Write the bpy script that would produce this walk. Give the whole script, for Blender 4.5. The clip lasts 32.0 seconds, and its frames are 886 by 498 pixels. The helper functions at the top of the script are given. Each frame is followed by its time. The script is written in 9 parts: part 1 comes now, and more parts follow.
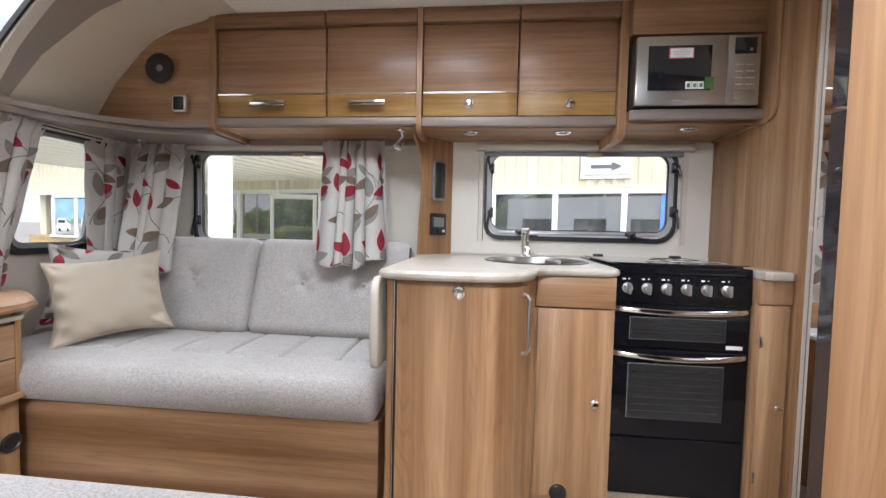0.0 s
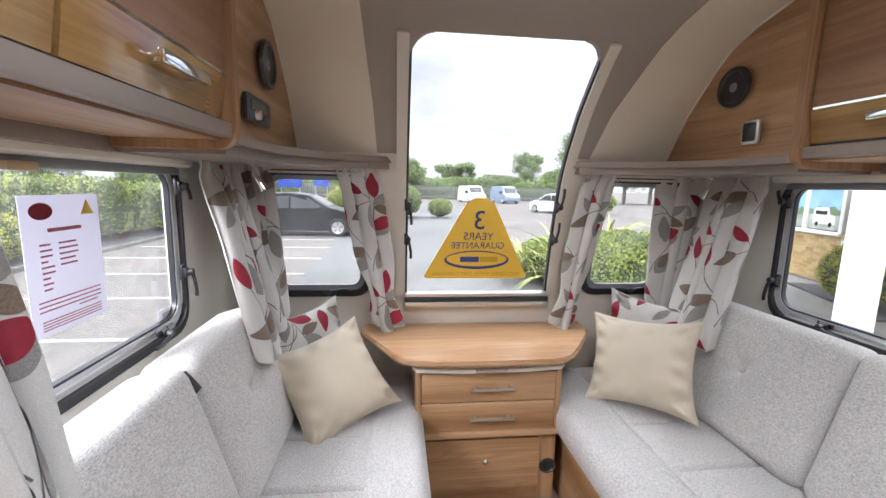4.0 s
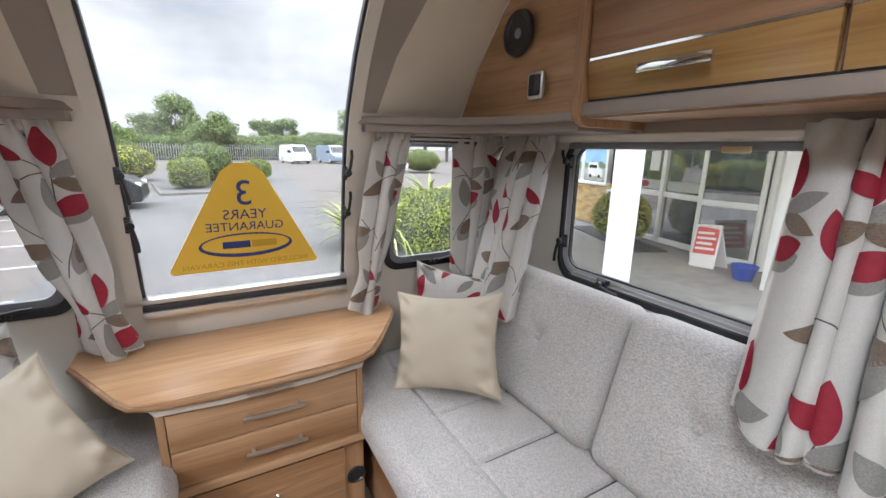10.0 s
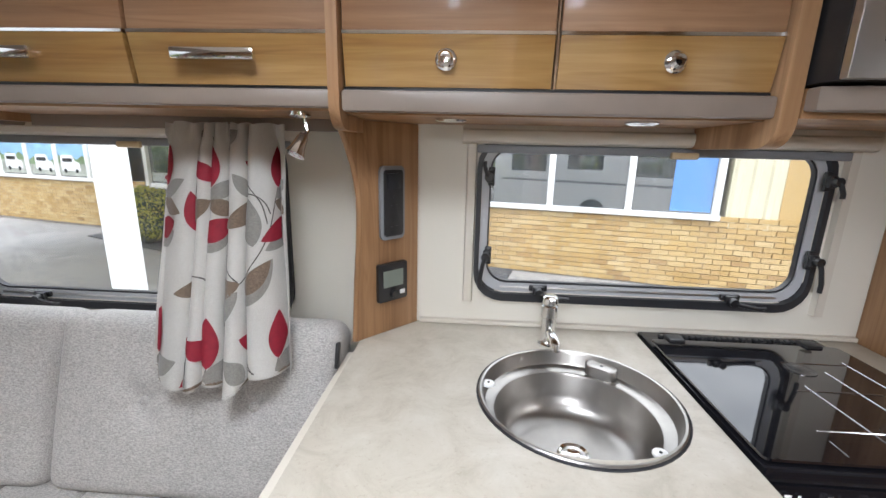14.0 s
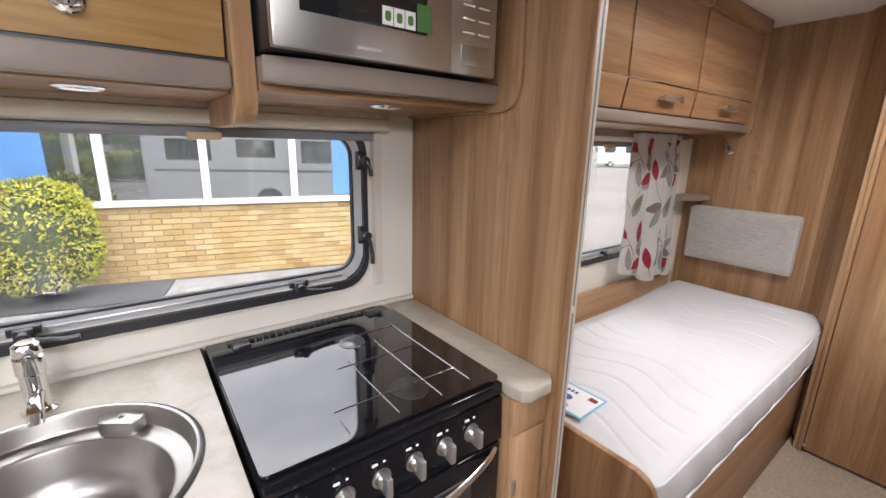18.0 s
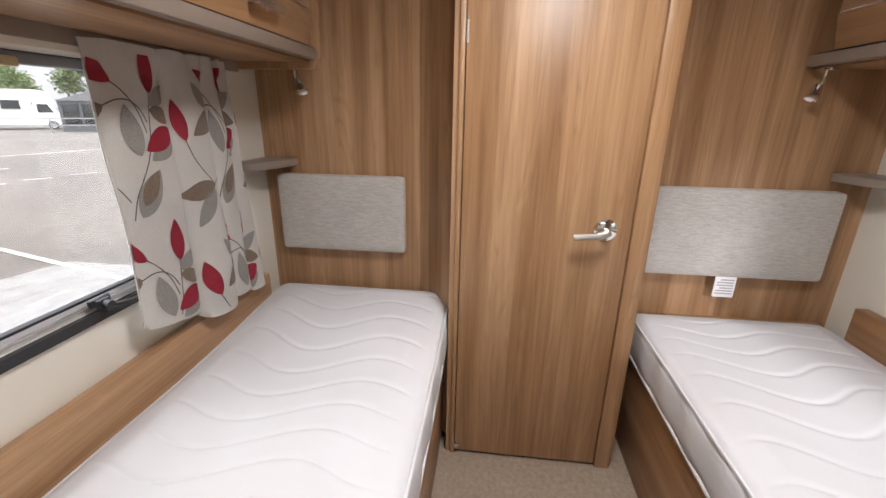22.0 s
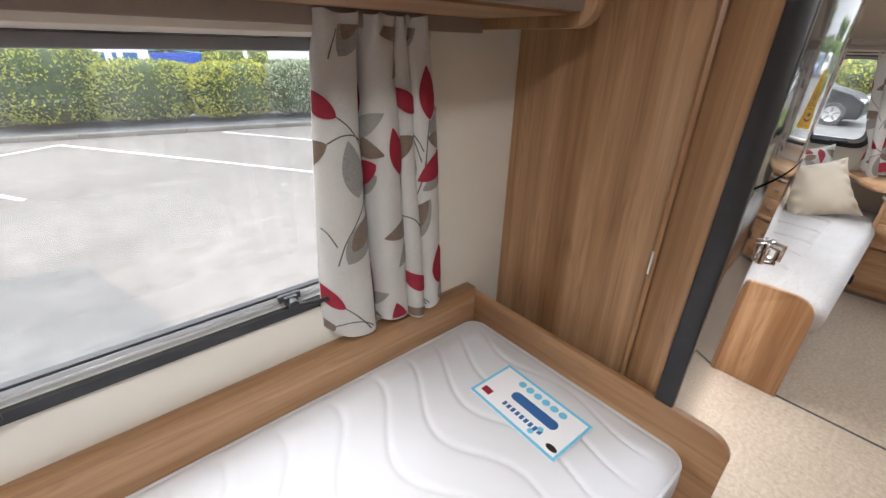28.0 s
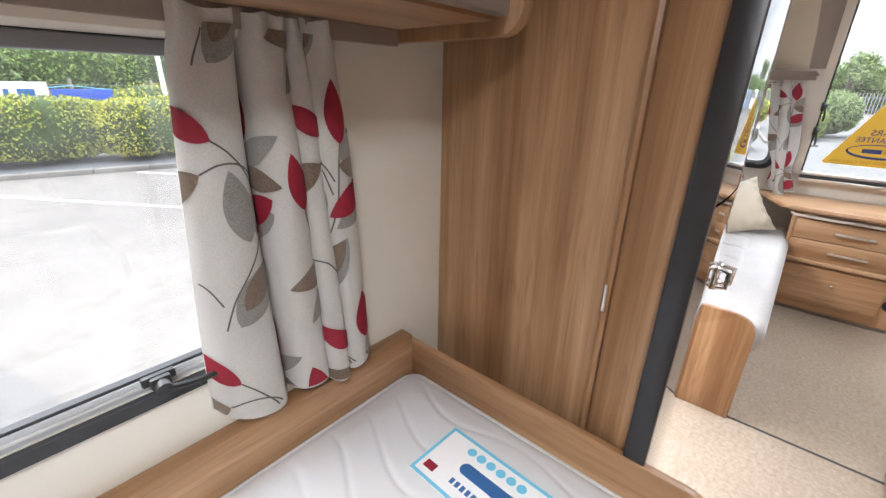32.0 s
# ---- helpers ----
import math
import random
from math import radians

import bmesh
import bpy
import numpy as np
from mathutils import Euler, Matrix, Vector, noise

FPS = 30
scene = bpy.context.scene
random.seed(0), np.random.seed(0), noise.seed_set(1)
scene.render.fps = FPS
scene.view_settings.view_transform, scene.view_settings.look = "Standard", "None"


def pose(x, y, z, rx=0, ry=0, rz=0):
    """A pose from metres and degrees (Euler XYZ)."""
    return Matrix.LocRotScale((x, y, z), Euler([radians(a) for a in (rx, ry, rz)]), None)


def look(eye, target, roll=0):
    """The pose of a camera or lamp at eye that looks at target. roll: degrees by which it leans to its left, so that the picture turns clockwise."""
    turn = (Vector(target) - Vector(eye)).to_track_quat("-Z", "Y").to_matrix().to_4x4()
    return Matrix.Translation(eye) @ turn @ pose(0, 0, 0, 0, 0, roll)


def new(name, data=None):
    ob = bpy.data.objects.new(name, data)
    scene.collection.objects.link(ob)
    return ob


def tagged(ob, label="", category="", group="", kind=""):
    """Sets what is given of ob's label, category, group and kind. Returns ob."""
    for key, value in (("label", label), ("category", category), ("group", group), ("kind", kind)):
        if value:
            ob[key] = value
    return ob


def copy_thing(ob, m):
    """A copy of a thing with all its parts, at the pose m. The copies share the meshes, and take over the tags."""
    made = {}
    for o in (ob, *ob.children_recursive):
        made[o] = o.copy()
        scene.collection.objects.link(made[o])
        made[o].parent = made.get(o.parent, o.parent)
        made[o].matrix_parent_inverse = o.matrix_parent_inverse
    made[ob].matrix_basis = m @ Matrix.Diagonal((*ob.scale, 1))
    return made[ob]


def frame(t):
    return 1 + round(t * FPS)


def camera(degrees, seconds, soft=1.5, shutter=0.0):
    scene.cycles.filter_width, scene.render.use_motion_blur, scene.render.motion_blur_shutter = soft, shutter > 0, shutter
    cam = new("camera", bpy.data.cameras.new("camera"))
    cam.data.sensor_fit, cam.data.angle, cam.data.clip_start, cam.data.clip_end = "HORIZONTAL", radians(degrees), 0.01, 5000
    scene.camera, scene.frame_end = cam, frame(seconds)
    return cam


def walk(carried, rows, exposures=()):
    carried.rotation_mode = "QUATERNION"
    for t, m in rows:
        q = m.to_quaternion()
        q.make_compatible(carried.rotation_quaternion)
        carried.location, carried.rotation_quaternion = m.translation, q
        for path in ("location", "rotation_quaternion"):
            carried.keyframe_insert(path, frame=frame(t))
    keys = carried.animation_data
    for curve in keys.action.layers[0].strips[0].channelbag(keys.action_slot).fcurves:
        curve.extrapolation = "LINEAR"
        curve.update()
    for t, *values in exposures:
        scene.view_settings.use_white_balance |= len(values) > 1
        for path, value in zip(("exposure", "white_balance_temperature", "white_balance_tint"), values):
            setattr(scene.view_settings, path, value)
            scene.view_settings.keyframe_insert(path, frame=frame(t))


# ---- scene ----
cam = camera(94.0, 32.0)
METRES, EYE, TILT, LEAN, TURN = 5.24, 0.995, 0.0, 0.0, 5.8
ROWS = [
    (0.0, 0.0, 0.0, 0.0, 0.06, -2.64, -1.3),
    (0.5, 0.0025, 0.0327, 0.006, -1.87, -2.64, -1.29),
    (1.0, -0.0029, 0.0899, -0.0001, -2.13, -2.62, -1.31),
    (1.5, -0.0071, 0.1433, 0.0251, -0.38, -3.23, -1.29),
    (2.0, -0.0215, 0.1491, 0.0561, 3.26, -3.95, -1.22),
    (2.5, -0.0274, 0.1432, 0.0712, 15.06, -5.18, -1.19),
    (3.0, -0.0323, 0.1375, 0.0757, 35.94, -6.41, -1.01),
    (3.5, -0.0271, 0.1357, 0.0722, 57.98, -7.26, -1.21),
    (4.0, -0.0146, 0.1277, 0.0692, 77.93, -8.57, -1.26),
    (4.5, -0.0066, 0.1263, 0.0651, 93.21, -10.12, -1.22),
    (6.5, -0.013, 0.1423, 0.0595, 108.15, -13.34, -1.06),
    (7.0, -0.0254, 0.1482, 0.0621, 105.41, -13.45, -1.0),
    (7.5, -0.0362, 0.1554, 0.0638, 99.96, -13.49, -0.97),
    (8.0, -0.0468, 0.1614, 0.0653, 92.28, -13.54, -0.92),
    (8.5, -0.0542, 0.1691, 0.0676, 83.43, -13.58, -0.9),
    (9.0, -0.056, 0.1798, 0.0702, 74.21, -13.63, -0.87),
    (9.5, -0.0574, 0.186, 0.07, 64.81, -13.66, -0.89),
    (10.0, -0.0609, 0.1859, 0.0713, 55.03, -13.63, -0.92),
    (10.5, -0.0555, 0.1886, 0.0714, 44.94, -13.59, -0.96),
    (11.0, -0.0431, 0.1954, 0.0734, 35.26, -13.63, -0.97),
    (11.5, -0.0301, 0.1996, 0.0743, 26.64, -13.6, -1.01),
    (12.0, -0.0207, 0.2014, 0.0739, 19.44, -13.45, -1.13),
    (12.5, -0.0095, 0.2024, 0.0745, 13.3, -13.42, -1.19),
    (13.0, 0.0001, 0.201, 0.0738, 8.33, -13.41, -1.23),
    (13.5, 0.0094, 0.1956, 0.073, 3.36, -13.42, -1.27),
    (15.5, 0.0154, 0.1693, 0.0777, -19.4, -13.37, -1.3),
    (16.0, 0.022, 0.169, 0.0776, -24.85, -13.39, -1.3),
    (16.5, 0.0347, 0.1714, 0.0775, -29.72, -13.45, -1.27),
    (17.0, 0.0531, 0.1784, 0.0771, -34.01, -13.59, -1.27),
    (17.5, 0.0743, 0.1865, 0.0759, -38.08, -13.81, -1.21),
    (18.0, 0.0934, 0.1925, 0.0719, -42.61, -14.09, -1.18),
    (18.5, 0.1138, 0.2027, 0.0655, -47.91, -14.51, -1.14),
    (19.0, 0.1375, 0.2132, 0.0625, -53.62, -15.09, -1.08),
    (19.5, 0.163, 0.2154, 0.0598, -58.92, -15.76, -1.02),
    (20.0, 0.1974, 0.2188, 0.0599, -63.94, -16.57, -1.14),
    (20.5, 0.2238, 0.2194, 0.0615, -67.86, -17.34, -0.99),
    (21.0, 0.2486, 0.224, 0.0608, -72.93, -17.88, -0.93),
    (21.5, 0.2709, 0.2247, 0.061, -79.87, -18.15, -0.85),
    (22.0, 0.2977, 0.2116, 0.0597, -89.06, -18.38, -0.86),
    (22.5, 0.3214, 0.1876, 0.0595, -100.83, -18.31, -0.97),
    (23.0, 0.3323, 0.1641, 0.0593, -114.7, -18.1, -0.96),
    (23.5, 0.3406, 0.1458, 0.0615, -129.94, -18.17, -0.95),
    (24.0, 0.3449, 0.1385, 0.0621, -145.49, -18.42, -0.86),
    (24.5, 0.3465, 0.1238, 0.0587, -159.82, -19.19, -0.71),
    (25.0, 0.3435, 0.1064, 0.0609, -172.48, -20.59, -0.6),
    (25.5, 0.3431, 0.0996, 0.0594, -183.84, -22.43, -0.51),
    (26.0, 0.3516, 0.098, 0.0583, -194.46, -24.19, -0.6),
    (26.5, 0.3593, 0.1042, 0.0644, -204.46, -25.39, -0.75),
    (28.5, 0.3595, 0.1187, 0.0778, -230.73, -26.13, -1.2),
    (29.0, 0.353, 0.1221, 0.0787, -234.11, -26.14, -1.18),
    (29.5, 0.345, 0.123, 0.0782, -236.93, -26.05, -1.2),
    (30.0, 0.3275, 0.1254, 0.0733, -238.9, -25.7, -1.24),
    (30.5, 0.3073, 0.1297, 0.0722, -240.27, -25.01, -1.27),
    (31.0, 0.3054, 0.1226, 0.0693, -240.67, -23.92, -1.23),
    (31.5, 0.3186, 0.1121, 0.0692, -238.99, -22.71, -1.16),
    (32.0, 0.3317, 0.102, 0.0678, -234.62, -21.64, -1.18),
]
walk(cam, [(t, pose(0, 0, EYE, TILT, LEAN, TURN) @ pose(METRES * x, METRES * y, METRES * z, 90 + pitch, roll, yaw)) for t, x, y, z, yaw, pitch, roll in ROWS],
     exposures=((0, 1.50, 6300, 13), (1, 1.50, 6300, 13), (4, 1.66, 6300, 13), (8, 1.60, 6320, 12), (10, 1.42, 6320, 12), (13, 1.44, 6330, 11), (16, 1.54, 6500, 12), (17.5, 1.62, 6600, 14), (19, 1.78, 6700, 16), (20, 1.80, 6950, 16), (21.5, 1.62, 6550, 12), (22, 1.60, 6700, 14), (23, 1.92, 6800, 15), (24, 1.66, 6650, 13), (25, 1.74, 6500, 11), (29, 1.62, 6350, 11), (30, 1.70, 6250, 10), (31, 2.05, 6120, 9), (32, 1.96, 6280, 11)))

# ---- light ----
world = bpy.data.worlds.new("overcast_sky")
scene.world = world
world.use_nodes = True
wn = world.node_tree.nodes
wl = world.node_tree.links
sky = wn.new("ShaderNodeTexSky")
sky.sky_type = "NISHITA"
sky.sun_disc = False
sky.sun_elevation = radians(48)
sky.sun_rotation = radians(139)
sky.air_density, sky.dust_density, sky.ozone_density = 1.0, 3.0, 1.0
# cloud cover: a soft white-grey veil over the blue
wtc = wn.new("ShaderNodeTexCoord")
wmap = wn.new("ShaderNodeMapping")
wmap.inputs["Scale"].default_value = (1.0, 1.0, 2.6)
cloud = wn.new("ShaderNodeTexNoise")
cloud.inputs["Scale"].default_value = 2.3
cloud.inputs["Detail"].default_value = 7
cloud.inputs["Roughness"].default_value = 0.55
cramp = wn.new("ShaderNodeValToRGB")
cramp.color_ramp.elements[0].position, cramp.color_ramp.elements[0].color = 0.34, (7.9, 8.3, 9.0, 1)
cramp.color_ramp.elements[1].position, cramp.color_ramp.elements[1].color = 0.60, (13.5, 13.8, 14.4, 1)
cmask = wn.new("ShaderNodeMapRange")
cmask.inputs[1].default_value, cmask.inputs[2].default_value = 0.28, 0.42
cmask.inputs[3].default_value, cmask.inputs[4].default_value = 0.78, 1.0
mixs = wn.new("ShaderNodeMix")
mixs.data_type = "RGBA"
wl.new(wtc.outputs["Generated"], wmap.inputs["Vector"])
wl.new(wmap.outputs["Vector"], cloud.inputs["Vector"])
wl.new(cloud.outputs["Fac"], cramp.inputs["Fac"])
wl.new(cloud.outputs["Fac"], cmask.inputs[0])
wl.new(cmask.outputs[0], mixs.inputs[0])
wl.new(sky.outputs["Color"], mixs.inputs[6])
# an overcast sky is brightest overhead
sep = wn.new("ShaderNodeSeparateXYZ")
wl.new(wtc.outputs["Generated"], sep.inputs[0])
grad = wn.new("ShaderNodeMapRange")
grad.inputs[1].default_value, grad.inputs[2].default_value, grad.inputs[3].default_value, grad.inputs[4].default_value = 0.25, 0.95, 0.27, 1.52
wl.new(sep.outputs["Z"], grad.inputs[0])
veil = wn.new("ShaderNodeMix")
veil.data_type, veil.blend_type = "RGBA", "MULTIPLY"
veil.inputs[0].default_value = 1.0
wl.new(cramp.outputs["Color"], veil.inputs[6])
wl.new(grad.outputs[0], veil.inputs[7])
wl.new(veil.outputs[2], mixs.inputs[7])
wl.new(mixs.outputs[2], wn["Background"].inputs["Color"])
wn["Background"].inputs["Strength"].default_value = 0.15

sun = new("sun", bpy.data.lights.new("sun", "SUN"))
sun.data.energy, sun.data.angle, sun.data.color = 1.5, radians(60), (1.0, 0.97, 0.92)
sun.matrix_world = look((0, 0, 24), (-14, 16, 0))


def fill_lamp(name, centre, facing, w, h, watts, colour=(1.0, 1.0, 1.0)):
    """An added area lamp that boosts the sky light at or outside an opening."""
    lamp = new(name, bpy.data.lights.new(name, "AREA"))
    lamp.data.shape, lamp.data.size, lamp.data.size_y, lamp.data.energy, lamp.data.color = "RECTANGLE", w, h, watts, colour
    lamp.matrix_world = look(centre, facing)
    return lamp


# Lamps at two unseen roof lights, added to brighten lounge and bedroom
fill_lamp("rooflight_daylight", (-0.25, 1.05, 2.035), (-0.25, 1.051, 0), 0.62, 0.42, 6.0, (0.90, 0.97, 1.06))
fill_lamp("bedroom_rooflight_daylight", (2.05, 1.05, 2.035), (2.05, 1.051, 0), 0.38, 0.38, 7.2, (0.98, 0.98, 0.98))
# Added fill lamp outside, brightening the room through the doorway
fill_lamp("doorway_daylight", (-0.40, -0.92, 1.98), (0.42, 1.25, 0.50), 0.80, 0.60, 40.0, (0.95, 0.985, 1.05))

# ---- materials ----
def link(nt, a, b):
    nt.links.new(a, b)


def base_mat(name, rough=0.5, metal=0.0, colour=(0.5, 0.5, 0.5), spec=0.5, coat=0.0):
    m = bpy.data.materials.new(name)
    m.use_nodes = True
    b = m.node_tree.nodes["Principled BSDF"]
    b.inputs["Base Color"].default_value = (*colour, 1)
    b.inputs["Roughness"].default_value = rough
    b.inputs["Metallic"].default_value = metal
    b.inputs["Specular IOR Level"].default_value = spec
    b.inputs["Coat Weight"].default_value = coat
    b.inputs["Coat Roughness"].default_value = 0.06
    return m, m.node_tree, b


def coords(nt, scale=(1, 1, 1), kind="Object"):
    tc = nt.nodes.new("ShaderNodeTexCoord")
    mp = nt.nodes.new("ShaderNodeMapping")
    mp.inputs["Scale"].default_value = scale
    link(nt, tc.outputs[kind], mp.inputs["Vector"])
    return mp.outputs["Vector"]


def noise_tex(nt, vec, scale, detail=4, rough=0.55, distort=0.0):
    n = nt.nodes.new("ShaderNodeTexNoise")
    n.inputs["Scale"].default_value, n.inputs["Detail"].default_value = scale, detail
    n.inputs["Roughness"].default_value, n.inputs["Distortion"].default_value = rough, distort
    link(nt, vec, n.inputs["Vector"])
    return n.outputs["Fac"]


def ramp(nt, fac, stops):
    r = nt.nodes.new("ShaderNodeValToRGB")
    el = r.color_ramp.elements
    while len(el) < len(stops):
        el.new(0.5)
    for e, (p, c) in zip(el, stops):
        e.position, e.color = p, (*c, 1)
    link(nt, fac, r.inputs["Fac"])
    return r.outputs["Color"]


def mix(nt, fac, a, b, mode="MIX"):
    m = nt.nodes.new("ShaderNodeMix")
    m.data_type, m.blend_type = "RGBA", mode
    for sock, v in ((m.inputs[0], fac), (m.inputs[6], a), (m.inputs[7], b)):
        if hasattr(v, "is_linked"):
            link(nt, v, sock)
        elif isinstance(v, tuple):
            sock.default_value = (*v, 1)
        else:
            sock.default_value = v
    return m.outputs[2]


def bump(nt, bsdf, height, strength=0.2, dist=0.001):
    b = nt.nodes.new("ShaderNodeBump")
    b.inputs["Strength"].default_value, b.inputs["Distance"].default_value = strength, dist
    link(nt, height, b.inputs["Height"])
    link(nt, b.outputs["Normal"], bsdf.inputs["Normal"])


def wood(name, axis, dark, mid, light, rough=0.38, coat=0.0, wide=1.0):
    """Printed wood laminate with the grain along one axis."""
    m, nt, b = base_mat(name, rough, coat=coat)
    long, cross = 0.45, 14.0 / wide
    sc = [cross, cross, cross]
    sc["xyz".index(axis)] = long
    v = coords(nt, tuple(sc))
    n1 = noise_tex(nt, v, 1.0, 3, 0.5, 0.35)
    sc2 = [70.0, 70.0, 70.0]
    sc2["xyz".index(axis)] = 2.2
    n2 = noise_tex(nt, coords(nt, tuple(sc2)), 1.0, 5, 0.65, 0.2)
    sc3 = [16.0, 16.0, 16.0]
    sc3["xyz".index(axis)] = 1.0
    n3 = noise_tex(nt, coords(nt, tuple(sc3)), 1.0, 2, 0.5, 1.6)
    c1 = ramp(nt, n1, [(0.33, dark), (0.5, mid), (0.66, light)])
    grain = ramp(nt, n2, [(0.36, (0.70, 0.66, 0.62)), (0.58, (1, 1, 1))])
    c2 = mix(nt, 0.55, c1, grain, "MULTIPLY")
    fig = ramp(nt, n3, [(0.42, (0.86, 0.83, 0.80)), (0.5, (1, 1, 1)), (0.57, (0.88, 0.86, 0.84)), (0.63, (1, 1, 1))])
    c3 = mix(nt, 0.7, c2, fig, "MULTIPLY")
    # growth rings cut lengthwise: long nested loops in some places
    sc4 = [5.5, 5.5, 5.5]
    sc4["xyz".index(axis)] = 0.55
    n4 = noise_tex(nt, coords(nt, tuple(sc4)), 1.0, 2, 0.45, 0.3)
    rings = nt.nodes.new("ShaderNodeMath")
    rings.operation, rings.inputs[1].default_value = "MULTIPLY", 22.0
    loops = nt.nodes.new("ShaderNodeMath")
    loops.operation = "FRACT"
    link(nt, n4, rings.inputs[0])
    link(nt, rings.outputs[0], loops.inputs[0])
    line = ramp(nt, loops.outputs[0], [(0.0, (0.80, 0.76, 0.72)), (0.25, (1, 1, 1)), (0.80, (1, 1, 1)), (1.0, (0.80, 0.76, 0.72))])
    where = ramp(nt, n3, [(0.46, (0, 0, 0)), (0.60, (0.75, 0.75, 0.75))])
    link(nt, mix(nt, where, c3, line, "MULTIPLY"), b.inputs["Base Color"])
    bump(nt, b, n2, 0.12, 0.0006)
    rr = nt.nodes.new("ShaderNodeMapRange")
    rr.inputs[3].default_value, rr.inputs[4].default_value = rough - 0.06, rough + 0.1
    link(nt, n1, rr.inputs[0])
    link(nt, rr.outputs[0], b.inputs["Roughness"])
    return m


ASH = ((0.285, 0.150, 0.068), (0.395, 0.228, 0.116), (0.50, 0.315, 0.178))
WOOD_Z = wood("ash_laminate_upright", "z", *ASH)
WOOD_X = wood("ash_laminate_along", "x", *ASH)
WOOD_Y = wood("ash_laminate_across", "y", *ASH)
DOORW = wood("walnut_toned_gloss_x", "x", (0.235, 0.120, 0.060), (0.31, 0.172, 0.092), (0.375, 0.22, 0.122), 0.38, 0.10)
RAILW = wood("honey_gloss_x", "x", (0.30, 0.160, 0.050), (0.38, 0.22, 0.078), (0.45, 0.275, 0.104), 0.22, 0.85)
TABLEW = wood("table_laminate", "y", (0.47, 0.27, 0.135), (0.53, 0.315, 0.165), (0.58, 0.36, 0.195), 0.3)


def plain(name, colour, rough=0.5, metal=0.0, vary=0.06, scale=6.0, bumps=0.0, bscale=300.0, spec=0.5, coat=0.0):
    m, nt, b = base_mat(name, rough, metal, colour, spec, coat)
    v = coords(nt)
    n = noise_tex(nt, v, scale, 5, 0.6)
    lo = tuple(c * (1 - vary) for c in colour)
    hi = tuple(min(1, c * (1 + vary)) for c in colour)
    link(nt, ramp(nt, n, [(0.3, lo), (0.7, hi)]), b.inputs["Base Color"])
    if bumps:
        bump(nt, b, noise_tex(nt, v, bscale, 3, 0.6), bumps, 0.0008)
    return m


CREAM = plain("cream_wallboard", (0.705, 0.672, 0.595), 0.5, vary=0.025, scale=2.0, bumps=0.08, bscale=500)
BEIGE = plain("beige_plastic", (0.62, 0.575, 0.50), 0.45, vary=0.02)
TAUPE = plain("taupe_trim", (0.235, 0.19, 0.16), 0.4, vary=0.05, scale=12)
TAUPE_SKIN = plain("taupe_front_lining", (0.30, 0.26, 0.225), 0.75, vary=0.03, scale=3, bumps=0.15, bscale=700)
CREAM_SKIN = plain("cream_front_lining", (0.60, 0.54, 0.44), 0.7, vary=0.03, scale=3, bumps=0.12, bscale=700)
CEILING = plain("white_ceiling_board", (0.80, 0.78, 0.73), 0.6, vary=0.02, scale=2, bumps=0.1, bscale=400)
BLACK = plain("black_plastic", (0.018, 0.018, 0.020), 0.35, vary=0.15, scale=30)
RUBBER = plain("black_rubber", (0.022, 0.023, 0.027), 0.42, vary=0.15, scale=20)
PANEEDGE = plain("satin_grey_pane_edge", (0.46, 0.47, 0.49), 0.28, vary=0.05)
GREYP = plain("grey_plastic", (0.22, 0.23, 0.25), 0.4, vary=0.06)
WHITEP = plain("white_plastic", (0.80, 0.80, 0.79), 0.35, vary=0.02)
CHROME = plain("chrome", (0.80, 0.80, 0.80), 0.08, 1.0, vary=0.02)
SATIN = plain("satin_nickel", (0.70, 0.69, 0.67), 0.3, 1.0, vary=0.04, scale=40)
ENAMEL = plain("black_enamel", (0.007, 0.007, 0.009), 0.10, vary=0.2, scale=20, spec=0.25, coat=0.1)
YELLOW = plain("yellow_vinyl", (0.76, 0.49, 0.055), 0.5, vary=0.03)
NAVY = plain("navy_print", (0.03, 0.05, 0.20), 0.6)
RED = plain("red_print", (0.235, 0.007, 0.022), 0.75, vary=0.12, scale=60)
PAPER = plain("white_paper", (0.82, 0.82, 0.83), 0.7, vary=0.01)
GREYINK = plain("grey_print", (0.42, 0.40, 0.42), 0.8)
SKYBLUE = plain("light_blue_print", (0.16, 0.52, 0.72), 0.6)
DKBLUE = plain("dark_blue_print", (0.03, 0.12, 0.32), 0.6)
GREENP = plain("green_print", (0.07, 0.19, 0.05), 0.6)


def brushed(name, colour, rough):
    m, nt, b = base_mat(name, rough, 1.0, colour)
    n = noise_tex(nt, coords(nt, (4, 4, 260)), 1.0, 4, 0.6)
    rr = nt.nodes.new("ShaderNodeMapRange")
    rr.inputs[3].default_value, rr.inputs[4].default_value = rough - 0.08, rough + 0.12
    link(nt, n, rr.inputs[0])
    link(nt, rr.outputs[0], b.inputs["Roughness"])
    bump(nt, b, n, 0.05, 0.0004)
    return m


STEEL = brushed("brushed_steel", (0.56, 0.55, 0.53), 0.30)
SINKM = plain("sink_steel", (0.36, 0.345, 0.325), 0.34, 1.0, vary=0.08, scale=14)


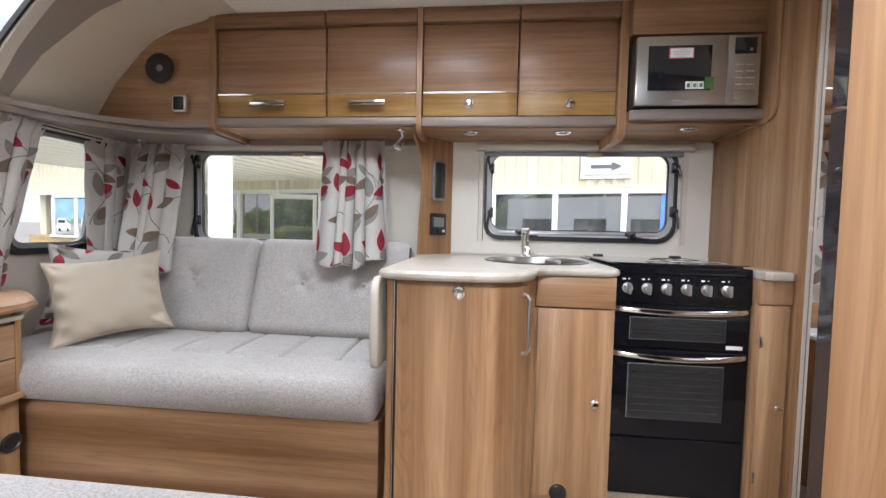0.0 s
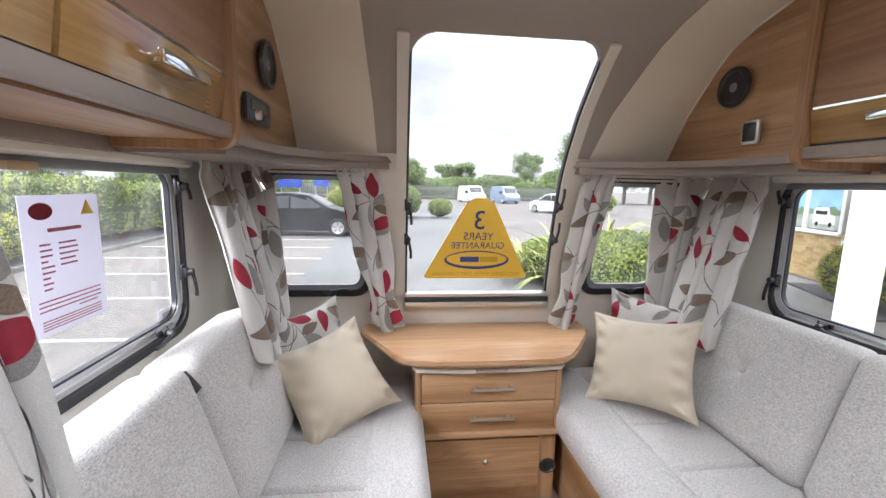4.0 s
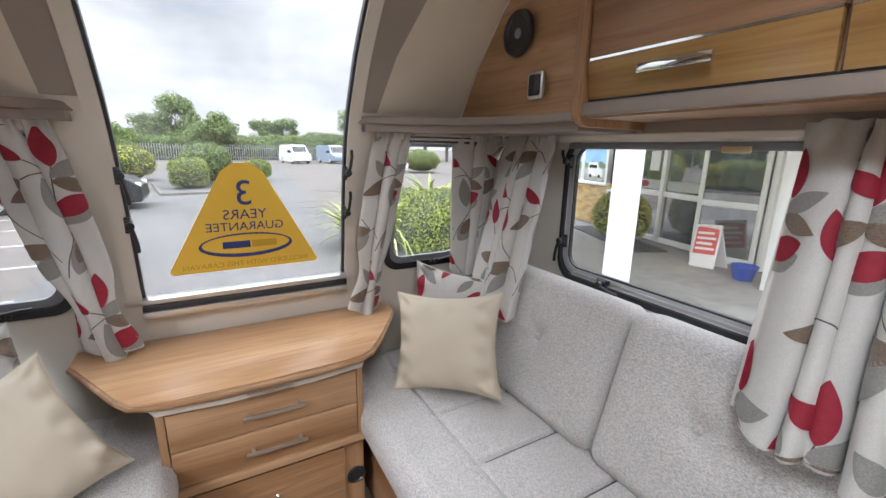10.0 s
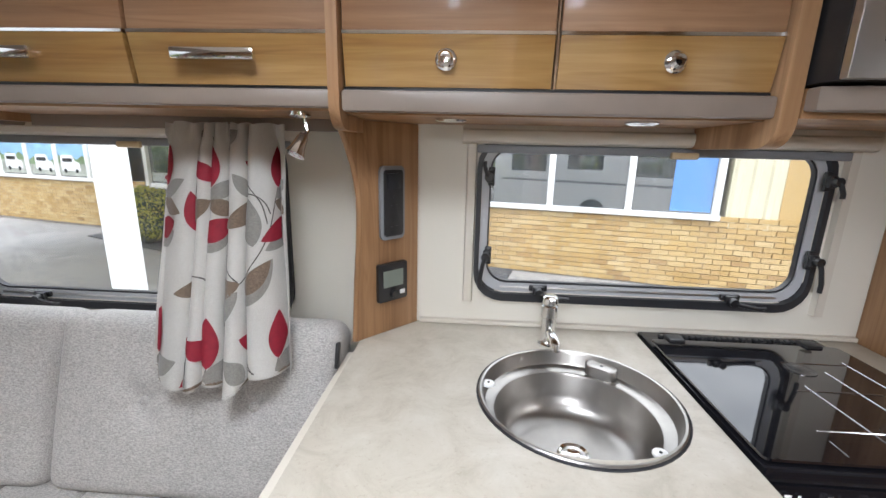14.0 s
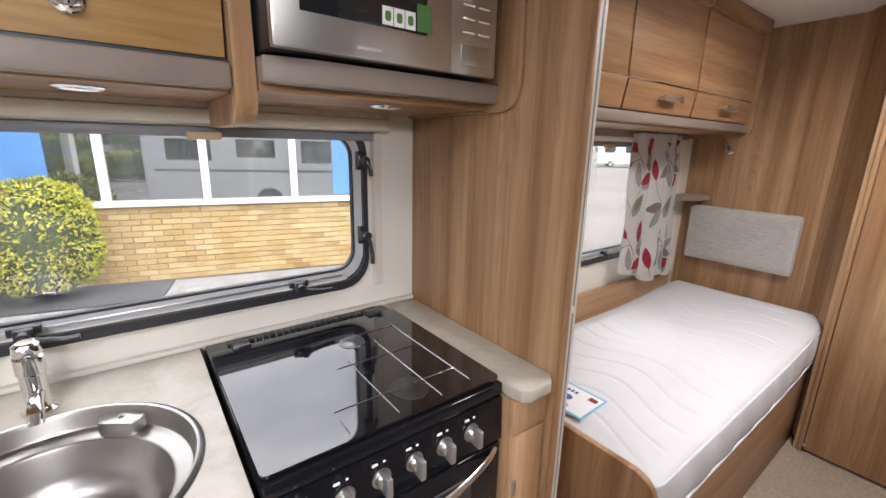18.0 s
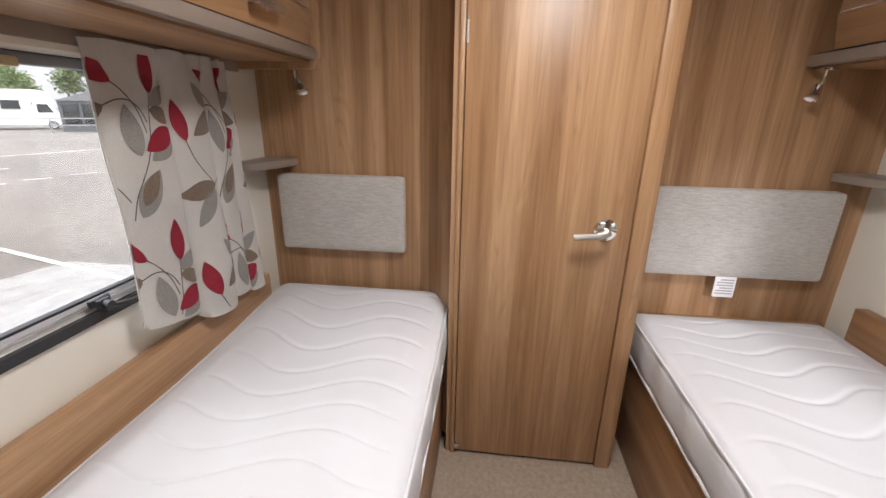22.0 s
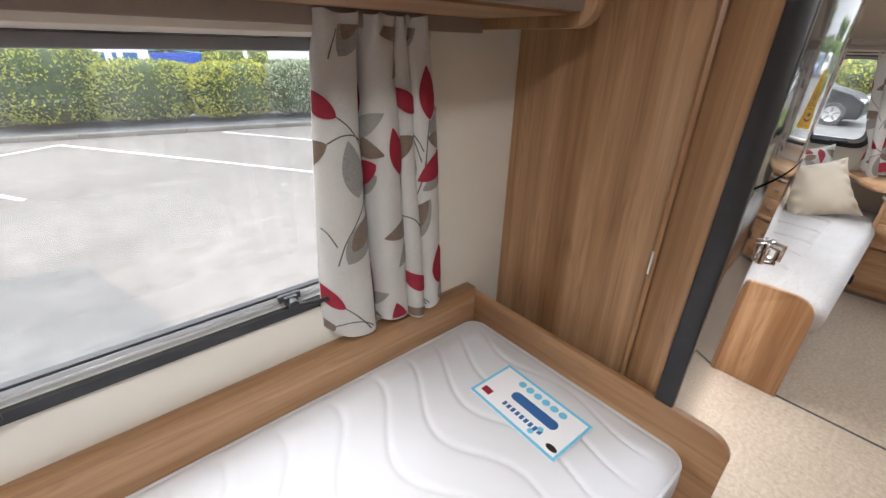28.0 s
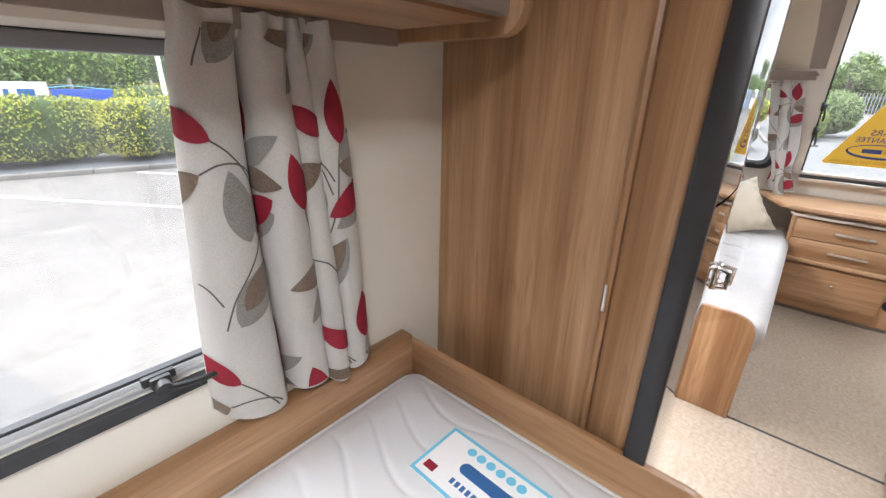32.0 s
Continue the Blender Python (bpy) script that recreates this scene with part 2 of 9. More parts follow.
def glass(name, tint, film=0.0):
    """Thin tinted acrylic: mostly clear, a little mirror, under a film of dust and smears that scatters daylight."""
    m, nt, b = base_mat(name)
    nt.nodes.remove(b)
    tr = nt.nodes.new("ShaderNodeBsdfTransparent")
    tr.inputs["Color"].default_value = (*tint, 1)
    gl = nt.nodes.new("ShaderNodeBsdfGlossy")
    gl.inputs["Roughness"].default_value = 0.02
    gl.inputs["Color"].default_value = (0.9, 0.9, 0.9, 1)
    lw = nt.nodes.new("ShaderNodeLayerWeight")
    lw.inputs["Blend"].default_value = 0.5
    pw = nt.nodes.new("ShaderNodeMath")
    pw.operation, pw.inputs[1].default_value = "POWER", 5.0
    link(nt, lw.outputs["Facing"], pw.inputs[0])
    fr = nt.nodes.new("ShaderNodeMath")
    fr.operation, fr.inputs[1].default_value, fr.inputs[2].default_value = "MULTIPLY_ADD", 0.75, 0.025
    link(nt, pw.outputs[0], fr.inputs[0])
    ms = nt.nodes.new("ShaderNodeMixShader")
    link(nt, fr.outputs[0], ms.inputs[0])
    link(nt, tr.outputs[0], ms.inputs[1])
    link(nt, gl.outputs[0], ms.inputs[2])
    if film:
        tl = nt.nodes.new("ShaderNodeBsdfTranslucent")
        tl.inputs["Color"].default_value = (0.86, 0.86, 0.84, 1)
        smear = noise_tex(nt, coords(nt, (3.0, 3.0, 1.1)), 1.6, 5, 0.6, 1.4)
        amount = nt.nodes.new("ShaderNodeMapRange")
        amount.inputs[1].default_value, amount.inputs[2].default_value = 0.42, 0.70
        amount.inputs[3].default_value, amount.inputs[4].default_value = film * 0.5, film * 2.4
        link(nt, smear, amount.inputs[0])
        dusty = nt.nodes.new("ShaderNodeMixShader")
        link(nt, amount.outputs[0], dusty.inputs[0])
        link(nt, ms.outputs[0], dusty.inputs[1])
        link(nt, tl.outputs[0], dusty.inputs[2])
        ms = dusty
    link(nt, ms.outputs[0], nt.nodes["Material Output"].inputs["Surface"])
    return m


ACRYLIC = glass("tinted_acrylic", (0.85, 0.86, 0.86), 0.014)
FRONTGL = glass("front_acrylic", (0.85, 0.86, 0.86), 0.009)


def fabric(name, dark, light, rough=0.9, weave=340.0, mott=1.0, run="x", slub=0.34):
    """Woven upholstery with slubby threads."""
    m, nt, b = base_mat(name, rough, spec=0.2)
    b.inputs["Sheen Weight"].default_value = 0.25
    sa = [weave, weave, weave]
    sa["xyz".index(run)] = weave * slub
    a = noise_tex(nt, coords(nt, tuple(sa)), 1.0, 2, 0.6)
    c = noise_tex(nt, coords(nt, (weave * 1.3, weave * 1.3, weave * 1.3)), 1.0, 2, 0.6)
    big = noise_tex(nt, coords(nt), 5.0 * mott, 4, 0.6)
    th = nt.nodes.new("ShaderNodeMath")
    th.operation = "MULTIPLY_ADD"
    th.inputs[1].default_value, th.inputs[2].default_value = 0.5, 0.0
    ad = nt.nodes.new("ShaderNodeMath")
    ad.operation = "ADD"
    link(nt, a, ad.inputs[0])
    link(nt, c, ad.inputs[1])
    link(nt, ad.outputs[0], th.inputs[0])
    col = ramp(nt, th.outputs[0], [(0.39, dark), (0.60, light)])
    shade = ramp(nt, big, [(0.3, (0.88, 0.88, 0.88)), (0.7, (1, 1, 1))])
    link(nt, mix(nt, 1.0, col, shade, "MULTIPLY"), b.inputs["Base Color"])
    bump(nt, b, th.outputs[0], 0.55, 0.0012)
    return m


SOFA = fabric("grey_chenille", (0.30, 0.289, 0.277), (0.63, 0.608, 0.585), weave=400)
HEADB = fabric("pale_headboard_cloth", (0.40, 0.38, 0.35), (0.55, 0.527, 0.495), weave=260, run="y", slub=0.12)
CURT = fabric("linen_curtain_cloth", (0.45, 0.437, 0.41), (0.58, 0.566, 0.538), weave=800)
LEAFG = fabric("grey_leaf_print", (0.19, 0.185, 0.17), (0.29, 0.28, 0.26), weave=500)
LEAFB = fabric("brown_leaf_print", (0.125, 0.09, 0.065), (0.215, 0.16, 0.12), weave=420)
STEM = plain("stem_print", (0.10, 0.09, 0.085), 0.9)
SATEEN = plain("beige_sateen", (0.50, 0.435, 0.335), 0.55, vary=0.04, scale=4, bumps=0.1, bscale=900)
# dark grey that stands in for shade in the seat seams
SEAM_SHADE = plain("seam_shade_grey", (0.13, 0.125, 0.12), 0.9)
PIPING = plain("dark_piping", (0.05, 0.05, 0.052), 0.7)


def quilt(name):
    m, nt, b = base_mat(name, 0.85, colour=(0.7, 0.7, 0.71), spec=0.2)
    n = noise_tex(nt, coords(nt), 900, 2, 0.6)
    big = noise_tex(nt, coords(nt), 3, 3, 0.5)
    link(nt, ramp(nt, big, [(0.3, (0.60, 0.60, 0.612)), (0.7, (0.65, 0.655, 0.678))]), b.inputs["Base Color"])
    bump(nt, b, n, 0.15, 0.0006)
    return m


QUILT = quilt("white_quilted_ticking")


def carpet(name, dark, light):
    m, nt, b = base_mat(name, 0.95, spec=0.1)
    v = coords(nt)
    fine = noise_tex(nt, v, 420, 3, 0.7)
    mid = noise_tex(nt, v, 60, 5, 0.7)
    big = noise_tex(nt, v, 4.5, 3, 0.6)
    c = ramp(nt, mid, [(0.34, dark), (0.64, light)])
    c = mix(nt, 0.5, c, ramp(nt, fine, [(0.3, (0.6, 0.58, 0.56)), (0.7, (1, 1, 1))]), "MULTIPLY")
    c = mix(nt, 0.6, c, ramp(nt, big, [(0.35, (0.90, 0.89, 0.88)), (0.65, (1, 1, 1))]), "MULTIPLY")
    link(nt, c, b.inputs["Base Color"])
    bump(nt, b, fine, 0.9, 0.004)
    return m


CARPET = carpet("beige_pile_carpet", (0.37, 0.295, 0.222), (0.50, 0.415, 0.328))


def stone_top(name):
    m, nt, b = base_mat(name, 0.34, spec=0.5)
    v = coords(nt)
    a = noise_tex(nt, v, 9, 8, 0.7, 0.6)
    f = noise_tex(nt, v, 120, 4, 0.7)
    c = ramp(nt, a, [(0.30, (0.39, 0.35, 0.285)), (0.5, (0.49, 0.45, 0.38)), (0.68, (0.55, 0.515, 0.45))])
    c = mix(nt, 0.5, c, ramp(nt, f, [(0.30, (0.76, 0.72, 0.66)), (0.42, (1, 1, 1))]), "MULTIPLY")
    link(nt, c, b.inputs["Base Color"])
    return m


STONE = stone_top("stone_effect_worktop")


def asphalt(name, lo, hi, s=1.0):
    m, nt, b = base_mat(name, 0.85)
    v = coords(nt)
    fine = noise_tex(nt, v, 95 * s, 4, 0.7)
    mid = noise_tex(nt, v, 5.0 * s, 8, 0.75)
    big = noise_tex(nt, v, 0.22 * s, 4, 0.6, 0.6)
    c = ramp(nt, fine, [(0.3, lo), (0.7, hi)])
    c = mix(nt, 0.7, c, ramp(nt, mid, [(0.38, (0.60, 0.60, 0.61)), (0.62, (1.0, 1.0, 1.0))]), "MULTIPLY")
    c = mix(nt, 0.8, c, ramp(nt, big, [(0.38, (0.66, 0.66, 0.67)), (0.6, (1, 1, 1))]), "MULTIPLY")
    link(nt, c, b.inputs["Base Color"])
    bump(nt, b, fine, 0.07, 0.002)
    return m


TARMAC = asphalt("weathered_tarmac", (0.102, 0.090, 0.081), (0.204, 0.183, 0.166))
DARKTAR = asphalt("new_tarmac", (0.25, 0.246, 0.242), (0.37, 0.364, 0.358))
LINE = asphalt("worn_white_paint", (0.40, 0.395, 0.385), (0.66, 0.655, 0.64))
KERBM = asphalt("kerb_concrete", (0.15, 0.135, 0.118), (0.25, 0.23, 0.205))
BEDSOIL = asphalt("slate_chippings", (0.04, 0.042, 0.047), (0.13, 0.135, 0.15), 0.35)


def brickm(name):
    m, nt, b = base_mat(name, 0.85)
    oi = nt.nodes.new("ShaderNodeObjectInfo")
    gi = nt.nodes.new("ShaderNodeNewGeometry")
    ad = nt.nodes.new("ShaderNodeMath")
    ad.operation = "ADD"
    link(nt, oi.outputs["Random"], ad.inputs[0])
    link(nt, gi.outputs["Random Per Island"], ad.inputs[1])
    fr = nt.nodes.new("ShaderNodeMath")
    fr.operation = "FRACT"
    link(nt, ad.outputs[0], fr.inputs[0])
    c = ramp(nt, fr.outputs[0], [(0.0, (0.45, 0.29, 0.11)), (0.35, (0.55, 0.385, 0.165)), (0.6, (0.60, 0.45, 0.23)), (0.85, (0.50, 0.34, 0.135)), (1.0, (0.38, 0.235, 0.095))])
    n = noise_tex(nt, coords(nt), 60, 5, 0.7)
    link(nt, mix(nt, 0.6, c, ramp(nt, n, [(0.3, (0.75, 0.72, 0.68)), (0.7, (1, 1, 1))]), "MULTIPLY"), b.inputs["Base Color"])
    bump(nt, b, n, 0.5, 0.004)
    return m


BRICK = brickm("yellow_stock_brick")
MORTAR = asphalt("pale_mortar", (0.42, 0.36, 0.26), (0.52, 0.45, 0.34))
REDBRICK = plain("red_brick_far", (0.40, 0.12, 0.06), 0.85, vary=0.2, scale=4)
CLAD = plain("cream_metal_cladding", (0.66, 0.62, 0.46), 0.45, vary=0.05, scale=1.5)
PVC = plain("white_upvc", (0.82, 0.83, 0.83), 0.3, vary=0.02, scale=2)
# DKROOM: the showroom's dimness is put into this grey
DKROOM = plain("darkened_interior_grey", (0.20, 0.22, 0.23), 0.8)
SLATEROOF = plain("grey_roof", (0.22, 0.22, 0.23), 0.7, vary=0.1)
CARAVANW = plain("caravan_white_skin", (0.78, 0.79, 0.80), 0.25, vary=0.02, scale=1, coat=0.4)
CARBLACK = plain("black_car_paint", (0.007, 0.008, 0.010), 0.30, vary=0.1, spec=0.2, coat=0.12)
CARWHITE = plain("white_car_paint", (0.75, 0.76, 0.77), 0.2, vary=0.02, coat=1.0)
CARBLUE = plain("silver_blue_car_paint", (0.22, 0.28, 0.38), 0.22, vary=0.03, coat=1.0)
TYRE = plain("tyre_rubber", (0.025, 0.025, 0.026), 0.8)
DARKGL = plain("dark_vehicle_glass", (0.015, 0.017, 0.02), 0.06, coat=0.5)
BANNERB = plain("blue_banner", (0.02, 0.07, 0.42), 0.5)
FENCEW = plain("grey_fence_wood", (0.24, 0.21, 0.17), 0.85, vary=0.2, scale=8)
STEELG = plain("galvanised_steel", (0.35, 0.36, 0.37), 0.45, 0.6, vary=0.1)
BARK = plain("bark", (0.13, 0.10, 0.075), 0.9, vary=0.3, scale=20, bumps=0.5, bscale=60)


def leafm(name, a, b_, c_):
    m, nt, b = base_mat(name, 0.6, spec=0.3)
    gi = nt.nodes.new("ShaderNodeNewGeometry")
    col = ramp(nt, gi.outputs["Random Per Island"], [(0.0, a), (0.5, b_), (1.0, c_)])
    link(nt, col, b.inputs["Base Color"])
    b.inputs["Subsurface Weight"].default_value = 0.0
    return m


HEDGE = leafm("hedge_leaves", (0.10, 0.15, 0.025), (0.19, 0.245, 0.038), (0.32, 0.35, 0.07))
HEDGEY = leafm("golden_hedge_leaves", (0.19, 0.205, 0.02), (0.34, 0.345, 0.035), (0.47, 0.445, 0.06))
HEDGEF = leafm("fresh_hedge_leaves", (0.14, 0.18, 0.02), (0.26, 0.29, 0.035), (0.40, 0.40, 0.06))
HEDGEV = leafm("variegated_hedge_leaves", (0.10, 0.14, 0.06), (0.22, 0.26, 0.15), (0.40, 0.42, 0.30))
TREE = leafm("tree_leaves", (0.095, 0.15, 0.05), (0.155, 0.215, 0.075), (0.23, 0.29, 0.115))
TREEL = leafm("light_tree_leaves", (0.10, 0.165, 0.04), (0.16, 0.235, 0.06), (0.25, 0.31, 0.09))
CORDY = leafm("sword_leaves", (0.22, 0.30, 0.06), (0.40, 0.44, 0.14), (0.60, 0.58, 0.28))

# ---- shape helpers ----
def thing(name, at, label="", category="", group="", kind=""):
    ob = new(name)
    ob.empty_display_size = 0.05
    ob.location = at
    return tagged(ob, label, category, group, kind)


def part(name, bm, material, parent=None, label="", smooth=True, angle=35):
    """Links a bmesh as one mesh object, under a thing or a part."""
    me = bpy.data.meshes.new(name)
    bmesh.ops.recalc_face_normals(bm, faces=bm.faces)
    bm.to_mesh(me)
    bm.free()
    for mt in material if isinstance(material, (list, tuple)) else [material]:
        me.materials.append(mt)
    if smooth:
        me.polygons.foreach_set("use_smooth", [True] * len(me.polygons))
        me.set_sharp_from_angle(angle=radians(angle))
    ob = new(name, me)
    if parent is not None:
        ob.parent = parent
        m = parent.matrix_basis.copy()
        if parent.parent is not None:
            m = parent.parent.matrix_basis @ parent.matrix_parent_inverse @ m
        ob.matrix_parent_inverse = m.inverted()
    if label:
        ob["label"] = label
    return ob


def setting(name, bm, material, label="", smooth=True):
    return tagged(part(name, bm, material, None, label, smooth), kind="structure")


def box(bm, x0, x1, y0, y1, z0, z1, bevel=0.0, seg=2):
    r = bmesh.ops.create_cube(bm, size=1)
    vs = r["verts"]
    for v in vs:
        v.co = Vector((x0 + (v.co.x + 0.5) * (x1 - x0), y0 + (v.co.y + 0.5) * (y1 - y0), z0 + (v.co.z + 0.5) * (z1 - z0)))
    if bevel:
        es = list({e for v in vs for e in v.link_edges})
        bmesh.ops.bevel(bm, geom=es, offset=bevel, segments=seg, affect="EDGES", profile=0.5)
    return bm


def boxm(*a, **k):
    return box(bmesh.new(), *a, **k)


def prism(bm, outline, axis, a, b, bevel=0.0):
    """A flat outline (pairs) pushed from a to b along an axis. Pairs are the two other axes in xyz order."""
    def at(p, q, w):
        return {"x": (w, p, q), "y": (p, w, q), "z": (p, q, w)}[axis]
    lo = [bm.verts.new(at(p, q, a)) for p, q in outline]
    hi = [bm.verts.new(at(p, q, b)) for p, q in outline]
    fs = [bm.faces.new(lo), bm.faces.new(list(reversed(hi)))]
    k = len(outline)
    for i in range(k):
        bm.faces.new((lo[i], lo[(i + 1) % k], hi[(i + 1) % k], hi[i]))
    if bevel:
        es = list({e for f in fs for e in f.edges})
        bmesh.ops.bevel(bm, geom=es, offset=bevel, segments=2, affect="EDGES", profile=0.5)
    return bm


def rrect(a0, a1, b0, b1, r, n=5):
    """Outline of a rectangle with round corners."""
    pts = []
    for ca, cb, s in ((a1 - r, b1 - r, 0), (a0 + r, b1 - r, 90), (a0 + r, b0 + r, 180), (a1 - r, b0 + r, 270)):
        for i in range(n + 1):
            t = radians(s + 90 * i / n)
            pts.append((ca + r * math.cos(t), cb + r * math.sin(t)))
    return pts


def arc(cx, cy, r, a0, a1, n=8):
    return [(cx + r * math.cos(radians(a0 + (a1 - a0) * i / n)), cy + r * math.sin(radians(a0 + (a1 - a0) * i / n))) for i in range(n + 1)]


def ring(bm, outer, inner, axis, a, b):
    """A frame between two outlines with the same count."""
    def at(p, w):
        return {"x": (w, p[0], p[1]), "y": (p[0], w, p[1]), "z": (p[0], p[1], w)}[axis]
    k = len(outer)
    V = [[bm.verts.new(at(p, w)) for p in o] for w in (a, b) for o in (outer, inner)]
    for i in range(k):
        j = (i + 1) % k
        bm.faces.new((V[0][i], V[0][j], V[1][j], V[1][i]))
        bm.faces.new((V[2][i], V[2][j], V[3][j], V[3][i]))
        bm.faces.new((V[0][i], V[0][j], V[2][j], V[2][i]))
        bm.faces.new((V[1][i], V[1][j], V[3][j], V[3][i]))
    return bm


def cyl(bm, p, q, r, n=16, r2=None):
    p, q = Vector(p), Vector(q)
    d = q - p
    m = Matrix.Translation((p + q) / 2) @ d.to_track_quat("Z", "Y").to_matrix().to_4x4()
    bmesh.ops.create_cone(bm, cap_ends=True, segments=n, radius1=r, radius2=r if r2 is None else r2, depth=d.length, matrix=m)
    return bm


def tube(bm, pts, r, n=10):
    """A round bar along a line of points."""
    pts = [Vector(p) for p in pts]
    rings = []
    for i, p in enumerate(pts):
        d = (pts[min(i + 1, len(pts) - 1)] - pts[max(i - 1, 0)]).normalized()
        u = d.orthogonal().normalized() if i == 0 else (rings_u - d * rings_u.dot(d)).normalized()
        rings_u = u
        w = d.cross(u)
        rings.append([bm.verts.new(p + r * (math.cos(6.2832 * k / n) * u + math.sin(6.2832 * k / n) * w)) for k in range(n)])
    for a, b in zip(rings, rings[1:]):
        for k in range(n):
            bm.faces.new((a[k], a[(k + 1) % n], b[(k + 1) % n], b[k]))
    bm.faces.new(rings[0])
    bm.faces.new(list(reversed(rings[-1])))
    return bm


def lathe(bm, profile, centre, axis="z", n=32, cap=True):
    """Turns (radius, height) pairs about an axis through centre."""
    c = Vector(centre)
    rows = []
    for r, h in profile:
        row = []
        for k in range(n):
            a = 6.28318 * k / n
            p = {"z": (r * math.cos(a), r * math.sin(a), h), "y": (r * math.cos(a), h, r * math.sin(a)), "x": (h, r * math.cos(a), r * math.sin(a))}[axis]
            row.append(bm.verts.new(c + Vector(p)))
        rows.append(row)
    for a, b in zip(rows, rows[1:]):
        for k in range(n):
            bm.faces.new((a[k], a[(k + 1) % n], b[(k + 1) % n], b[k]))
    for row in (rows[0], rows[-1]) if cap else ():
        if (row[0].co - row[n // 2].co).length > 1e-5:
            bm.faces.new(row)
    bmesh.ops.remove_doubles(bm, verts=[v for row in rows for v in row], dist=1e-6)
    return bm


def grid(bm, f, nu, nv, close=False):
    """A sheet f(u, v) over 0..1."""
    rows = [[bm.verts.new(f(i / nu, j / nv)) for j in range(nv + 1)] for i in range(nu + 1)]
    for i in range(nu):
        for j in range(nv):
            bm.faces.new((rows[i][j], rows[i + 1][j], rows[i + 1][j + 1], rows[i][j + 1]))
    return rows


def softbox(size, r, n=(10, 10, 6), shape=None):
    """A cushion: a box with round edges, its faces in a grid, then bent by shape(p)."""
    bm = bmesh.new()
    h = Vector(size) / 2
    core = Vector((max(h.x - r, 0), max(h.y - r, 0), max(h.z - r, 0)))
    for ax in range(3):
        for s in (-1, 1):
            a, b = (ax + 1) % 3, (ax + 2) % 3

            def f(u, v, ax=ax, s=s, a=a, b=b):
                p = Vector((0, 0, 0))
                p[ax], p[a], p[b] = s * h[ax], (2 * u - 1) * h[a], (2 * v - 1) * h[b]
                q = Vector([max(-core[k], min(core[k], p[k])) for k in range(3)])
                d = p - q
                if d.length > 1e-9:
                    d = d.normalized() * r
                return q + d
            grid(bm, f, n[a], n[b])
    bmesh.ops.remove_doubles(bm, verts=bm.verts, dist=1e-5)
    if shape:
        for v in bm.verts:
            v.co = shape(v.co.copy())
    return bm


def moved(bm, m):
    bmesh.ops.transform(bm, matrix=m, verts=bm.verts)
    return bm


def holed(axis, a, b, us, vs, holes):
    """A wall slab between a and b with rectangular holes through it."""
    bm = bmesh.new()
    U = sorted({*us, *[h[0] for h in holes], *[h[1] for h in holes]})
    V = sorted({*vs, *[h[2] for h in holes], *[h[3] for h in holes]})

    def at(u, v, w):
        return {"x": (w, u, v), "y": (u, w, v), "z": (u, v, w)}[axis]

    def solid(i, j):
        if not (0 <= i < len(U) - 1 and 0 <= j < len(V) - 1):
            return False
        u, v = (U[i] + U[i + 1]) / 2, (V[j] + V[j + 1]) / 2
        return not any(h[0] < u < h[1] and h[2] < v < h[3] for h in holes)

    def quad(*p):
        bm.faces.new([bm.verts.new(x) for x in p])
    for i in range(len(U) - 1):
        for j in range(len(V) - 1):
            if not solid(i, j):
                continue
            u0, u1, v0, v1 = U[i], U[i + 1], V[j], V[j + 1]
            for w in (a, b):
                quad(at(u0, v0, w), at(u1, v0, w), at(u1, v1, w), at(u0, v1, w))
            for di, dj, e in ((-1, 0, (u0, v0, u0, v1)), (1, 0, (u1, v0, u1, v1)), (0, -1, (u0, v0, u1, v0)), (0, 1, (u0, v1, u1, v1))):
                if not solid(i + di, j + dj):
                    quad(at(e[0], e[1], a), at(e[2], e[3], a), at(e[2], e[3], b), at(e[0], e[1], b))
    bmesh.ops.remove_doubles(bm, verts=bm.verts, dist=1e-6)
    return bm


def smoothstep(a, b, x):
    t = max(0.0, min(1.0, (x - a) / (b - a)))
    return t * t * (3 - 2 * t)

# ---- the caravan's shell ----
YF, YN, XR, ZC = 2.17, -0.06, 3.04, 1.97
GROUND = -0.45
FAR_WINS = {"lounge": (-1.60, -0.58, 0.89, 1.40), "galley": (0.008, 0.918, 0.978, 1.406), "bedroom": (1.55, 2.60, 0.855, 1.40)}
NEAR_WINS = {"lounge": (-1.58, -0.69, 0.89, 1.40), "bedroom": (1.28, 2.44, 0.838, 1.40)}
DOORWAY = (-0.20, 0.42, -0.02, 1.80)


def outer_white(bm, axis, outer):
    i = "xyz".index(axis)
    for f in bm.faces:
        if all(abs(v.co[i] - outer) < 1e-4 for v in f.verts):
            f.material_index = 1
    return bm


setting("wall_far", outer_white(holed("y", YF, YF + 0.04, (-2.12, 4.1), (-0.12, 2.03), [(a - 0.005, b + 0.005, c - 0.001, d + 0.003) for a, b, c, d in FAR_WINS.values()]), "y", YF + 0.04), [CREAM, CARAVANW], "cream wallboard side wall with three windows", smooth=False)
setting("wall_near", outer_white(holed("y", YN, YN - 0.04, (-2.12, 4.1), (-0.12, 2.03), [*[(a - 0.005, b + 0.005, c - 0.001, d + 0.003) for a, b, c, d in NEAR_WINS.values()], DOORWAY]), "y", YN - 0.04), [CREAM, CARAVANW], "cream wallboard side wall with the open doorway", smooth=False)
setting("wall_rear", outer_white(holed("x", 4.06, 4.1, (YN, YF), (-0.12, 2.03), []), "x", 4.1), [CREAM, CARAVANW], smooth=False)
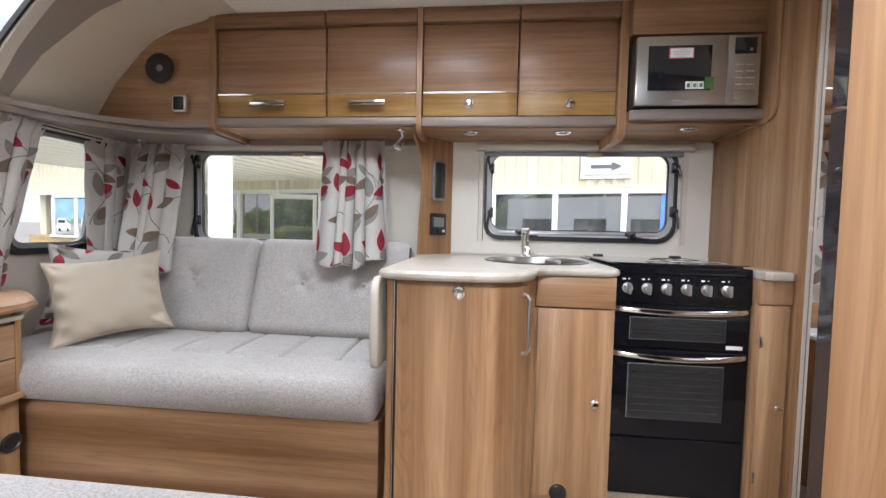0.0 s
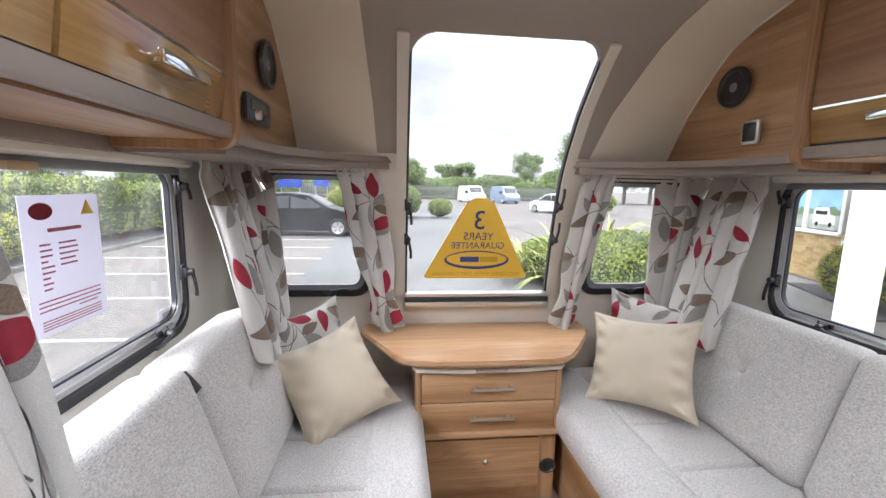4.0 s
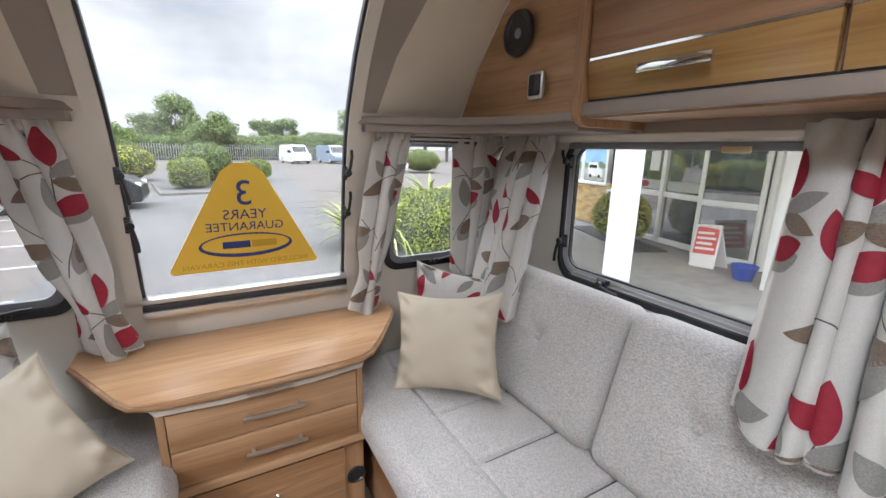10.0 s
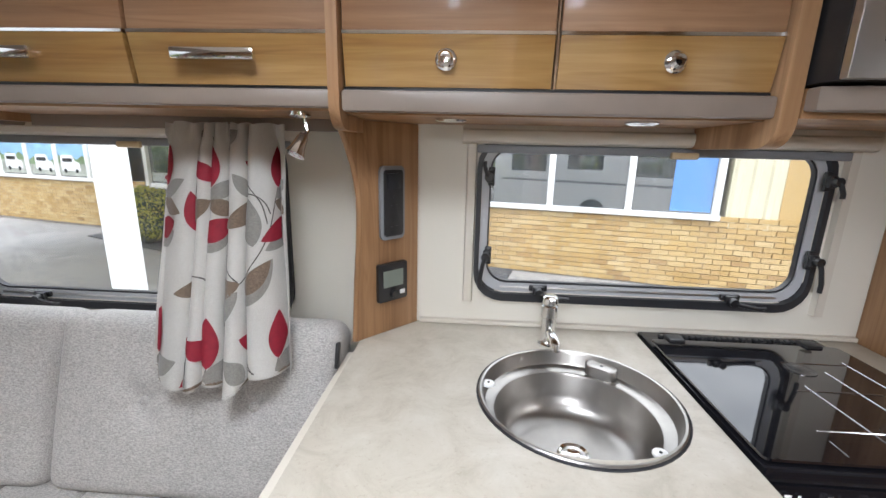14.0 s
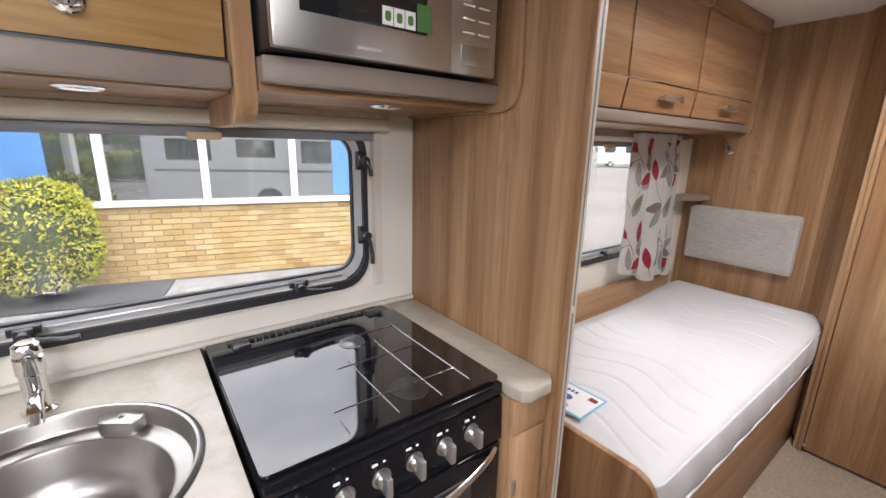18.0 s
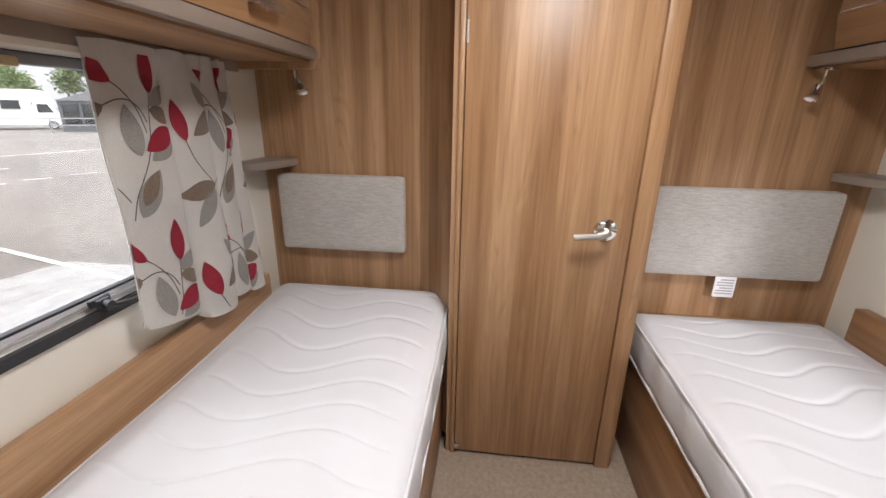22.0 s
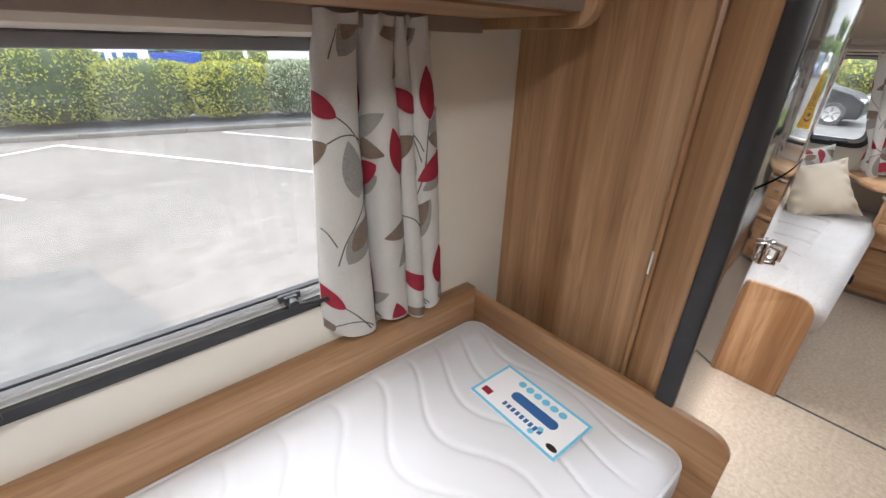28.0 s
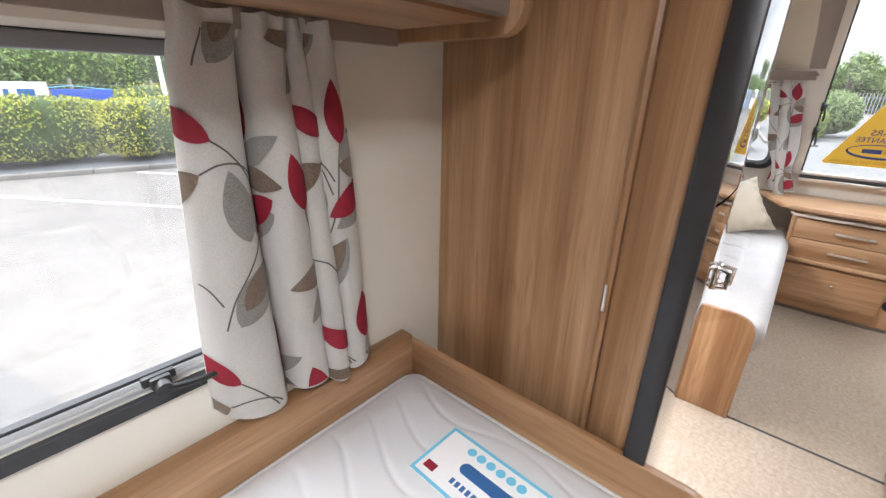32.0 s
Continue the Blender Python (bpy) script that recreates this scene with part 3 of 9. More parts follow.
# unseen roof openings, added to bring light in
ADDED_ROOFLIGHTS = [(-0.58, 0.08, 0.82, 1.28), (1.84, 2.26, 0.84, 1.26)]
setting("ceiling", outer_white(holed("z", ZC, ZC + 0.06, (-1.16, 4.06), (YN, YF), ADDED_ROOFLIGHTS), "z", ZC + 0.06), [CEILING, CARAVANW], "white ceiling board with added roof openings", smooth=False)
setting("floor", boxm(-2.12, 4.06, YN, YF, -0.12, -0.012), WOOD_X, smooth=False)

# the front: upright below the shelf, then curving back into the ceiling
PROFILE = [(-2.09, -0.12), (-2.085, 0.70), (-2.075, 0.84), (-2.068, 0.865), (-2.03, 1.10), (-1.985, 1.30), (-1.955, 1.395), (-1.915, 1.49), (-1.80, 1.665), (-1.66, 1.815), (-1.60, 1.865), (-1.50, 1.91), (-1.33, 1.952), (-1.16, 1.97)]
FRONT_WIN = (0.685, 1.405, 0.84, 1.865)
SIDE_WINS = [(0.11, 0.515, 0.865, 1.395), (1.585, 1.955, 0.865, 1.395)]


def front_x(z):
    for (x0, z0), (x1, z1) in zip(PROFILE, PROFILE[1:]):
        if z0 <= z <= z1:
            return x0 + (x1 - x0) * (z - z0) / (z1 - z0)
    return PROFILE[-1][0]


def front_shell(name, ys, zlo, zhi, holes, material, label, edge=None):
    """Part of the front between two heights; holes in y and z; ys may slant through edge(y, z)."""
    bm = bmesh.new()
    prof = [p for p in PROFILE if zlo - 1e-6 <= p[1] <= zhi + 1e-6]
    Y = sorted({*ys, *[h[0] for h in holes], *[h[1] for h in holes]})
    edge = edge or (lambda y, z: y)

    def norm(i):
        a, b = prof[max(i - 1, 0)], prof[min(i + 1, len(prof) - 1)]
        d = Vector((a[1] - b[1], 0, b[0] - a[0])).normalized()
        return d

    def P(i, y, out):
        x, z = prof[i]
        n = norm(i) * (0.035 if out else 0)
        return Vector((x, edge(y, z), z)) + n

    def solid(i, j):
        if not (0 <= i < len(prof) - 1 and 0 <= j < len(Y) - 1):
            return False
        z, y = (prof[i][1] + prof[i + 1][1]) / 2, (Y[j] + Y[j + 1]) / 2
        return not any(h[0] < y < h[1] and h[2] < z < h[3] for h in holes)

    def quad(pts, mi=0):
        f = bm.faces.new([bm.verts.new(p) for p in pts])
        f.material_index = mi
    for i in range(len(prof) - 1):
        for j in range(len(Y) - 1):
            if not solid(i, j):
                continue
            for out in (0, 1):
                quad((P(i, Y[j], out), P(i, Y[j + 1], out), P(i + 1, Y[j + 1], out), P(i + 1, Y[j], out)), out)
            if not solid(i, j - 1):
                quad((P(i, Y[j], 0), P(i + 1, Y[j], 0), P(i + 1, Y[j], 1), P(i, Y[j], 1)))
            if not solid(i, j + 1):
                quad((P(i, Y[j + 1], 0), P(i + 1, Y[j + 1], 0), P(i + 1, Y[j + 1], 1), P(i, Y[j + 1], 1)))
            if not solid(i - 1, j):
                quad((P(i, Y[j], 0), P(i, Y[j + 1], 0), P(i, Y[j + 1], 1), P(i, Y[j], 1)))
            if not solid(i + 1, j):
                quad((P(i + 1, Y[j], 0), P(i + 1, Y[j + 1], 0), P(i + 1, Y[j + 1], 1), P(i + 1, Y[j], 1)))
    bmesh.ops.remove_doubles(bm, verts=bm.verts, dist=1e-5)
    return setting(name, bm, [material, CARAVANW], label)


front_shell("wall_front", [YN, YF], -0.12, 1.49, [FRONT_WIN, *SIDE_WINS], BEIGE, "beige moulded front wall with three windows")


def lean(y, z):
    """The edges of the dark lining: almost upright by the door side, running outwards on the far side."""
    k = smoothstep(1.49, 1.97, z)
    if abs(y - 0.575) < 1e-6:
        return y - 0.035 * k
    if abs(y - 1.495) < 1e-6:
        return y + 0.105 * k
    return y


front_shell("ceiling_lining_middle", [0.575, 1.495], 1.49, 1.97, [FRONT_WIN], TAUPE_SKIN, "taupe padded lining round the tall front window", lean)
front_shell("ceiling_lining_near", [YN, 0.575], 1.49, 1.97, [], CREAM_SKIN, "cream curved front lining", lean)
front_shell("ceiling_lining_far", [1.495, YF], 1.49, 1.97, [], CREAM_SKIN, "cream curved front lining", lean)

# carpet in two pieces that meet in a dark bound seam
bm = bmesh.new()
box(bm, -2.05, -0.270, YN + 0.01, YF - 0.01, -0.012, 0.0, 0.004)
setting("carpet_lounge", bm, CARPET, "beige cut-pile fitted carpet")
bm = bmesh.new()
box(bm, -0.260, 4.0, YN + 0.01, YF - 0.01, -0.012, 0.0, 0.004)
setting("carpet_aisle", bm, CARPET, "beige cut-pile fitted carpet")
bm = tube(bmesh.new(), [(-0.265, 0.60, -0.002), (-0.265, 1.0, -0.002), (-0.265, 1.26, -0.002)], 0.006, 8)
setting("trim_carpet_edge", bm, PIPING, "dark bound carpet edge")

# doorway lining
bm = bmesh.new()
d = DOORWAY
ring(bm, rrect(d[0] - 0.03, d[1] + 0.025, d[2] - 0.03, d[3] + 0.03, 0.06), rrect(d[0] + 0.004, d[1] - 0.004, d[2] + 0.004, d[3] - 0.004, 0.05), "y", YN - 0.055, YN + 0.012)
setting("trim_doorway", bm, BEIGE, "beige plastic surround of the open doorway")

# frames and panes of the added roof lights, which stand out of view
for i, (x0, x1, y0, y1) in enumerate(ADDED_ROOFLIGHTS):
    rl = thing("roof_light", ((x0 + x1) / 2, (y0 + y1) / 2, ZC), "added unseen roof light, white-framed and clear", "roof light", "roof lights")
    part("frame", ring(bmesh.new(), rrect(x0 - 0.04, x1 + 0.04, y0 - 0.04, y1 + 0.04, 0.05), rrect(x0 + 0.003, x1 - 0.003, y0 + 0.003, y1 - 0.003, 0.03), "z", ZC - 0.016, ZC + 0.062), WHITEP, rl)
    bm = bmesh.new()
    prism(bm, rrect(x0 - 0.03, x1 + 0.03, y0 - 0.03, y1 + 0.03, 0.05), "z", ZC + 0.085, ZC + 0.09)
    pane = part("pane", bm, ACRYLIC, rl, "clear acrylic dome")
    pane.visible_shadow = False


def handle_bar(bm, p, q, out, r=0.006, stand=0.022):
    """A flat bow handle from p to q, standing off along out."""
    p, q, o = Vector(p), Vector(q), Vector(out)
    d = (q - p).normalized()
    pts = [p, p + o * stand * 0.7 + d * 0.004, p + o * stand + d * 0.016, q + o * stand - d * 0.016, q + o * stand * 0.7 - d * 0.004, q]
    return tube(bm, pts, r, 8)


# the road wheel under the far side, in its arch
wh = thing("caravan_wheel", (0.73, 2.18, GROUND), "black caravan tyre on a silver wheel under the side wall", "wheel")
part("tyre", lathe(bmesh.new(), [(0.20, -0.085), (0.285, -0.085), (0.31, -0.06), (0.31, 0.06), (0.285, 0.085), (0.20, 0.085)], (0.73, 2.13, GROUND + 0.31), "y", 40, False), RUBBER, wh)
part("rim", lathe(bmesh.new(), [(0.0, 0.05), (0.06, 0.055), (0.10, 0.04), (0.17, 0.055), (0.20, 0.075), (0.205, 0.085), (0.205, -0.08), (0.0, -0.08)], (0.73, 2.13, GROUND + 0.31), "y", 32), GREYP, wh, "silver wheel rim")
setting("trim_wheel_arch", prism(bmesh.new(), [(0.73 + 0.40 * math.cos(a), -0.119 + 0.40 * math.sin(a)) for a in np.linspace(0, math.pi, 20).tolist()] + [(0.73 + 0.35 * math.cos(a), -0.119 + 0.35 * math.sin(a)) for a in np.linspace(math.pi, 0, 20).tolist()], "y", YF + 0.0405, YF + 0.065), CARAVANW, "white moulded wheel-arch lip")
setting("trim_wheel_housing", prism(bmesh.new(), [(0.73 + 0.349 * math.cos(a), -0.119 + 0.349 * math.sin(a)) for a in np.linspace(0, math.pi, 20).tolist()], "y", YF + 0.0405, YF + 0.048), BLACK, "black wheel housing")
setting("trim_side_stripe", boxm(-1.9, 3.9, YF + 0.0405, YF + 0.0425, 0.62, 0.68), GREYP, "grey side stripe on the outer skin")

# ---- windows ----
def latch(parent, at, axis, side, along, flip=1):
    """A black cam latch with its lever, on a window frame. along: the frame's direction."""
    at, n, a = Vector(at), Vector(side), Vector(along)
    up = n.cross(a)
    bm = bmesh.new()
    m = Matrix((a, n, up)).transposed().to_4x4()
    m.translation = at
    b = bmesh.new()
    box(b, -0.026, 0.026, 0, 0.012, -0.012, 0.006, 0.003)
    box(b, -0.016, 0.016, 0.008, 0.022, -0.010, 0.012, 0.004)
    cyl(b, (0, 0.018, 0.004), (0, 0.036, 0.006), 0.012, 12)
    tube(b, [(0, 0.030, 0.006), (0.022 * flip, 0.034, 0.012), (0.058 * flip, 0.036, 0.018), (0.084 * flip, 0.036, 0.018)], 0.006, 8)
    moved(b, m)
    return part("latch", b, BLACK, parent, "black lever latch")


def side_window(name, win, wall_y, inward, label, latches):
    """A hinged acrylic caravan window: rubber frame, pane with a grey edge, latches."""
    x0, x1, z0, z1 = win
    w = thing(name, ((x0 + x1) / 2, wall_y, z0), label, "window", kind="structure")
    s = inward
    o = rrect(x0 - 0.020, x1 + 0.020, z0 - 0.028, z1 + 0.020, 0.085)
    i1 = rrect(x0 - 0.006, x1 + 0.006, z0 - 0.004, z1 + 0.004, 0.07)
    part("window_frame", ring(bmesh.new(), o, i1, "y", wall_y + s * 0.014, wall_y - s * 0.02), RUBBER, w, "black rubber window frame")
    i2 = rrect(x0 + 0.016, x1 - 0.016, z0 + 0.024, z1 - 0.012, 0.06)
    i3 = rrect(x0 - 0.005, x1 + 0.005, z0 - 0.001, z1 + 0.003, 0.07)
    part("pane_edge", ring(bmesh.new(), i3, i2, "y", wall_y - s * 0.002, wall_y - s * 0.022), PANEEDGE, w, "grey moulded edge of the pane")
    i4 = rrect(x0 + 0.021, x1 - 0.021, z0 + 0.030, z1 - 0.017, 0.056)
    part("pane_seal", ring(bmesh.new(), rrect(x0 + 0.0162, x1 - 0.0162, z0 + 0.0242, z1 - 0.0122, 0.06), i4, "y", wall_y - s * 0.006, wall_y - s * 0.022), RUBBER, w, "thin dark inner seal")
    g = part("pane", prism(bmesh.new(), rrect(x0 - 0.004, x1 + 0.004, z0, z1 + 0.002, 0.06), "y", wall_y - s * 0.026, wall_y - s * 0.030), ACRYLIC, w, "clear acrylic pane")
    g.visible_shadow = False
    ya, yb = sorted((wall_y - s * 0.0018, wall_y + s * 0.0015))
    part("track_line", boxm(x0 + 0.06, x1 - 0.06, ya, yb, z0 + 0.009, z0 + 0.015, 0.001), SATIN, w, "thin silver line along the pane edge")
    for lx, lz, along, fl in latches:
        latch(w, (lx, wall_y + s * 0.012, lz), "y", (0, s, 0), along, fl)
    return w


TABM = plain("tan_plastic", (0.55, 0.42, 0.25), 0.4)


def blind(name, x0, x1, z0, z1, wall_y, s, rails=True):
    """A cassette roller blind over a window, wound up, with side rails."""
    b = thing(name, ((x0 + x1) / 2, wall_y, z1), "beige wound-up cassette blind above a window", "blind", "cassette blinds")
    prof = [(0, 0), (0.034, 0.0), (0.046, 0.006), (0.050, 0.020), (0.046, 0.034), (0.036, 0.038), (0.034, 0.046), (0.030, 0.058), (0.016, 0.066), (0, 0.067)] if rails else [(0, 0), (0.030, 0.0), (0.042, 0.008), (0.045, 0.022), (0.036, 0.038), (0.020, 0.048), (0, 0.05)]
    bm = bmesh.new()
    prism(bm, [(wall_y + s * p, z1 + q) for p, q in prof], "x", x0, x1)
    part("cassette", bm, BEIGE, b)
    bm = boxm(x0 + 0.04, x1 - 0.04, min(wall_y + s * 0.008, wall_y + s * 0.022), max(wall_y + s * 0.008, wall_y + s * 0.022), z1 - 0.024, z1 - 0.002, 0.004)
    part("pull_bar", bm, GREYP, b, "grey pull bar")
    cx = (x0 + x1) / 2 + 0.06
    part("pull_tab", boxm(cx - 0.035, cx + 0.035, min(wall_y + s * 0.02, wall_y + s * 0.034), max(wall_y + s * 0.02, wall_y + s * 0.034), z1 - 0.03, z1 - 0.012, 0.004), TABM, b, "tan pull tab")
    if rails:
        for xr in (x0 + 0.012, x1 - 0.042):
            bm = prism(bmesh.new(), [(xr, wall_y), (xr + 0.03, wall_y), (xr + 0.026, wall_y + s * 0.018), (xr + 0.004, wall_y + s * 0.018)], "z", z0, z1 + 0.005)
            part("side_rail", bm, BEIGE, b)
    return b


k = FAR_WINS["galley"]
side_window("window_1", k, YF, -1, "black-framed hinged window above the sink and hob",
            [(0.178, 0.994, (-1, 0, 0), -1), (0.72, 0.990, (-1, 0, 0), -1), (0.025, 1.315, (0, 0, 1), 0.5), (0.025, 1.09, (0, 0, 1), -1), (0.915, 1.325, (0, 0, -1), 0.5), (0.915, 1.11, (0, 0, -1), 1)])
blind("window_blind", -0.055, 0.998, 0.945, 1.403, YF, -1)
k = FAR_WINS["lounge"]
side_window("window_2", k, YF, -1, "black-framed hinged window above the sofa, showroom forecourt outside",
            [(-1.38, 0.905, (-1, 0, 0), -1), (-0.85, 0.905, (-1, 0, 0), -1), (-1.585, 1.33, (0, 0, 1), 0.5), (-1.585, 1.02, (0, 0, 1), -1)])
blind("window_blind", -1.64, -0.50, 0.9, 1.40, YF, -1, False)
k = FAR_WINS["bedroom"]
side_window("window_3", k, YF, -1, "black-framed hinged window beside the bed", [(1.85, 0.875, (-1, 0, 0), -1), (2.215, 0.875, (-1, 0, 0), -1)])
blind("window_blind", 1.5, 2.66, 0.9, 1.405, YF, -1, False)
k = NEAR_WINS["lounge"]
side_window("window_4", k, YN, 1, "black-framed hinged window above the sofa, car park outside",
            [(-1.42, 0.905, (1, 0, 0), 1), (-0.85, 0.905, (1, 0, 0), 1), (-1.565, 1.34, (0, 0, -1), 0.5), (-1.565, 1.06, (0, 0, -1), 1)])
blind("window_blind", -1.62, -0.50, 0.9, 1.40, YN, 1, False)
k = NEAR_WINS["bedroom"]
side_window("window_5", k, YN, 1, "black-framed hinged window beside the bed, parking bays outside", [(2.12, 0.868, (1, 0, 0), -1), (1.554, 0.866, (1, 0, 0), -1)])
blind("window_blind", 1.22, 2.52, 0.9, 1.405, YN, 1, False)

# small front corner windows
for n, (y0, y1, z0, z1), lab in ((6, SIDE_WINS[0], "small front corner window on the parking side"), (7, SIDE_WINS[1], "small front corner window by the shrubs")):
    w = thing("window_%d" % n, (-2.06, (y0 + y1) / 2, z0), lab, "window", kind="structure")

    def tilt(bm):
        for v in bm.verts:
            v.co.x += front_x(min(max(v.co.z, 0.0), 1.97))
        return bm
    part("window_frame", tilt(ring(bmesh.new(), rrect(y0 - 0.022, y1 + 0.022, z0 - 0.025, z1 + 0.02, 0.07), rrect(y0 + 0.004, y1 - 0.004, z0 + 0.004, z1 - 0.004, 0.055), "x", 0.014, -0.02)), RUBBER, w, "black rubber window frame")
    part("pane_edge", tilt(ring(bmesh.new(), rrect(y0 + 0.005, y1 - 0.005, z0 + 0.005, z1 - 0.005, 0.055), rrect(y0 + 0.025, y1 - 0.025, z0 + 0.03, z1 - 0.02, 0.045), "x", 0.0, -0.02)), GREYP, w, "grey moulded edge of the pane")
    g = part("pane", tilt(prism(bmesh.new(), rrect(y0 + 0.002, y1 - 0.002, z0 + 0.002, z1 - 0.002, 0.055), "x", -0.024, -0.028)), ACRYLIC, w)
    g.visible_shadow = False
    latch(w, (front_x(z0) + 0.012, (y0 + y1) / 2 + 0.04, z0), "x", (1, 0, 0), (0, 1, 0), 1)
    part("blind_cassette", boxm(-1.97, -1.935, y0 - 0.03, y1 + 0.03, z1 + 0.003, z1 + 0.04, 0.008), BEIGE, w, "beige blind cassette")

# tall curved front window
y0, y1, z0, z1 = FRONT_WIN
w = thing("window_8", (front_x(z0), (y0 + y1) / 2, z0), "tall curved front window with a yellow warranty sticker", "window", kind="structure")
zs = [z0 + (z1 - z0) * i / 24 for i in range(25)]


def sheet(bm, ya, yb, off, zlist, thick=0.004):
    rows = []
    for z in zlist:
        e = 0.01
        dx, dz = front_x(min(z + e, 1.96)) - front_x(z - e), 2 * e
        n = Vector((-dz, 0, dx)).normalized()
        p = Vector((front_x(z), 0, z))
        rows.append([bm.verts.new(p + n * o + Vector((0, y, 0))) for y, o in ((ya, off), (yb, off), (yb, off + thick), (ya, off + thick))])
    for a, b in zip(rows, rows[1:]):
        for k in range(4):
            bm.faces.new((a[k], a[(k + 1) % 4], b[(k + 1) % 4], b[k]))
    bm.faces.new(rows[0])
    bm.faces.new(list(reversed(rows[-1])))
    return bm


g = part("pane", sheet(bmesh.new(), y0 + 0.002, y1 - 0.002, 0.02, zs), FRONTGL, w, "curved acrylic pane")
g.visible_shadow = False
for ya, yb in ((y0 - 0.03, y0 + 0.012), (y1 - 0.012, y1 + 0.03)):
    part("window_frame", sheet(bmesh.new(), ya, yb, -0.012, zs, 0.03), BEIGE, w, "beige upright window edge")
for ya, yb in ((y0 + 0.0125, y0 + 0.022), (y1 - 0.022, y1 - 0.0125)):
    part("seal", sheet(bmesh.new(), ya, yb, -0.002, zs, 0.02), RUBBER, w, "black window seal")
for yc, sg_ in ((y0 + 0.011, 1), (y1 - 0.011, -1)):
    rr_ = 0.085
    fillet = [(yc, z1 + 0.002)] + [(yc + sg_ * rr_ * (1 - math.sin(radians(a))), z1 + 0.002 - rr_ * (1 - math.cos(radians(a)))) for a in range(0, 91, 10)]
    bm = prism(bmesh.new(), fillet, "x", -0.020, 0.004)
    for v in bm.verts:
        v.co.x += front_x(min(v.co.z, 1.96))
    part("corner_fillet", bm, TAUPE_SKIN, w, "rounded upper corner of the lining")
part("window_frame", boxm(-2.09, -2.035, y0 + 0.013, y1 - 0.013, z0 + 0.000, z0 + 0.018, 0.003), SATIN, w, "aluminium lower rail")
part("seal", boxm(-2.09, -2.03, y0 + 0.013, y1 - 0.013, z0 - 0.022, z0 - 0.0005, 0.003), RUBBER, w, "black lower seal")
part("window_frame", boxm(-2.09, -2.022, y0 + 0.013, y1 - 0.013, z0 - 0.045, z0 - 0.0225, 0.003), SATIN, w, "aluminium lower rail")
for yy, fl in ((y0 + 0.018, 1), (y1 - 0.018, -1)):
    for zz in (1.275, 1.12):
        latch(w, (front_x(zz) + 0.012, yy, zz), "x", (1, 0, 0), (0, 0, -1), fl)

# ---- overhead lockers ----
def fit_side(wall_y, s):
    """Turns depth from a side wall into y."""
    return lambda d: wall_y + s * d


def span(bm, x0, x1, ya, yb, z0, z1, bevel=0.0):
    return box(bm, x0, x1, min(ya, yb), max(ya, yb), z0, z1, bevel)


def locker(x0, x1, wall_y, s, grip, label, hx=None, group="overhead lockers", rail=None, tall=None):
    """An overhead locker: carcass, two-tone flap with a chrome line, and its handle."""
    Y = fit_side(wall_y, s)
    lk = thing("overhead_locker", ((x0 + x1) / 2, Y(0.02), 1.47), label, "locker", group)
    part("body", span(bmesh.new(), x0 + 0.001, x1 - 0.001, Y(0.002), Y(0.289), 1.475, 1.968), WOOD_X, lk)
    up = part("door", span(bmesh.new(), x0 + 0.004, x1 - 0.004, Y(0.297), Y(0.317), 1.607, 1.90, 0.002), tall or DOORW, lk, "satin wood-effect flap")
    # the gloss rail leans in towards its lower edge
    part("door_rail", prism(bmesh.new(), [(Y(0.290), 1.505), (Y(0.304), 1.505), (Y(0.3195), 1.600), (Y(0.297), 1.600)], "x", x0 + 0.004, x1 - 0.004, 0.0015), rail or RAILW, lk, "glossy honey-coloured lower rail")
    part("chrome_line", span(bmesh.new(), x0 + 0.004, x1 - 0.004, Y(0.297), Y(0.3205), 1.6005, 1.6065), CHROME, lk, "thin chrome line")
    part("cornice", span(bmesh.new(), x0 + 0.001, x1 - 0.001, Y(0.296), Y(0.338), 1.904, 1.968, 0.008), rail if rail is WOOD_X else DOORW, lk, "wood cornice rail")
    cx = hx if hx is not None else (x0 + x1) / 2
    if grip == "bar":
        bm = span(bmesh.new(), cx - 0.085, cx + 0.085, Y(0.336), Y(0.350), 1.545, 1.568, 0.004)
        for e in (-0.06, 0.06):
            span(bm, cx + e - 0.008, cx + e + 0.008, Y(0.305), Y(0.338), 1.55, 1.563, 0.002)
        part("handle", bm, CHROME, lk, "chrome bar handle")
    elif grip == "short":
        bm = span(bmesh.new(), cx - 0.065, cx + 0.065, Y(0.336), Y(0.350), 1.545, 1.566, 0.004)
        for e in (-0.045, 0.045):
            span(bm, cx + e - 0.007, cx + e + 0.007, Y(0.305), Y(0.338), 1.55, 1.563, 0.002)
        part("handle", bm, SATIN, lk, "satin bar handle")
    else:
        bm = lathe(bmesh.new(), [(0.0, 0.0), (0.019, 0.0), (0.021, 0.006), (0.017, 0.010), (0.013, 0.012), (0.015, 0.020), (0.010, 0.027), (0.0, 0.028)], (0, 0, 0), "y", 24)
        if s < 0:
            moved(bm, Matrix.Diagonal((1, -1, 1, 1)))
        moved(bm, Matrix.Translation((cx, Y(0.3115), 1.555)))
        part("push_lock", bm, CHROME, lk, "round chrome push lock")
    return lk


def curl(x0, x1, wall_y, s, z0, name, label, depth=0.335, thick=0.022, r=0.05):
    """An upright end panel with a rounded lower front corner."""
    Y = fit_side(wall_y, s)
    out = [(Y(0.0), z0), (Y(depth - r), z0)]
    out += [(Y(depth - r + r * math.sin(radians(a))), z0 + r - r * math.cos(radians(a))) for a in range(15, 91, 15)]
    out += [(Y(depth), 1.968), (Y(0.0), 1.968)]
    p = thing(name, ((x0 + x1) / 2, Y(0.01), z0), label, "panel")
    part("panel", prism(bmesh.new(), out, "x", x0, x1), WOOD_Z, p)
    return p


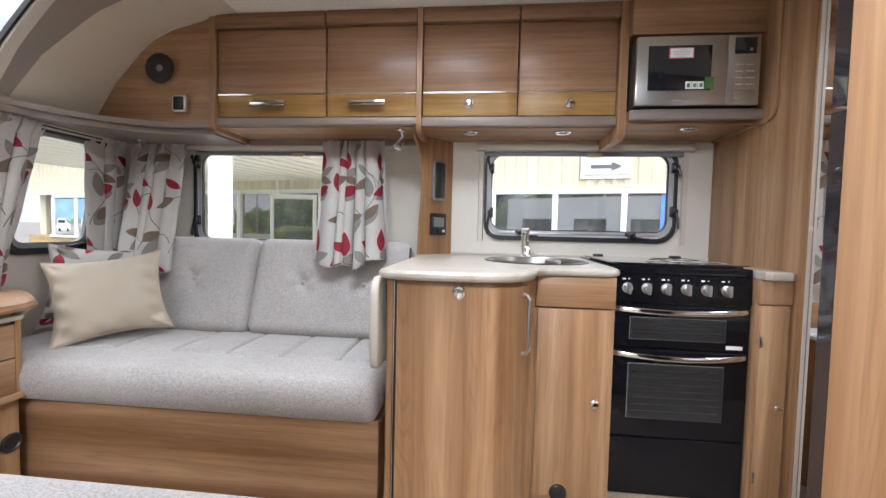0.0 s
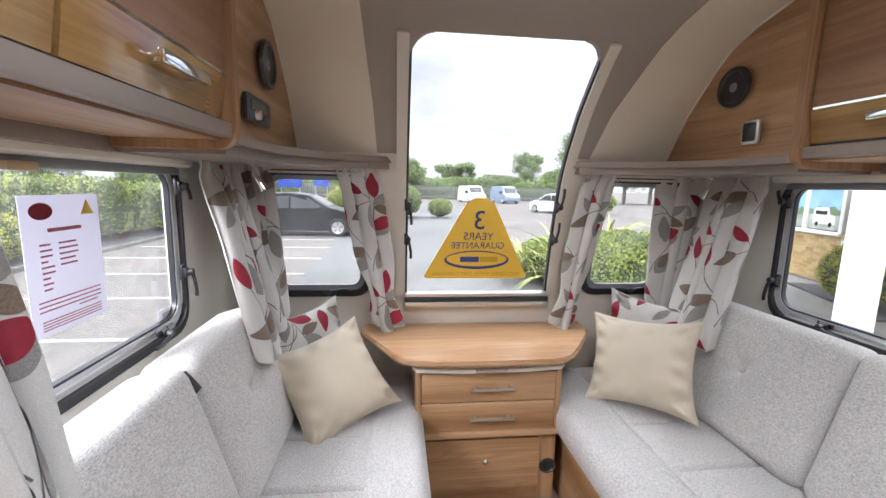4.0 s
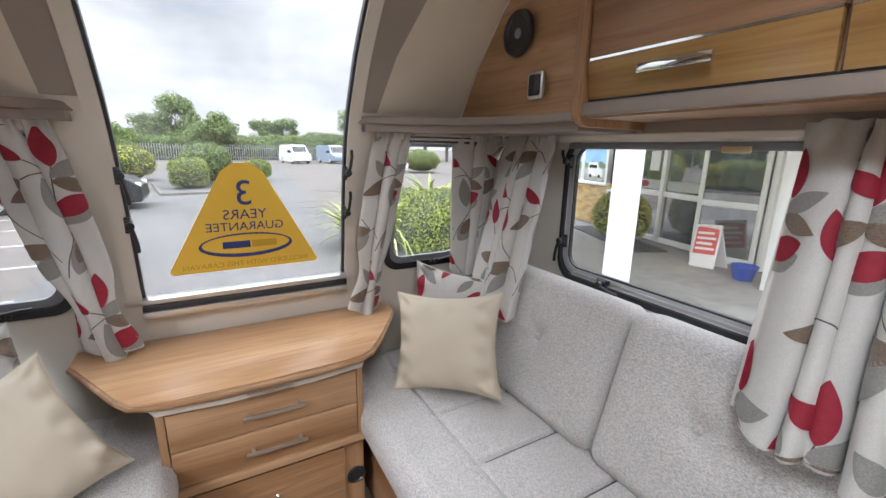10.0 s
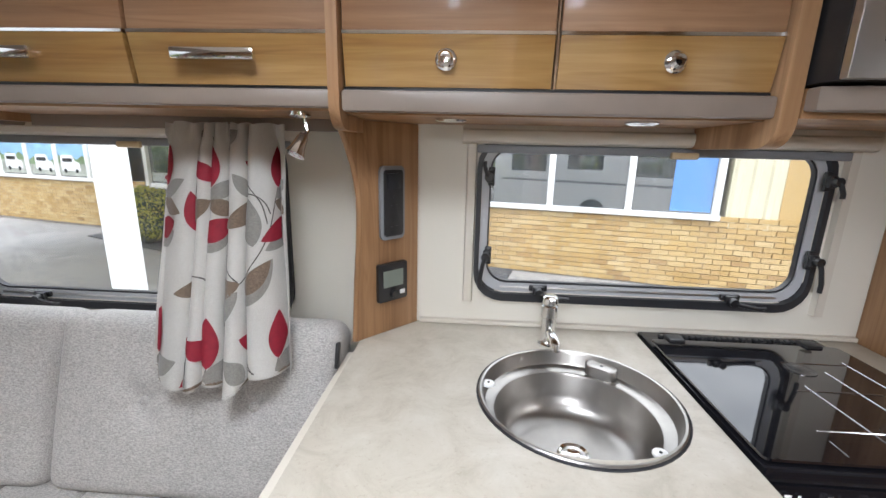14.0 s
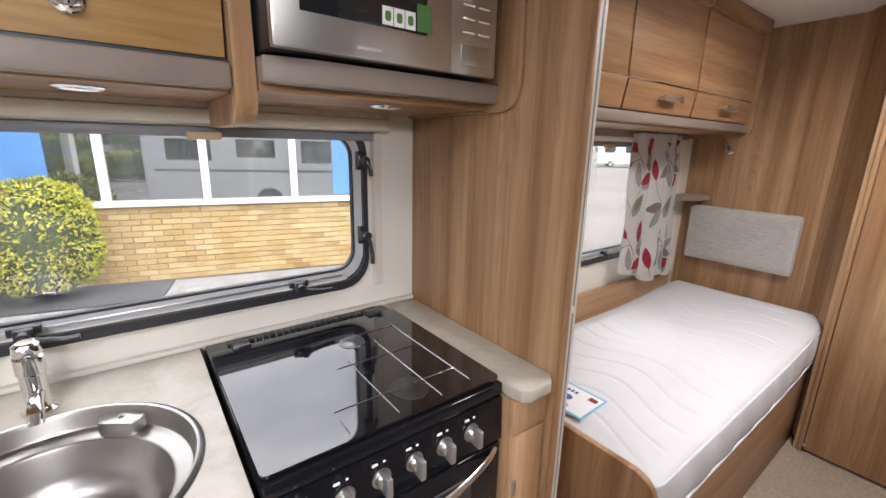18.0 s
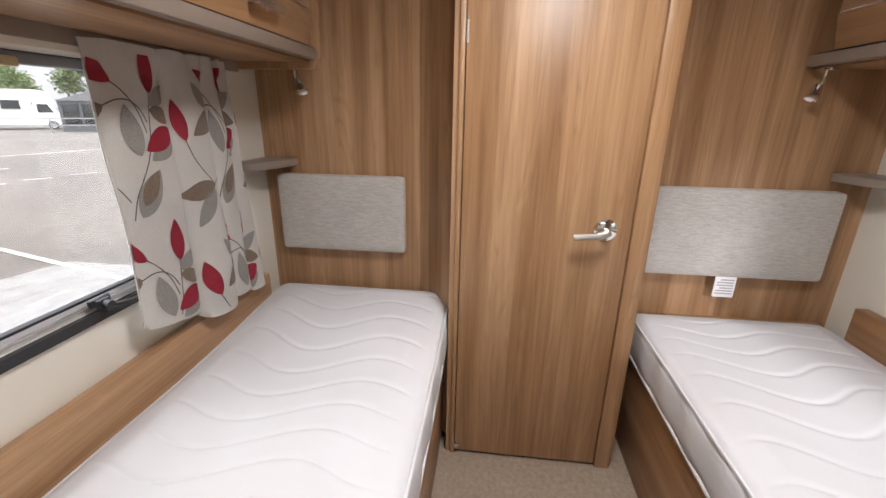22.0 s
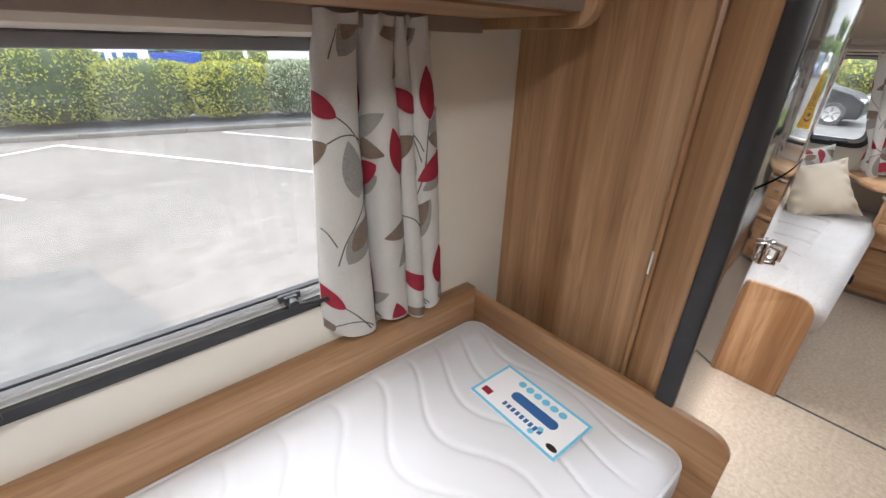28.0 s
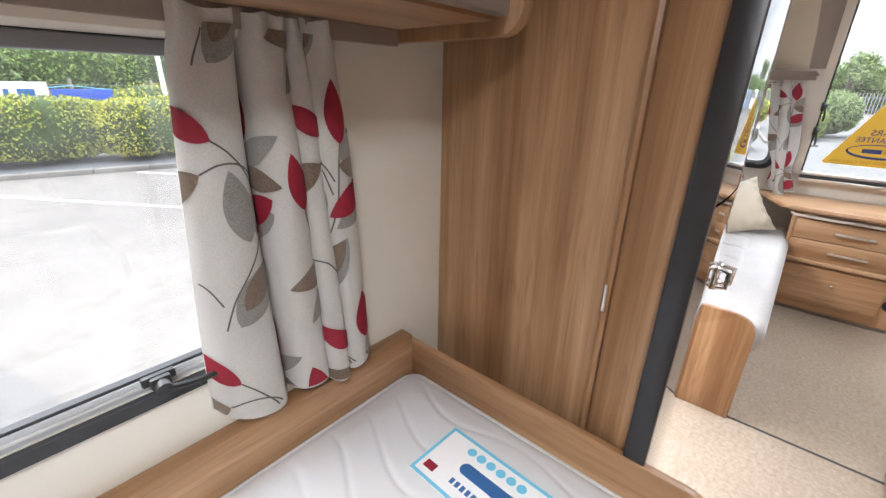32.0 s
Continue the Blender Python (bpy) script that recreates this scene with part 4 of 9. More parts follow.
for x0, x1, g, hx in ((-1.272, -0.741, "bar", -1.01), (-0.739, -0.321, "bar", -0.545), (-0.297, 0.125, "knob", -0.088), (0.127, 0.542, "knob", 0.348)):
    locker(x0, x1, YF, -1, g, "wood-effect overhead locker with a two-tone gloss flap", hx, "lounge and galley lockers")
curl(-0.320, -0.298, YF, -1, 1.42, "locker_divider", "ash-laminate divider between overhead lockers")
curl(-1.300, -1.273, YF, -1, 1.435, "locker_end_panel", "ash-laminate rounded end of the overhead lockers")
curl(0.543, 0.577, YF, -1, 1.40, "locker_divider", "ash-laminate divider beside the microwave shelf")
for x0, x1, g, hx in ((-1.215, -0.725, "bar", -0.97), (-0.723, -0.25, "bar", -0.48)):
    locker(x0, x1, YN, 1, g, "wood-effect overhead locker with a two-tone gloss flap", hx, "lounge and galley lockers")
curl(-1.243, -1.217, YN, 1, 1.435, "locker_end_panel", "ash-laminate rounded end of the overhead lockers")
curl(-0.248, -0.222, YN, 1, 1.435, "locker_end_panel", "ash-laminate rounded end of the overhead lockers")
for x0, x1, hx in ((1.145, 1.735, 1.45), (1.737, 2.25, 2.02), (2.252, 2.855, 2.55)):
    locker(x0, x1, YF, -1, "short", "wood-effect overhead locker above the bed", hx, "bedroom lockers", WOOD_X, WOOD_X)
curl(2.857, 2.883, YF, -1, 1.435, "locker_end_panel", "ash-laminate rounded end of the bedroom lockers")
for x0, x1, hx in ((1.00, 1.63, 1.35), (1.632, 2.25, 1.95), (2.252, 2.96, 2.62)):
    locker(x0, x1, YN, 1, "short", "wood-effect overhead locker above the bed", hx, "bedroom lockers", WOOD_X, WOOD_X)
curl(0.945, 0.975, YN, 1, 1.435, "locker_end_panel", "ash-laminate rounded end of the bedroom lockers")


def pelmet(x0, x1, wall_y, s, name="locker_pelmet", spots=()):
    """The taupe strip and wood underside below a run of lockers, and the curtain track at the wall."""
    Y = fit_side(wall_y, s)
    p = thing(name, ((x0 + x1) / 2, Y(0.02), 1.45), "taupe light pelmet and wood underside below the lockers", "pelmet")
    part("fascia", span(bmesh.new(), x0, x1, Y(0.296), Y(0.326), 1.462, 1.4965, 0.005), TAUPE, p, "taupe fascia strip")
    # black strip stands in for the shadow between rail and fascia
    part("gap_seal", span(bmesh.new(), x0, x1, Y(0.2892), Y(0.300), 1.497, 1.5045), RUBBER, p, "dark strip in place of the shaded gap")
    part("underside", span(bmesh.new(), x0, x1, Y(0.05), Y(0.2955), 1.457, 1.4745), WOOD_X, p)
    part("curtain_track", span(bmesh.new(), x0, x1, Y(0.035), Y(0.0495), 1.425, 1.4745, 0.003), TAUPE, p, "taupe curtain track cover")
    return p


pelmet(-1.272, -0.321, YF, -1)
pelmet(-1.215, -0.25, YN, 1)
pelmet(1.145, 2.855, YF, -1)
pelmet(1.00, 3.03, YN, 1)
p = thing("locker_pelmet", (0.13, 2.0, 1.45), "taupe light pelmet below the galley lockers", "pelmet")
part("fascia", span(bmesh.new(), -0.297, 0.542, 1.844, 1.874, 1.455, 1.4965, 0.006), TAUPE, p, "taupe fascia strip")
# the same shadow gap, drawn as a black strip
part("gap_seal", span(bmesh.new(), -0.297, 0.542, 1.870, 1.8805, 1.497, 1.5045), RUBBER, p, "dark strip in place of the shaded gap")
part("underside", span(bmesh.new(), -0.297, 0.542, 1.8745, YF - 0.002, 1.452, 1.4745), WOOD_X, p)

# wood end panels in the front corners, each cut to the curve of the front
for yy, s, xe, lab in ((1.852, -1, -1.301, "far"), (0.258, 1, -1.244, "near")):
    out = [(xe, 1.478), (-1.90, 1.478)] + [(x + 0.004, z) for x, z in PROFILE if 1.478 < z < 1.96] + [(xe, 1.955)]
    e = thing("corner_cheek", ((xe - 1.6) / 2, yy, 1.48), "curved ash-laminate cheek panel in the front corner", "panel")
    part("panel", prism(bmesh.new(), out, "y", yy, yy - s * 0.016), WOOD_X, e)
    part("edge_bead", tube(bmesh.new(), [(x + 0.006, yy + s * 0.002, z) for x, z in PROFILE if 1.48 < z < 1.96], 0.004, 6), BEIGE, e, "thin beige bead along the curve")

# front corner shelves, taupe-edged
for s, wy, tip, xe in ((-1, YF, (-1.92, 1.415), -1.301), (1, YN, (-1.94, 0.655), -1.244)):
    front = wy + s * 0.327
    pts = [(xe, wy), (xe, front), (-1.45, front)]
    for i in range(1, 9):
        t = i / 8
        a = (1 - t) ** 2
        b = 2 * t * (1 - t)
        c = t * t
        pts.append((a * -1.45 + b * -1.78 + c * tip[0], a * front + b * (front + s * 0.03) + c * tip[1]))
    pts += [(-1.955, tip[1]), (-2.0, tip[1] + s * 0.0), (-2.0, wy)]
    sh = thing("corner_shelf", (-1.7, wy + s * 0.2, 1.44), "taupe-edged curved shelf across the front corner", "shelf", "front corner shelves")
    part("shelf_edge", prism(bmesh.new(), pts, "z", 1.452, 1.477, 0.004), TAUPE, sh, "taupe shelf edge")
    inner = [(x + (0.02 if x < -1.9 else 0), y - s * 0.03 if abs(y - wy) > 0.05 else y) for x, y in pts]
    part("track_cover", prism(bmesh.new(), [(x * 0.98 if x < -1.9 else x, y) for x, y in inner], "z", 1.425, 1.4515), TAUPE, sh, "taupe curtain track cover")

# ---- seats ----
def dimple(p, spots, depth, rad):
    d = 0.0
    for a, b in spots:
        q = ((p[0] - a) ** 2 + (p[1] - b) ** 2) ** 0.5
        d += depth * math.exp(-(q / rad) ** 1.3)
    return d


def sofa(name, s, wall_y, x0, x1, back_split, front, label, bx_l, bx_r, shift=0.0):
    Y = fit_side(wall_y, s)
    depth = abs(front - wall_y)
    so = thing(name, ((x0 + x1) / 2, Y(depth / 2), 0), label, "sofa", "lounge sofas")
    part("base_front", span(bmesh.new(), x0, x1, Y(depth - 0.065), Y(depth - 0.045), 0.0, 0.325, 0.002), WOOD_X, so, "ash-laminate base board")
    part("base_box", span(bmesh.new(), x0, x1, Y(0.01), Y(depth - 0.0655), 0.0, 0.31), WOOD_X, so)
    # seat: one long cushion with cross seams
    seams = [-1.51, -1.25, -1.02, -0.79, -0.56]

    def bend(p):
        x, y, z = p
        if z > 0:
            gx = min(abs(x + (x0 + x1) / 2 - q) for q in seams)
            z -= 0.016 * math.exp(-(gx / 0.008) ** 2) * smoothstep(0.23, 0.17, y)
            z -= 0.009 * math.exp(-((y - 0.205) / 0.009) ** 2)
            z += 0.012 * (1 - (2 * y / depth) ** 2)
        if y > depth / 2 - 0.05:
            y += 0.012 * math.sin(3.14159 * (z + 0.07) / 0.15)
        return Vector((x, y, z))
    bm = softbox((x1 - x0, depth - 0.02, 0.155), 0.045, (360, 84, 6), bend)
    m = Matrix.Translation(((x0 + x1) / 2, Y(depth / 2 + 0.01), 0.398)) @ Matrix.Diagonal((1, s, 1, 1))
    sc = part("seat_cushion", moved(bm, m), SOFA, so, "grey chenille seat cushion with cross seams")
    # dark tubes paint the tucks' shade along the seams
    for q in seams:
        ys = [-depth / 2 + 0.06 + (depth / 2 + 0.12) * k / 12 for k in range(13)]
        line = [m @ Vector((q - (x0 + x1) / 2, y, 0.0775 - 0.0135 + 0.012 * (1 - (2 * y / depth) ** 2))) for y in ys]
        part("seam", tube(bmesh.new(), line, 0.0022, 6), SEAM_SHADE, sc, "dark line for the shade in a sunk seam")
    # back cushions
    for i, (a, b) in enumerate(((bx_l, back_split), (back_split, bx_r))):
        w = b - a
        spots = [(shift - 0.148, 0.015), (shift + 0.148, 0.015)] if i else [(0.0, 0.02)]

        def bendb(p, w=w, spots=spots):
            x, y, z = p
            if y > 0:
                y += 0.018 * (1 - (2 * x / w) ** 4) * (1 - (2 * z / 0.48) ** 2)
                y -= dimple((x, z), spots, 0.036, 0.042)
                for a, b in spots:
                    q, an = math.hypot(x - a, z - b), math.atan2(z - b, x - a)
                    y += 0.0035 * math.cos(4 * an + 0.8) * math.exp(-((q - 0.05) / 0.035) ** 2)
            return Vector((x, y, z))
        bm = softbox((w - 0.002, 0.16, 0.475), 0.050, (84, 8, 60), bendb)
        tilt_ = Matrix.Rotation(radians(17), 4, "X")
        m = Matrix.Translation(((a + b) / 2, Y(0.215), 0.692)) @ Matrix.Diagonal((1, s, 1, 1)) @ tilt_
        bc = part("back_cushion", moved(bm, m), SOFA, so, "grey chenille buttoned back cushion")
        for q in spots:
            bb = bmesh.new()
            bmesh.ops.create_uvsphere(bb, u_segments=12, v_segments=8, radius=0.013)
            moved(bb, m @ Matrix.Translation((q[0], 0.069, q[1])) @ Matrix.Diagonal((1, 0.55, 1, 1)))
            part("button", bb, SOFA, bc)
    return so


sofa("sofa", -1, YF, -2.03, -0.352, -1.12, 1.335, "grey chenille bench sofa on an ash-laminate base, far side", -1.72, -0.351, 0.022)
sofa("sofa", 1, YN, -2.03, -0.268, -1.15, 0.755, "grey chenille bench sofa on an ash-laminate base beside the door", -1.64, -0.268)

# end board of the near sofa, by the door
e = thing("sofa_end_board", (-0.30, 0.4, 0), "ash-laminate sofa end board with a rounded top corner", "panel")
out = [(YN + 0.01, 0.0), (0.735, 0.0), (0.735, 0.42)] + arc(0.655, 0.42, 0.08, 0, 90, 6) + [(YN + 0.01, 0.50)]
part("panel", prism(bmesh.new(), out, "x", -0.264, -0.242, 0.004), WOOD_Z, e)

# black strap on the near sofa back
st = thing("cushion_strap", (-1.15, 0.15, 0.87), "black webbing strap between the sofa back cushions", "strap")
part("strap", moved(boxm(-0.014, 0.014, -0.010, 0.008, -0.030, 0.030, 0.003), Matrix.Translation((-1.15, 0.158, 0.872)) @ Matrix.Rotation(radians(35), 4, "X")), BLACK, st)

st = thing("cushion_strap", (-0.353, 1.93, 0.88), "black webbing strap on the end of the sofa back cushion", "strap")
part("strap", moved(boxm(-0.004, 0.004, -0.011, 0.011, -0.032, 0.032, 0.002), Matrix.Translation((-0.348, 1.915, 0.875)) @ Matrix.Rotation(radians(-17), 4, "X")), BLACK, st)

# ---- front chest of drawers ----
ch = thing("front_chest", (-1.87, 1.03, 0), "ash-laminate front chest with two drawers and a cupboard", "chest of drawers")
part("body", boxm(-2.06, -1.702, 0.735, 1.335, 0.03, 0.655), WOOD_Z, ch)
part("plinth", boxm(-2.06, -1.715, 0.735, 1.335, 0.0, 0.0295), TAUPE, ch)
for y0, y1 in ((0.735, 0.756), (1.314, 1.335)):
    part("stile", boxm(-1.7015, -1.682, y0, y1, 0.345, 0.655, 0.002), WOOD_Z, ch)
for z0, z1 in ((0.50, 0.622), (0.374, 0.494)):
    dr = part("drawer", boxm(-1.7015, -1.680, 0.759, 1.311, z0, z1, 0.002), WOOD_Y, ch, "ash-laminate drawer front")
    bm = boxm(-1.658, -1.650, 0.952, 1.136, (z0 + z1) / 2 - 0.006, (z0 + z1) / 2 + 0.008, 0.003)
    for yy in (0.972, 1.116):
        box(bm, -1.6799, -1.6575, yy - 0.006, yy + 0.006, (z0 + z1) / 2 - 0.004, (z0 + z1) / 2 + 0.006, 0.002)
    part("handle", bm, SATIN, dr, "satin metal bar handle")
part("ledge", boxm(-1.7015, -1.668, 0.725, 1.345, 0.345, 0.371, 0.006), WOOD_Y, ch)
cd = part("cupboard_door", boxm(-1.7015, -1.688, 0.775, 1.262, 0.035, 0.325, 0.002), WOOD_Y, ch, "ash-laminate drop-down cupboard door")
part("lock", lathe(bmesh.new(), [(0, 0.0), (0.011, 0.0), (0.012, 0.004), (0.008, 0.008), (0, 0.009)], (-1.688, 1.03, 0.222), "x", 16), CHROME, cd, "small chrome lock")
part("air_vent", lathe(bmesh.new(), [(0.0, 0.0), (0.033, 0.0), (0.035, 0.006), (0.028, 0.010), (0.024, 0.005), (0.0, 0.004)], (-1.7015, 1.305, 0.185), "x", 24), BLACK, ch, "round black warm-air vent")
part("air_vent", lathe(bmesh.new(), [(0.0, 0.0), (0.033, 0.0), (0.035, 0.006), (0.028, 0.010), (0.024, 0.005), (0.0, 0.004)], (-1.7015, 0.765, 0.10), "x", 24), BLACK, ch, "round black warm-air vent")
part("slide_table", prism(bmesh.new(), [(-2.0, 0.72), (-1.70, 0.72), (-1.665, 0.74), (-1.65, 0.90), (-1.648, 1.03), (-1.65, 1.17), (-1.665, 1.33), (-1.70, 1.35), (-2.0, 1.35)], "z", 0.636, 0.652, 0.003), BEIGE, ch, "beige edge of a pull-out table")
part("table_pull", boxm(-1.652, -1.642, 0.97, 1.10, 0.640, 0.650, 0.003), SATIN, ch, "satin finger pull")
tt = thing("chest_top", (-1.86, 1.03, 0.66), "honey wood-effect chest top with rounded front corners", "table top")
pts = [(-2.075, 0.50), (-1.975, 0.50), (-1.90, 0.545), (-1.80, 0.60), (-1.70, 0.655), (-1.655, 0.69), (-1.635, 0.735), (-1.625, 0.80), (-1.62, 0.92), (-1.618, 1.03), (-1.62, 1.14), (-1.625, 1.26), (-1.635, 1.32), (-1.66, 1.365), (-1.72, 1.41), (-1.80, 1.465), (-1.90, 1.53), (-1.975, 1.57), (-2.075, 1.57)]
part("top", prism(bmesh.new(), pts, "z", 0.672, 0.700, 0.006), [TABLEW], tt)
part("edge_band", tube(bmesh.new(), [(x + 0.001, y, 0.685) for x, y in pts[1:-1]], 0.0085, 8), WOOD_Y, tt, "rounded wood edge band")

# ---- galley ----
WT = [(-0.315, 2.165), (-0.315, 1.25)] + arc(-0.262, 1.242, 0.053, 180, 265, 5) + [(-0.15, 1.182), (-0.05, 1.183)] + arc(-0.015, 1.355, 0.172, 275, 350, 8) + [(0.163, 1.37), (0.172, 1.405), (0.192, 1.437), (0.225, 1.456), (0.27, 1.461), (0.42, 1.461)] + arc(0.427, 1.503, 0.042, 280, 360, 5) + [(0.469, 2.165)]
SINK = (0.215, 1.795)
wt = thing("worktop", (0.1, 1.8, 0.84), "pale stone-effect galley worktop with a curved front", "worktop")


def worktop_mesh():
    """The worktop slab with an oval cut-out for the sink."""
    bm = bmesh.new()
    n = 48
    hole = [(SINK[0] + 0.205 * math.cos(6.28318 * i / n), SINK[1] + 0.205 * math.sin(6.28318 * i / n)) for i in range(n)]
    top, low = [], []
    for z, keep in ((0.872, top), (0.842, low)):
        o = [bm.verts.new((x, y, z)) for x, y in WT]
        h = [bm.verts.new((x, y, z)) for x, y in hole]
        es = [bm.edges.new((o[i], o[(i + 1) % len(o)])) for i in range(len(o))] + [bm.edges.new((h[i], h[(i + 1) % n])) for i in range(n)]
        bmesh.ops.triangle_fill(bm, edges=es, use_beauty=True)
        keep += [o, h]
    for a, b in zip(top, low):
        for i in range(len(a)):
            j = (i + 1) % len(a)
            bm.faces.new((a[i], a[j], b[j], b[i]))
    return bm


part("top", worktop_mesh(), STONE, wt)
part("edge_lip", tube(bmesh.new(), [(x, y, 0.857) for x, y in WT[1:-1]], 0.0148, 10), STONE, wt, "rounded worktop edge")
ws = thing("worktop", (1.04, 1.87, 0.84), "narrow pale stone-effect worktop beside the hob", "worktop")
part("top", prism(bmesh.new(), [(1.000, 2.165), (1.000, 1.60), (1.005, 1.565), (1.02, 1.553), (1.075, 1.553), (1.096, 1.575), (1.096, 2.165)], "z", 0.842, 0.872, 0.005), STONE, ws)
part("upstand", boxm(-0.17, 1.096, 2.150, 2.1695, 0.8725, 0.885, 0.003), BEIGE, wt, "beige sealing strip at the wall")

# sink
sk = thing("sink", (*SINK, 0.72), "round stainless-steel sink bowl with a rim ledge", "sink")
prof = [(0.212, 0.8725), (0.2122, 0.876), (0.209, 0.8782), (0.2045, 0.8770), (0.2015, 0.871), (0.1985, 0.846), (0.196, 0.8415), (0.190, 0.8395), (0.176, 0.8385), (0.1715, 0.836), (0.169, 0.830), (0.160, 0.782), (0.152, 0.760), (0.136, 0.744), (0.112, 0.7365), (0.05, 0.7335), (0.0, 0.733)]
bm = lathe(bmesh.new(), prof, (SINK[0], SINK[1], 0), "z", 56, False)
for v in bm.verts:
    dx, dy = v.co.x - SINK[0], v.co.y - SINK[1]
    r = math.hypot(dx, dy)
    if r < 0.18:
        v.co.x -= 0.004
        v.co.y -= 0.010
part("bowl", bm, SINKM, sk)
part("rim_seal", lathe(bmesh.new(), [(0.2125, 0.8722), (0.2165, 0.8722), (0.2165, 0.8745), (0.2125, 0.876)], (SINK[0], SINK[1], 0), "z", 56, False), RUBBER, sk, "thin dark seal round the rim")
part("drain", lathe(bmesh.new(), [(0.0, 0.735), (0.012, 0.736), (0.016, 0.739), (0.026, 0.738), (0.032, 0.742), (0.036, 0.738), (0.036, 0.7325)], (SINK[0] + 0.003, SINK[1] - 0.012, 0), "z", 28), CHROME, sk, "chrome waste outlet")
for a in (168, 304):
    q = (SINK[0] + 0.192 * math.cos(radians(a)), SINK[1] + 0.192 * math.sin(radians(a)))
    clip = part("rim_clip", lathe(bmesh.new(), [(0.0, 0.8715), (0.013, 0.8712), (0.0145, 0.869), (0.0145, 0.866), (0.0, 0.866)], (q[0], q[1], 0), "z", 18), WHITEP, sk, "small white plastic rim clip")
    part("clip_screw", lathe(bmesh.new(), [(0.0, 0.873), (0.0028, 0.8728), (0.003, 0.8716)], (q[0], q[1], 0), "z", 10), RUBBER, clip)
turn = Matrix.Translation((SINK[0], SINK[1], 0)) @ Matrix.Rotation(radians(-33), 4, "Z")
boss = part("overflow_boss", moved(prism(bmesh.new(), rrect(-0.036, 0.036, 0.163, 0.204, 0.014, 5), "z", 0.8375, 0.8655, 0.004), turn), SINKM, sk, "steel overflow boss on the ledge")
part("boss_hole", moved(lathe(bmesh.new(), [(0.0, 0.8662), (0.004, 0.8662), (0.0045, 0.8656)], (0, 0.182, 0), "z", 12), turn), RUBBER, boss)

# tap
tp = thing("tap", (0.195, 2.045, 0.872), "chrome single-lever sink tap", "tap")
bm = lathe(bmesh.new(), [(0.0, 0.0), (0.027, 0.0), (0.027, 0.006), (0.021, 0.010), (0.019, 0.014), (0.019, 0.078), (0.022, 0.082), (0.022, 0.112), (0.018, 0.116), (0.0, 0.117)], (0.195, 2.045, 0.872), "z", 28)
part("body", bm, CHROME, tp)
part("spout", tube(bmesh.new(), [(0.197, 2.035, 0.912), (0.199, 2.005, 0.914), (0.200, 1.982, 0.913), (0.201, 1.970, 0.906), (0.201, 1.968, 0.890)], 0.0125, 14), CHROME, tp)
b = lathe(bmesh.new(), [(0.0, 0.0), (0.020, 0.0), (0.021, 0.004), (0.020, 0.018), (0.014, 0.023), (0.0, 0.024)], (0.195, 2.045, 0.9895), "z", 24)
box(b, 0.187, 0.203, 2.012, 2.04, 1.002, 1.010, 0.003)
part("lever", b, CHROME, tp)

# base units under the worktop
def strip_solid(bm, path, t, z0, z1):
    """A bent board along a path of x, y."""
    P = [Vector((x, y, 0)) for x, y in path]
    out = []
    for i, p in enumerate(P):
        d = (P[min(i + 1, len(P) - 1)] - P[max(i - 1, 0)]).normalized()
        out.append(p + Vector((d.y, -d.x, 0)) * t)
    return prism(bm, [(p.x, p.y) for p in P] + [(p.x, p.y) for p in reversed(out)], "z", z0, z1)


bu = thing("base_cupboard", (-0.08, 1.7, 0), "curved ash-laminate base cupboard with a chrome bar handle", "cupboard", "galley base units")
BODY = [(-0.300, 2.165), (-0.300, 1.226)] + [(-0.29, 1.214), (-0.15, 1.208), (-0.04, 1.209)] + arc(-0.015, 1.355, 0.146, 280, 345, 6) + [(0.138, 1.385), (0.15, 1.43), (0.185, 1.468), (0.187, 2.165)]
part("body", prism(bmesh.new(), BODY, "z", 0.0, 0.722), WOOD_Z, bu)
part("top_rail", strip_solid(bmesh.new(), BODY[1:-1], -0.018, 0.7225, 0.8415), WOOD_Z, bu)
DOOR = [(-0.262, 1.203), (-0.15, 1.198), (-0.035, 1.199)] + arc(-0.015, 1.355, 0.156, 280, 345, 6)


dd = part("door", strip_solid(bmesh.new(), DOOR, 0.008, 0.03, 0.825), WOOD_Z, bu, "curved ash-laminate door")
part("edge_gap", boxm(-0.2735, -0.2645, 1.195, 1.2075, 0.03, 0.838), BLACK, bu, "dark gap beside the door")
part("gap_strip", boxm(-0.2715, -0.2690, 1.1935, 1.1948, 0.03, 0.838), SATIN, bu, "thin satin edging strip")
hx, hy = 0.118, 1.275
part("handle", handle_bar(bmesh.new(), (hx, hy, 0.61), (hx, hy, 0.80), (0.86, -0.5, 0), 0.0065, 0.03), SATIN, dd, "satin upright bar handle")
part("push_lock", lathe(bmesh.new(), [(0.0, -0.024), (0.012, -0.023), (0.016, -0.015), (0.013, -0.010), (0.018, -0.009), (0.021, -0.004), (0.019, 0.0), (0.0, 0.0)], (-0.075, 1.190, 0.808), "y", 24), CHROME, dd, "round chrome push lock")
b2 = thing("base_cupboard", (0.32, 1.8, 0), "ash-laminate base cupboard with a chrome push lock", "cupboard", "galley base units")
part("body", boxm(0.188, 0.468, 1.487, 2.165, 0.0, 0.722), WOOD_Z, b2)
part("top_rail", boxm(0.189, 0.467, 1.474, 1.4865, 0.728, 0.840, 0.002), WOOD_X, b2, "ash-laminate rail")
d2 = part("door", boxm(0.196, 0.452, 1.472, 1.4865, 0.03, 0.722, 0.002), WOOD_Z, b2, "ash-laminate door")
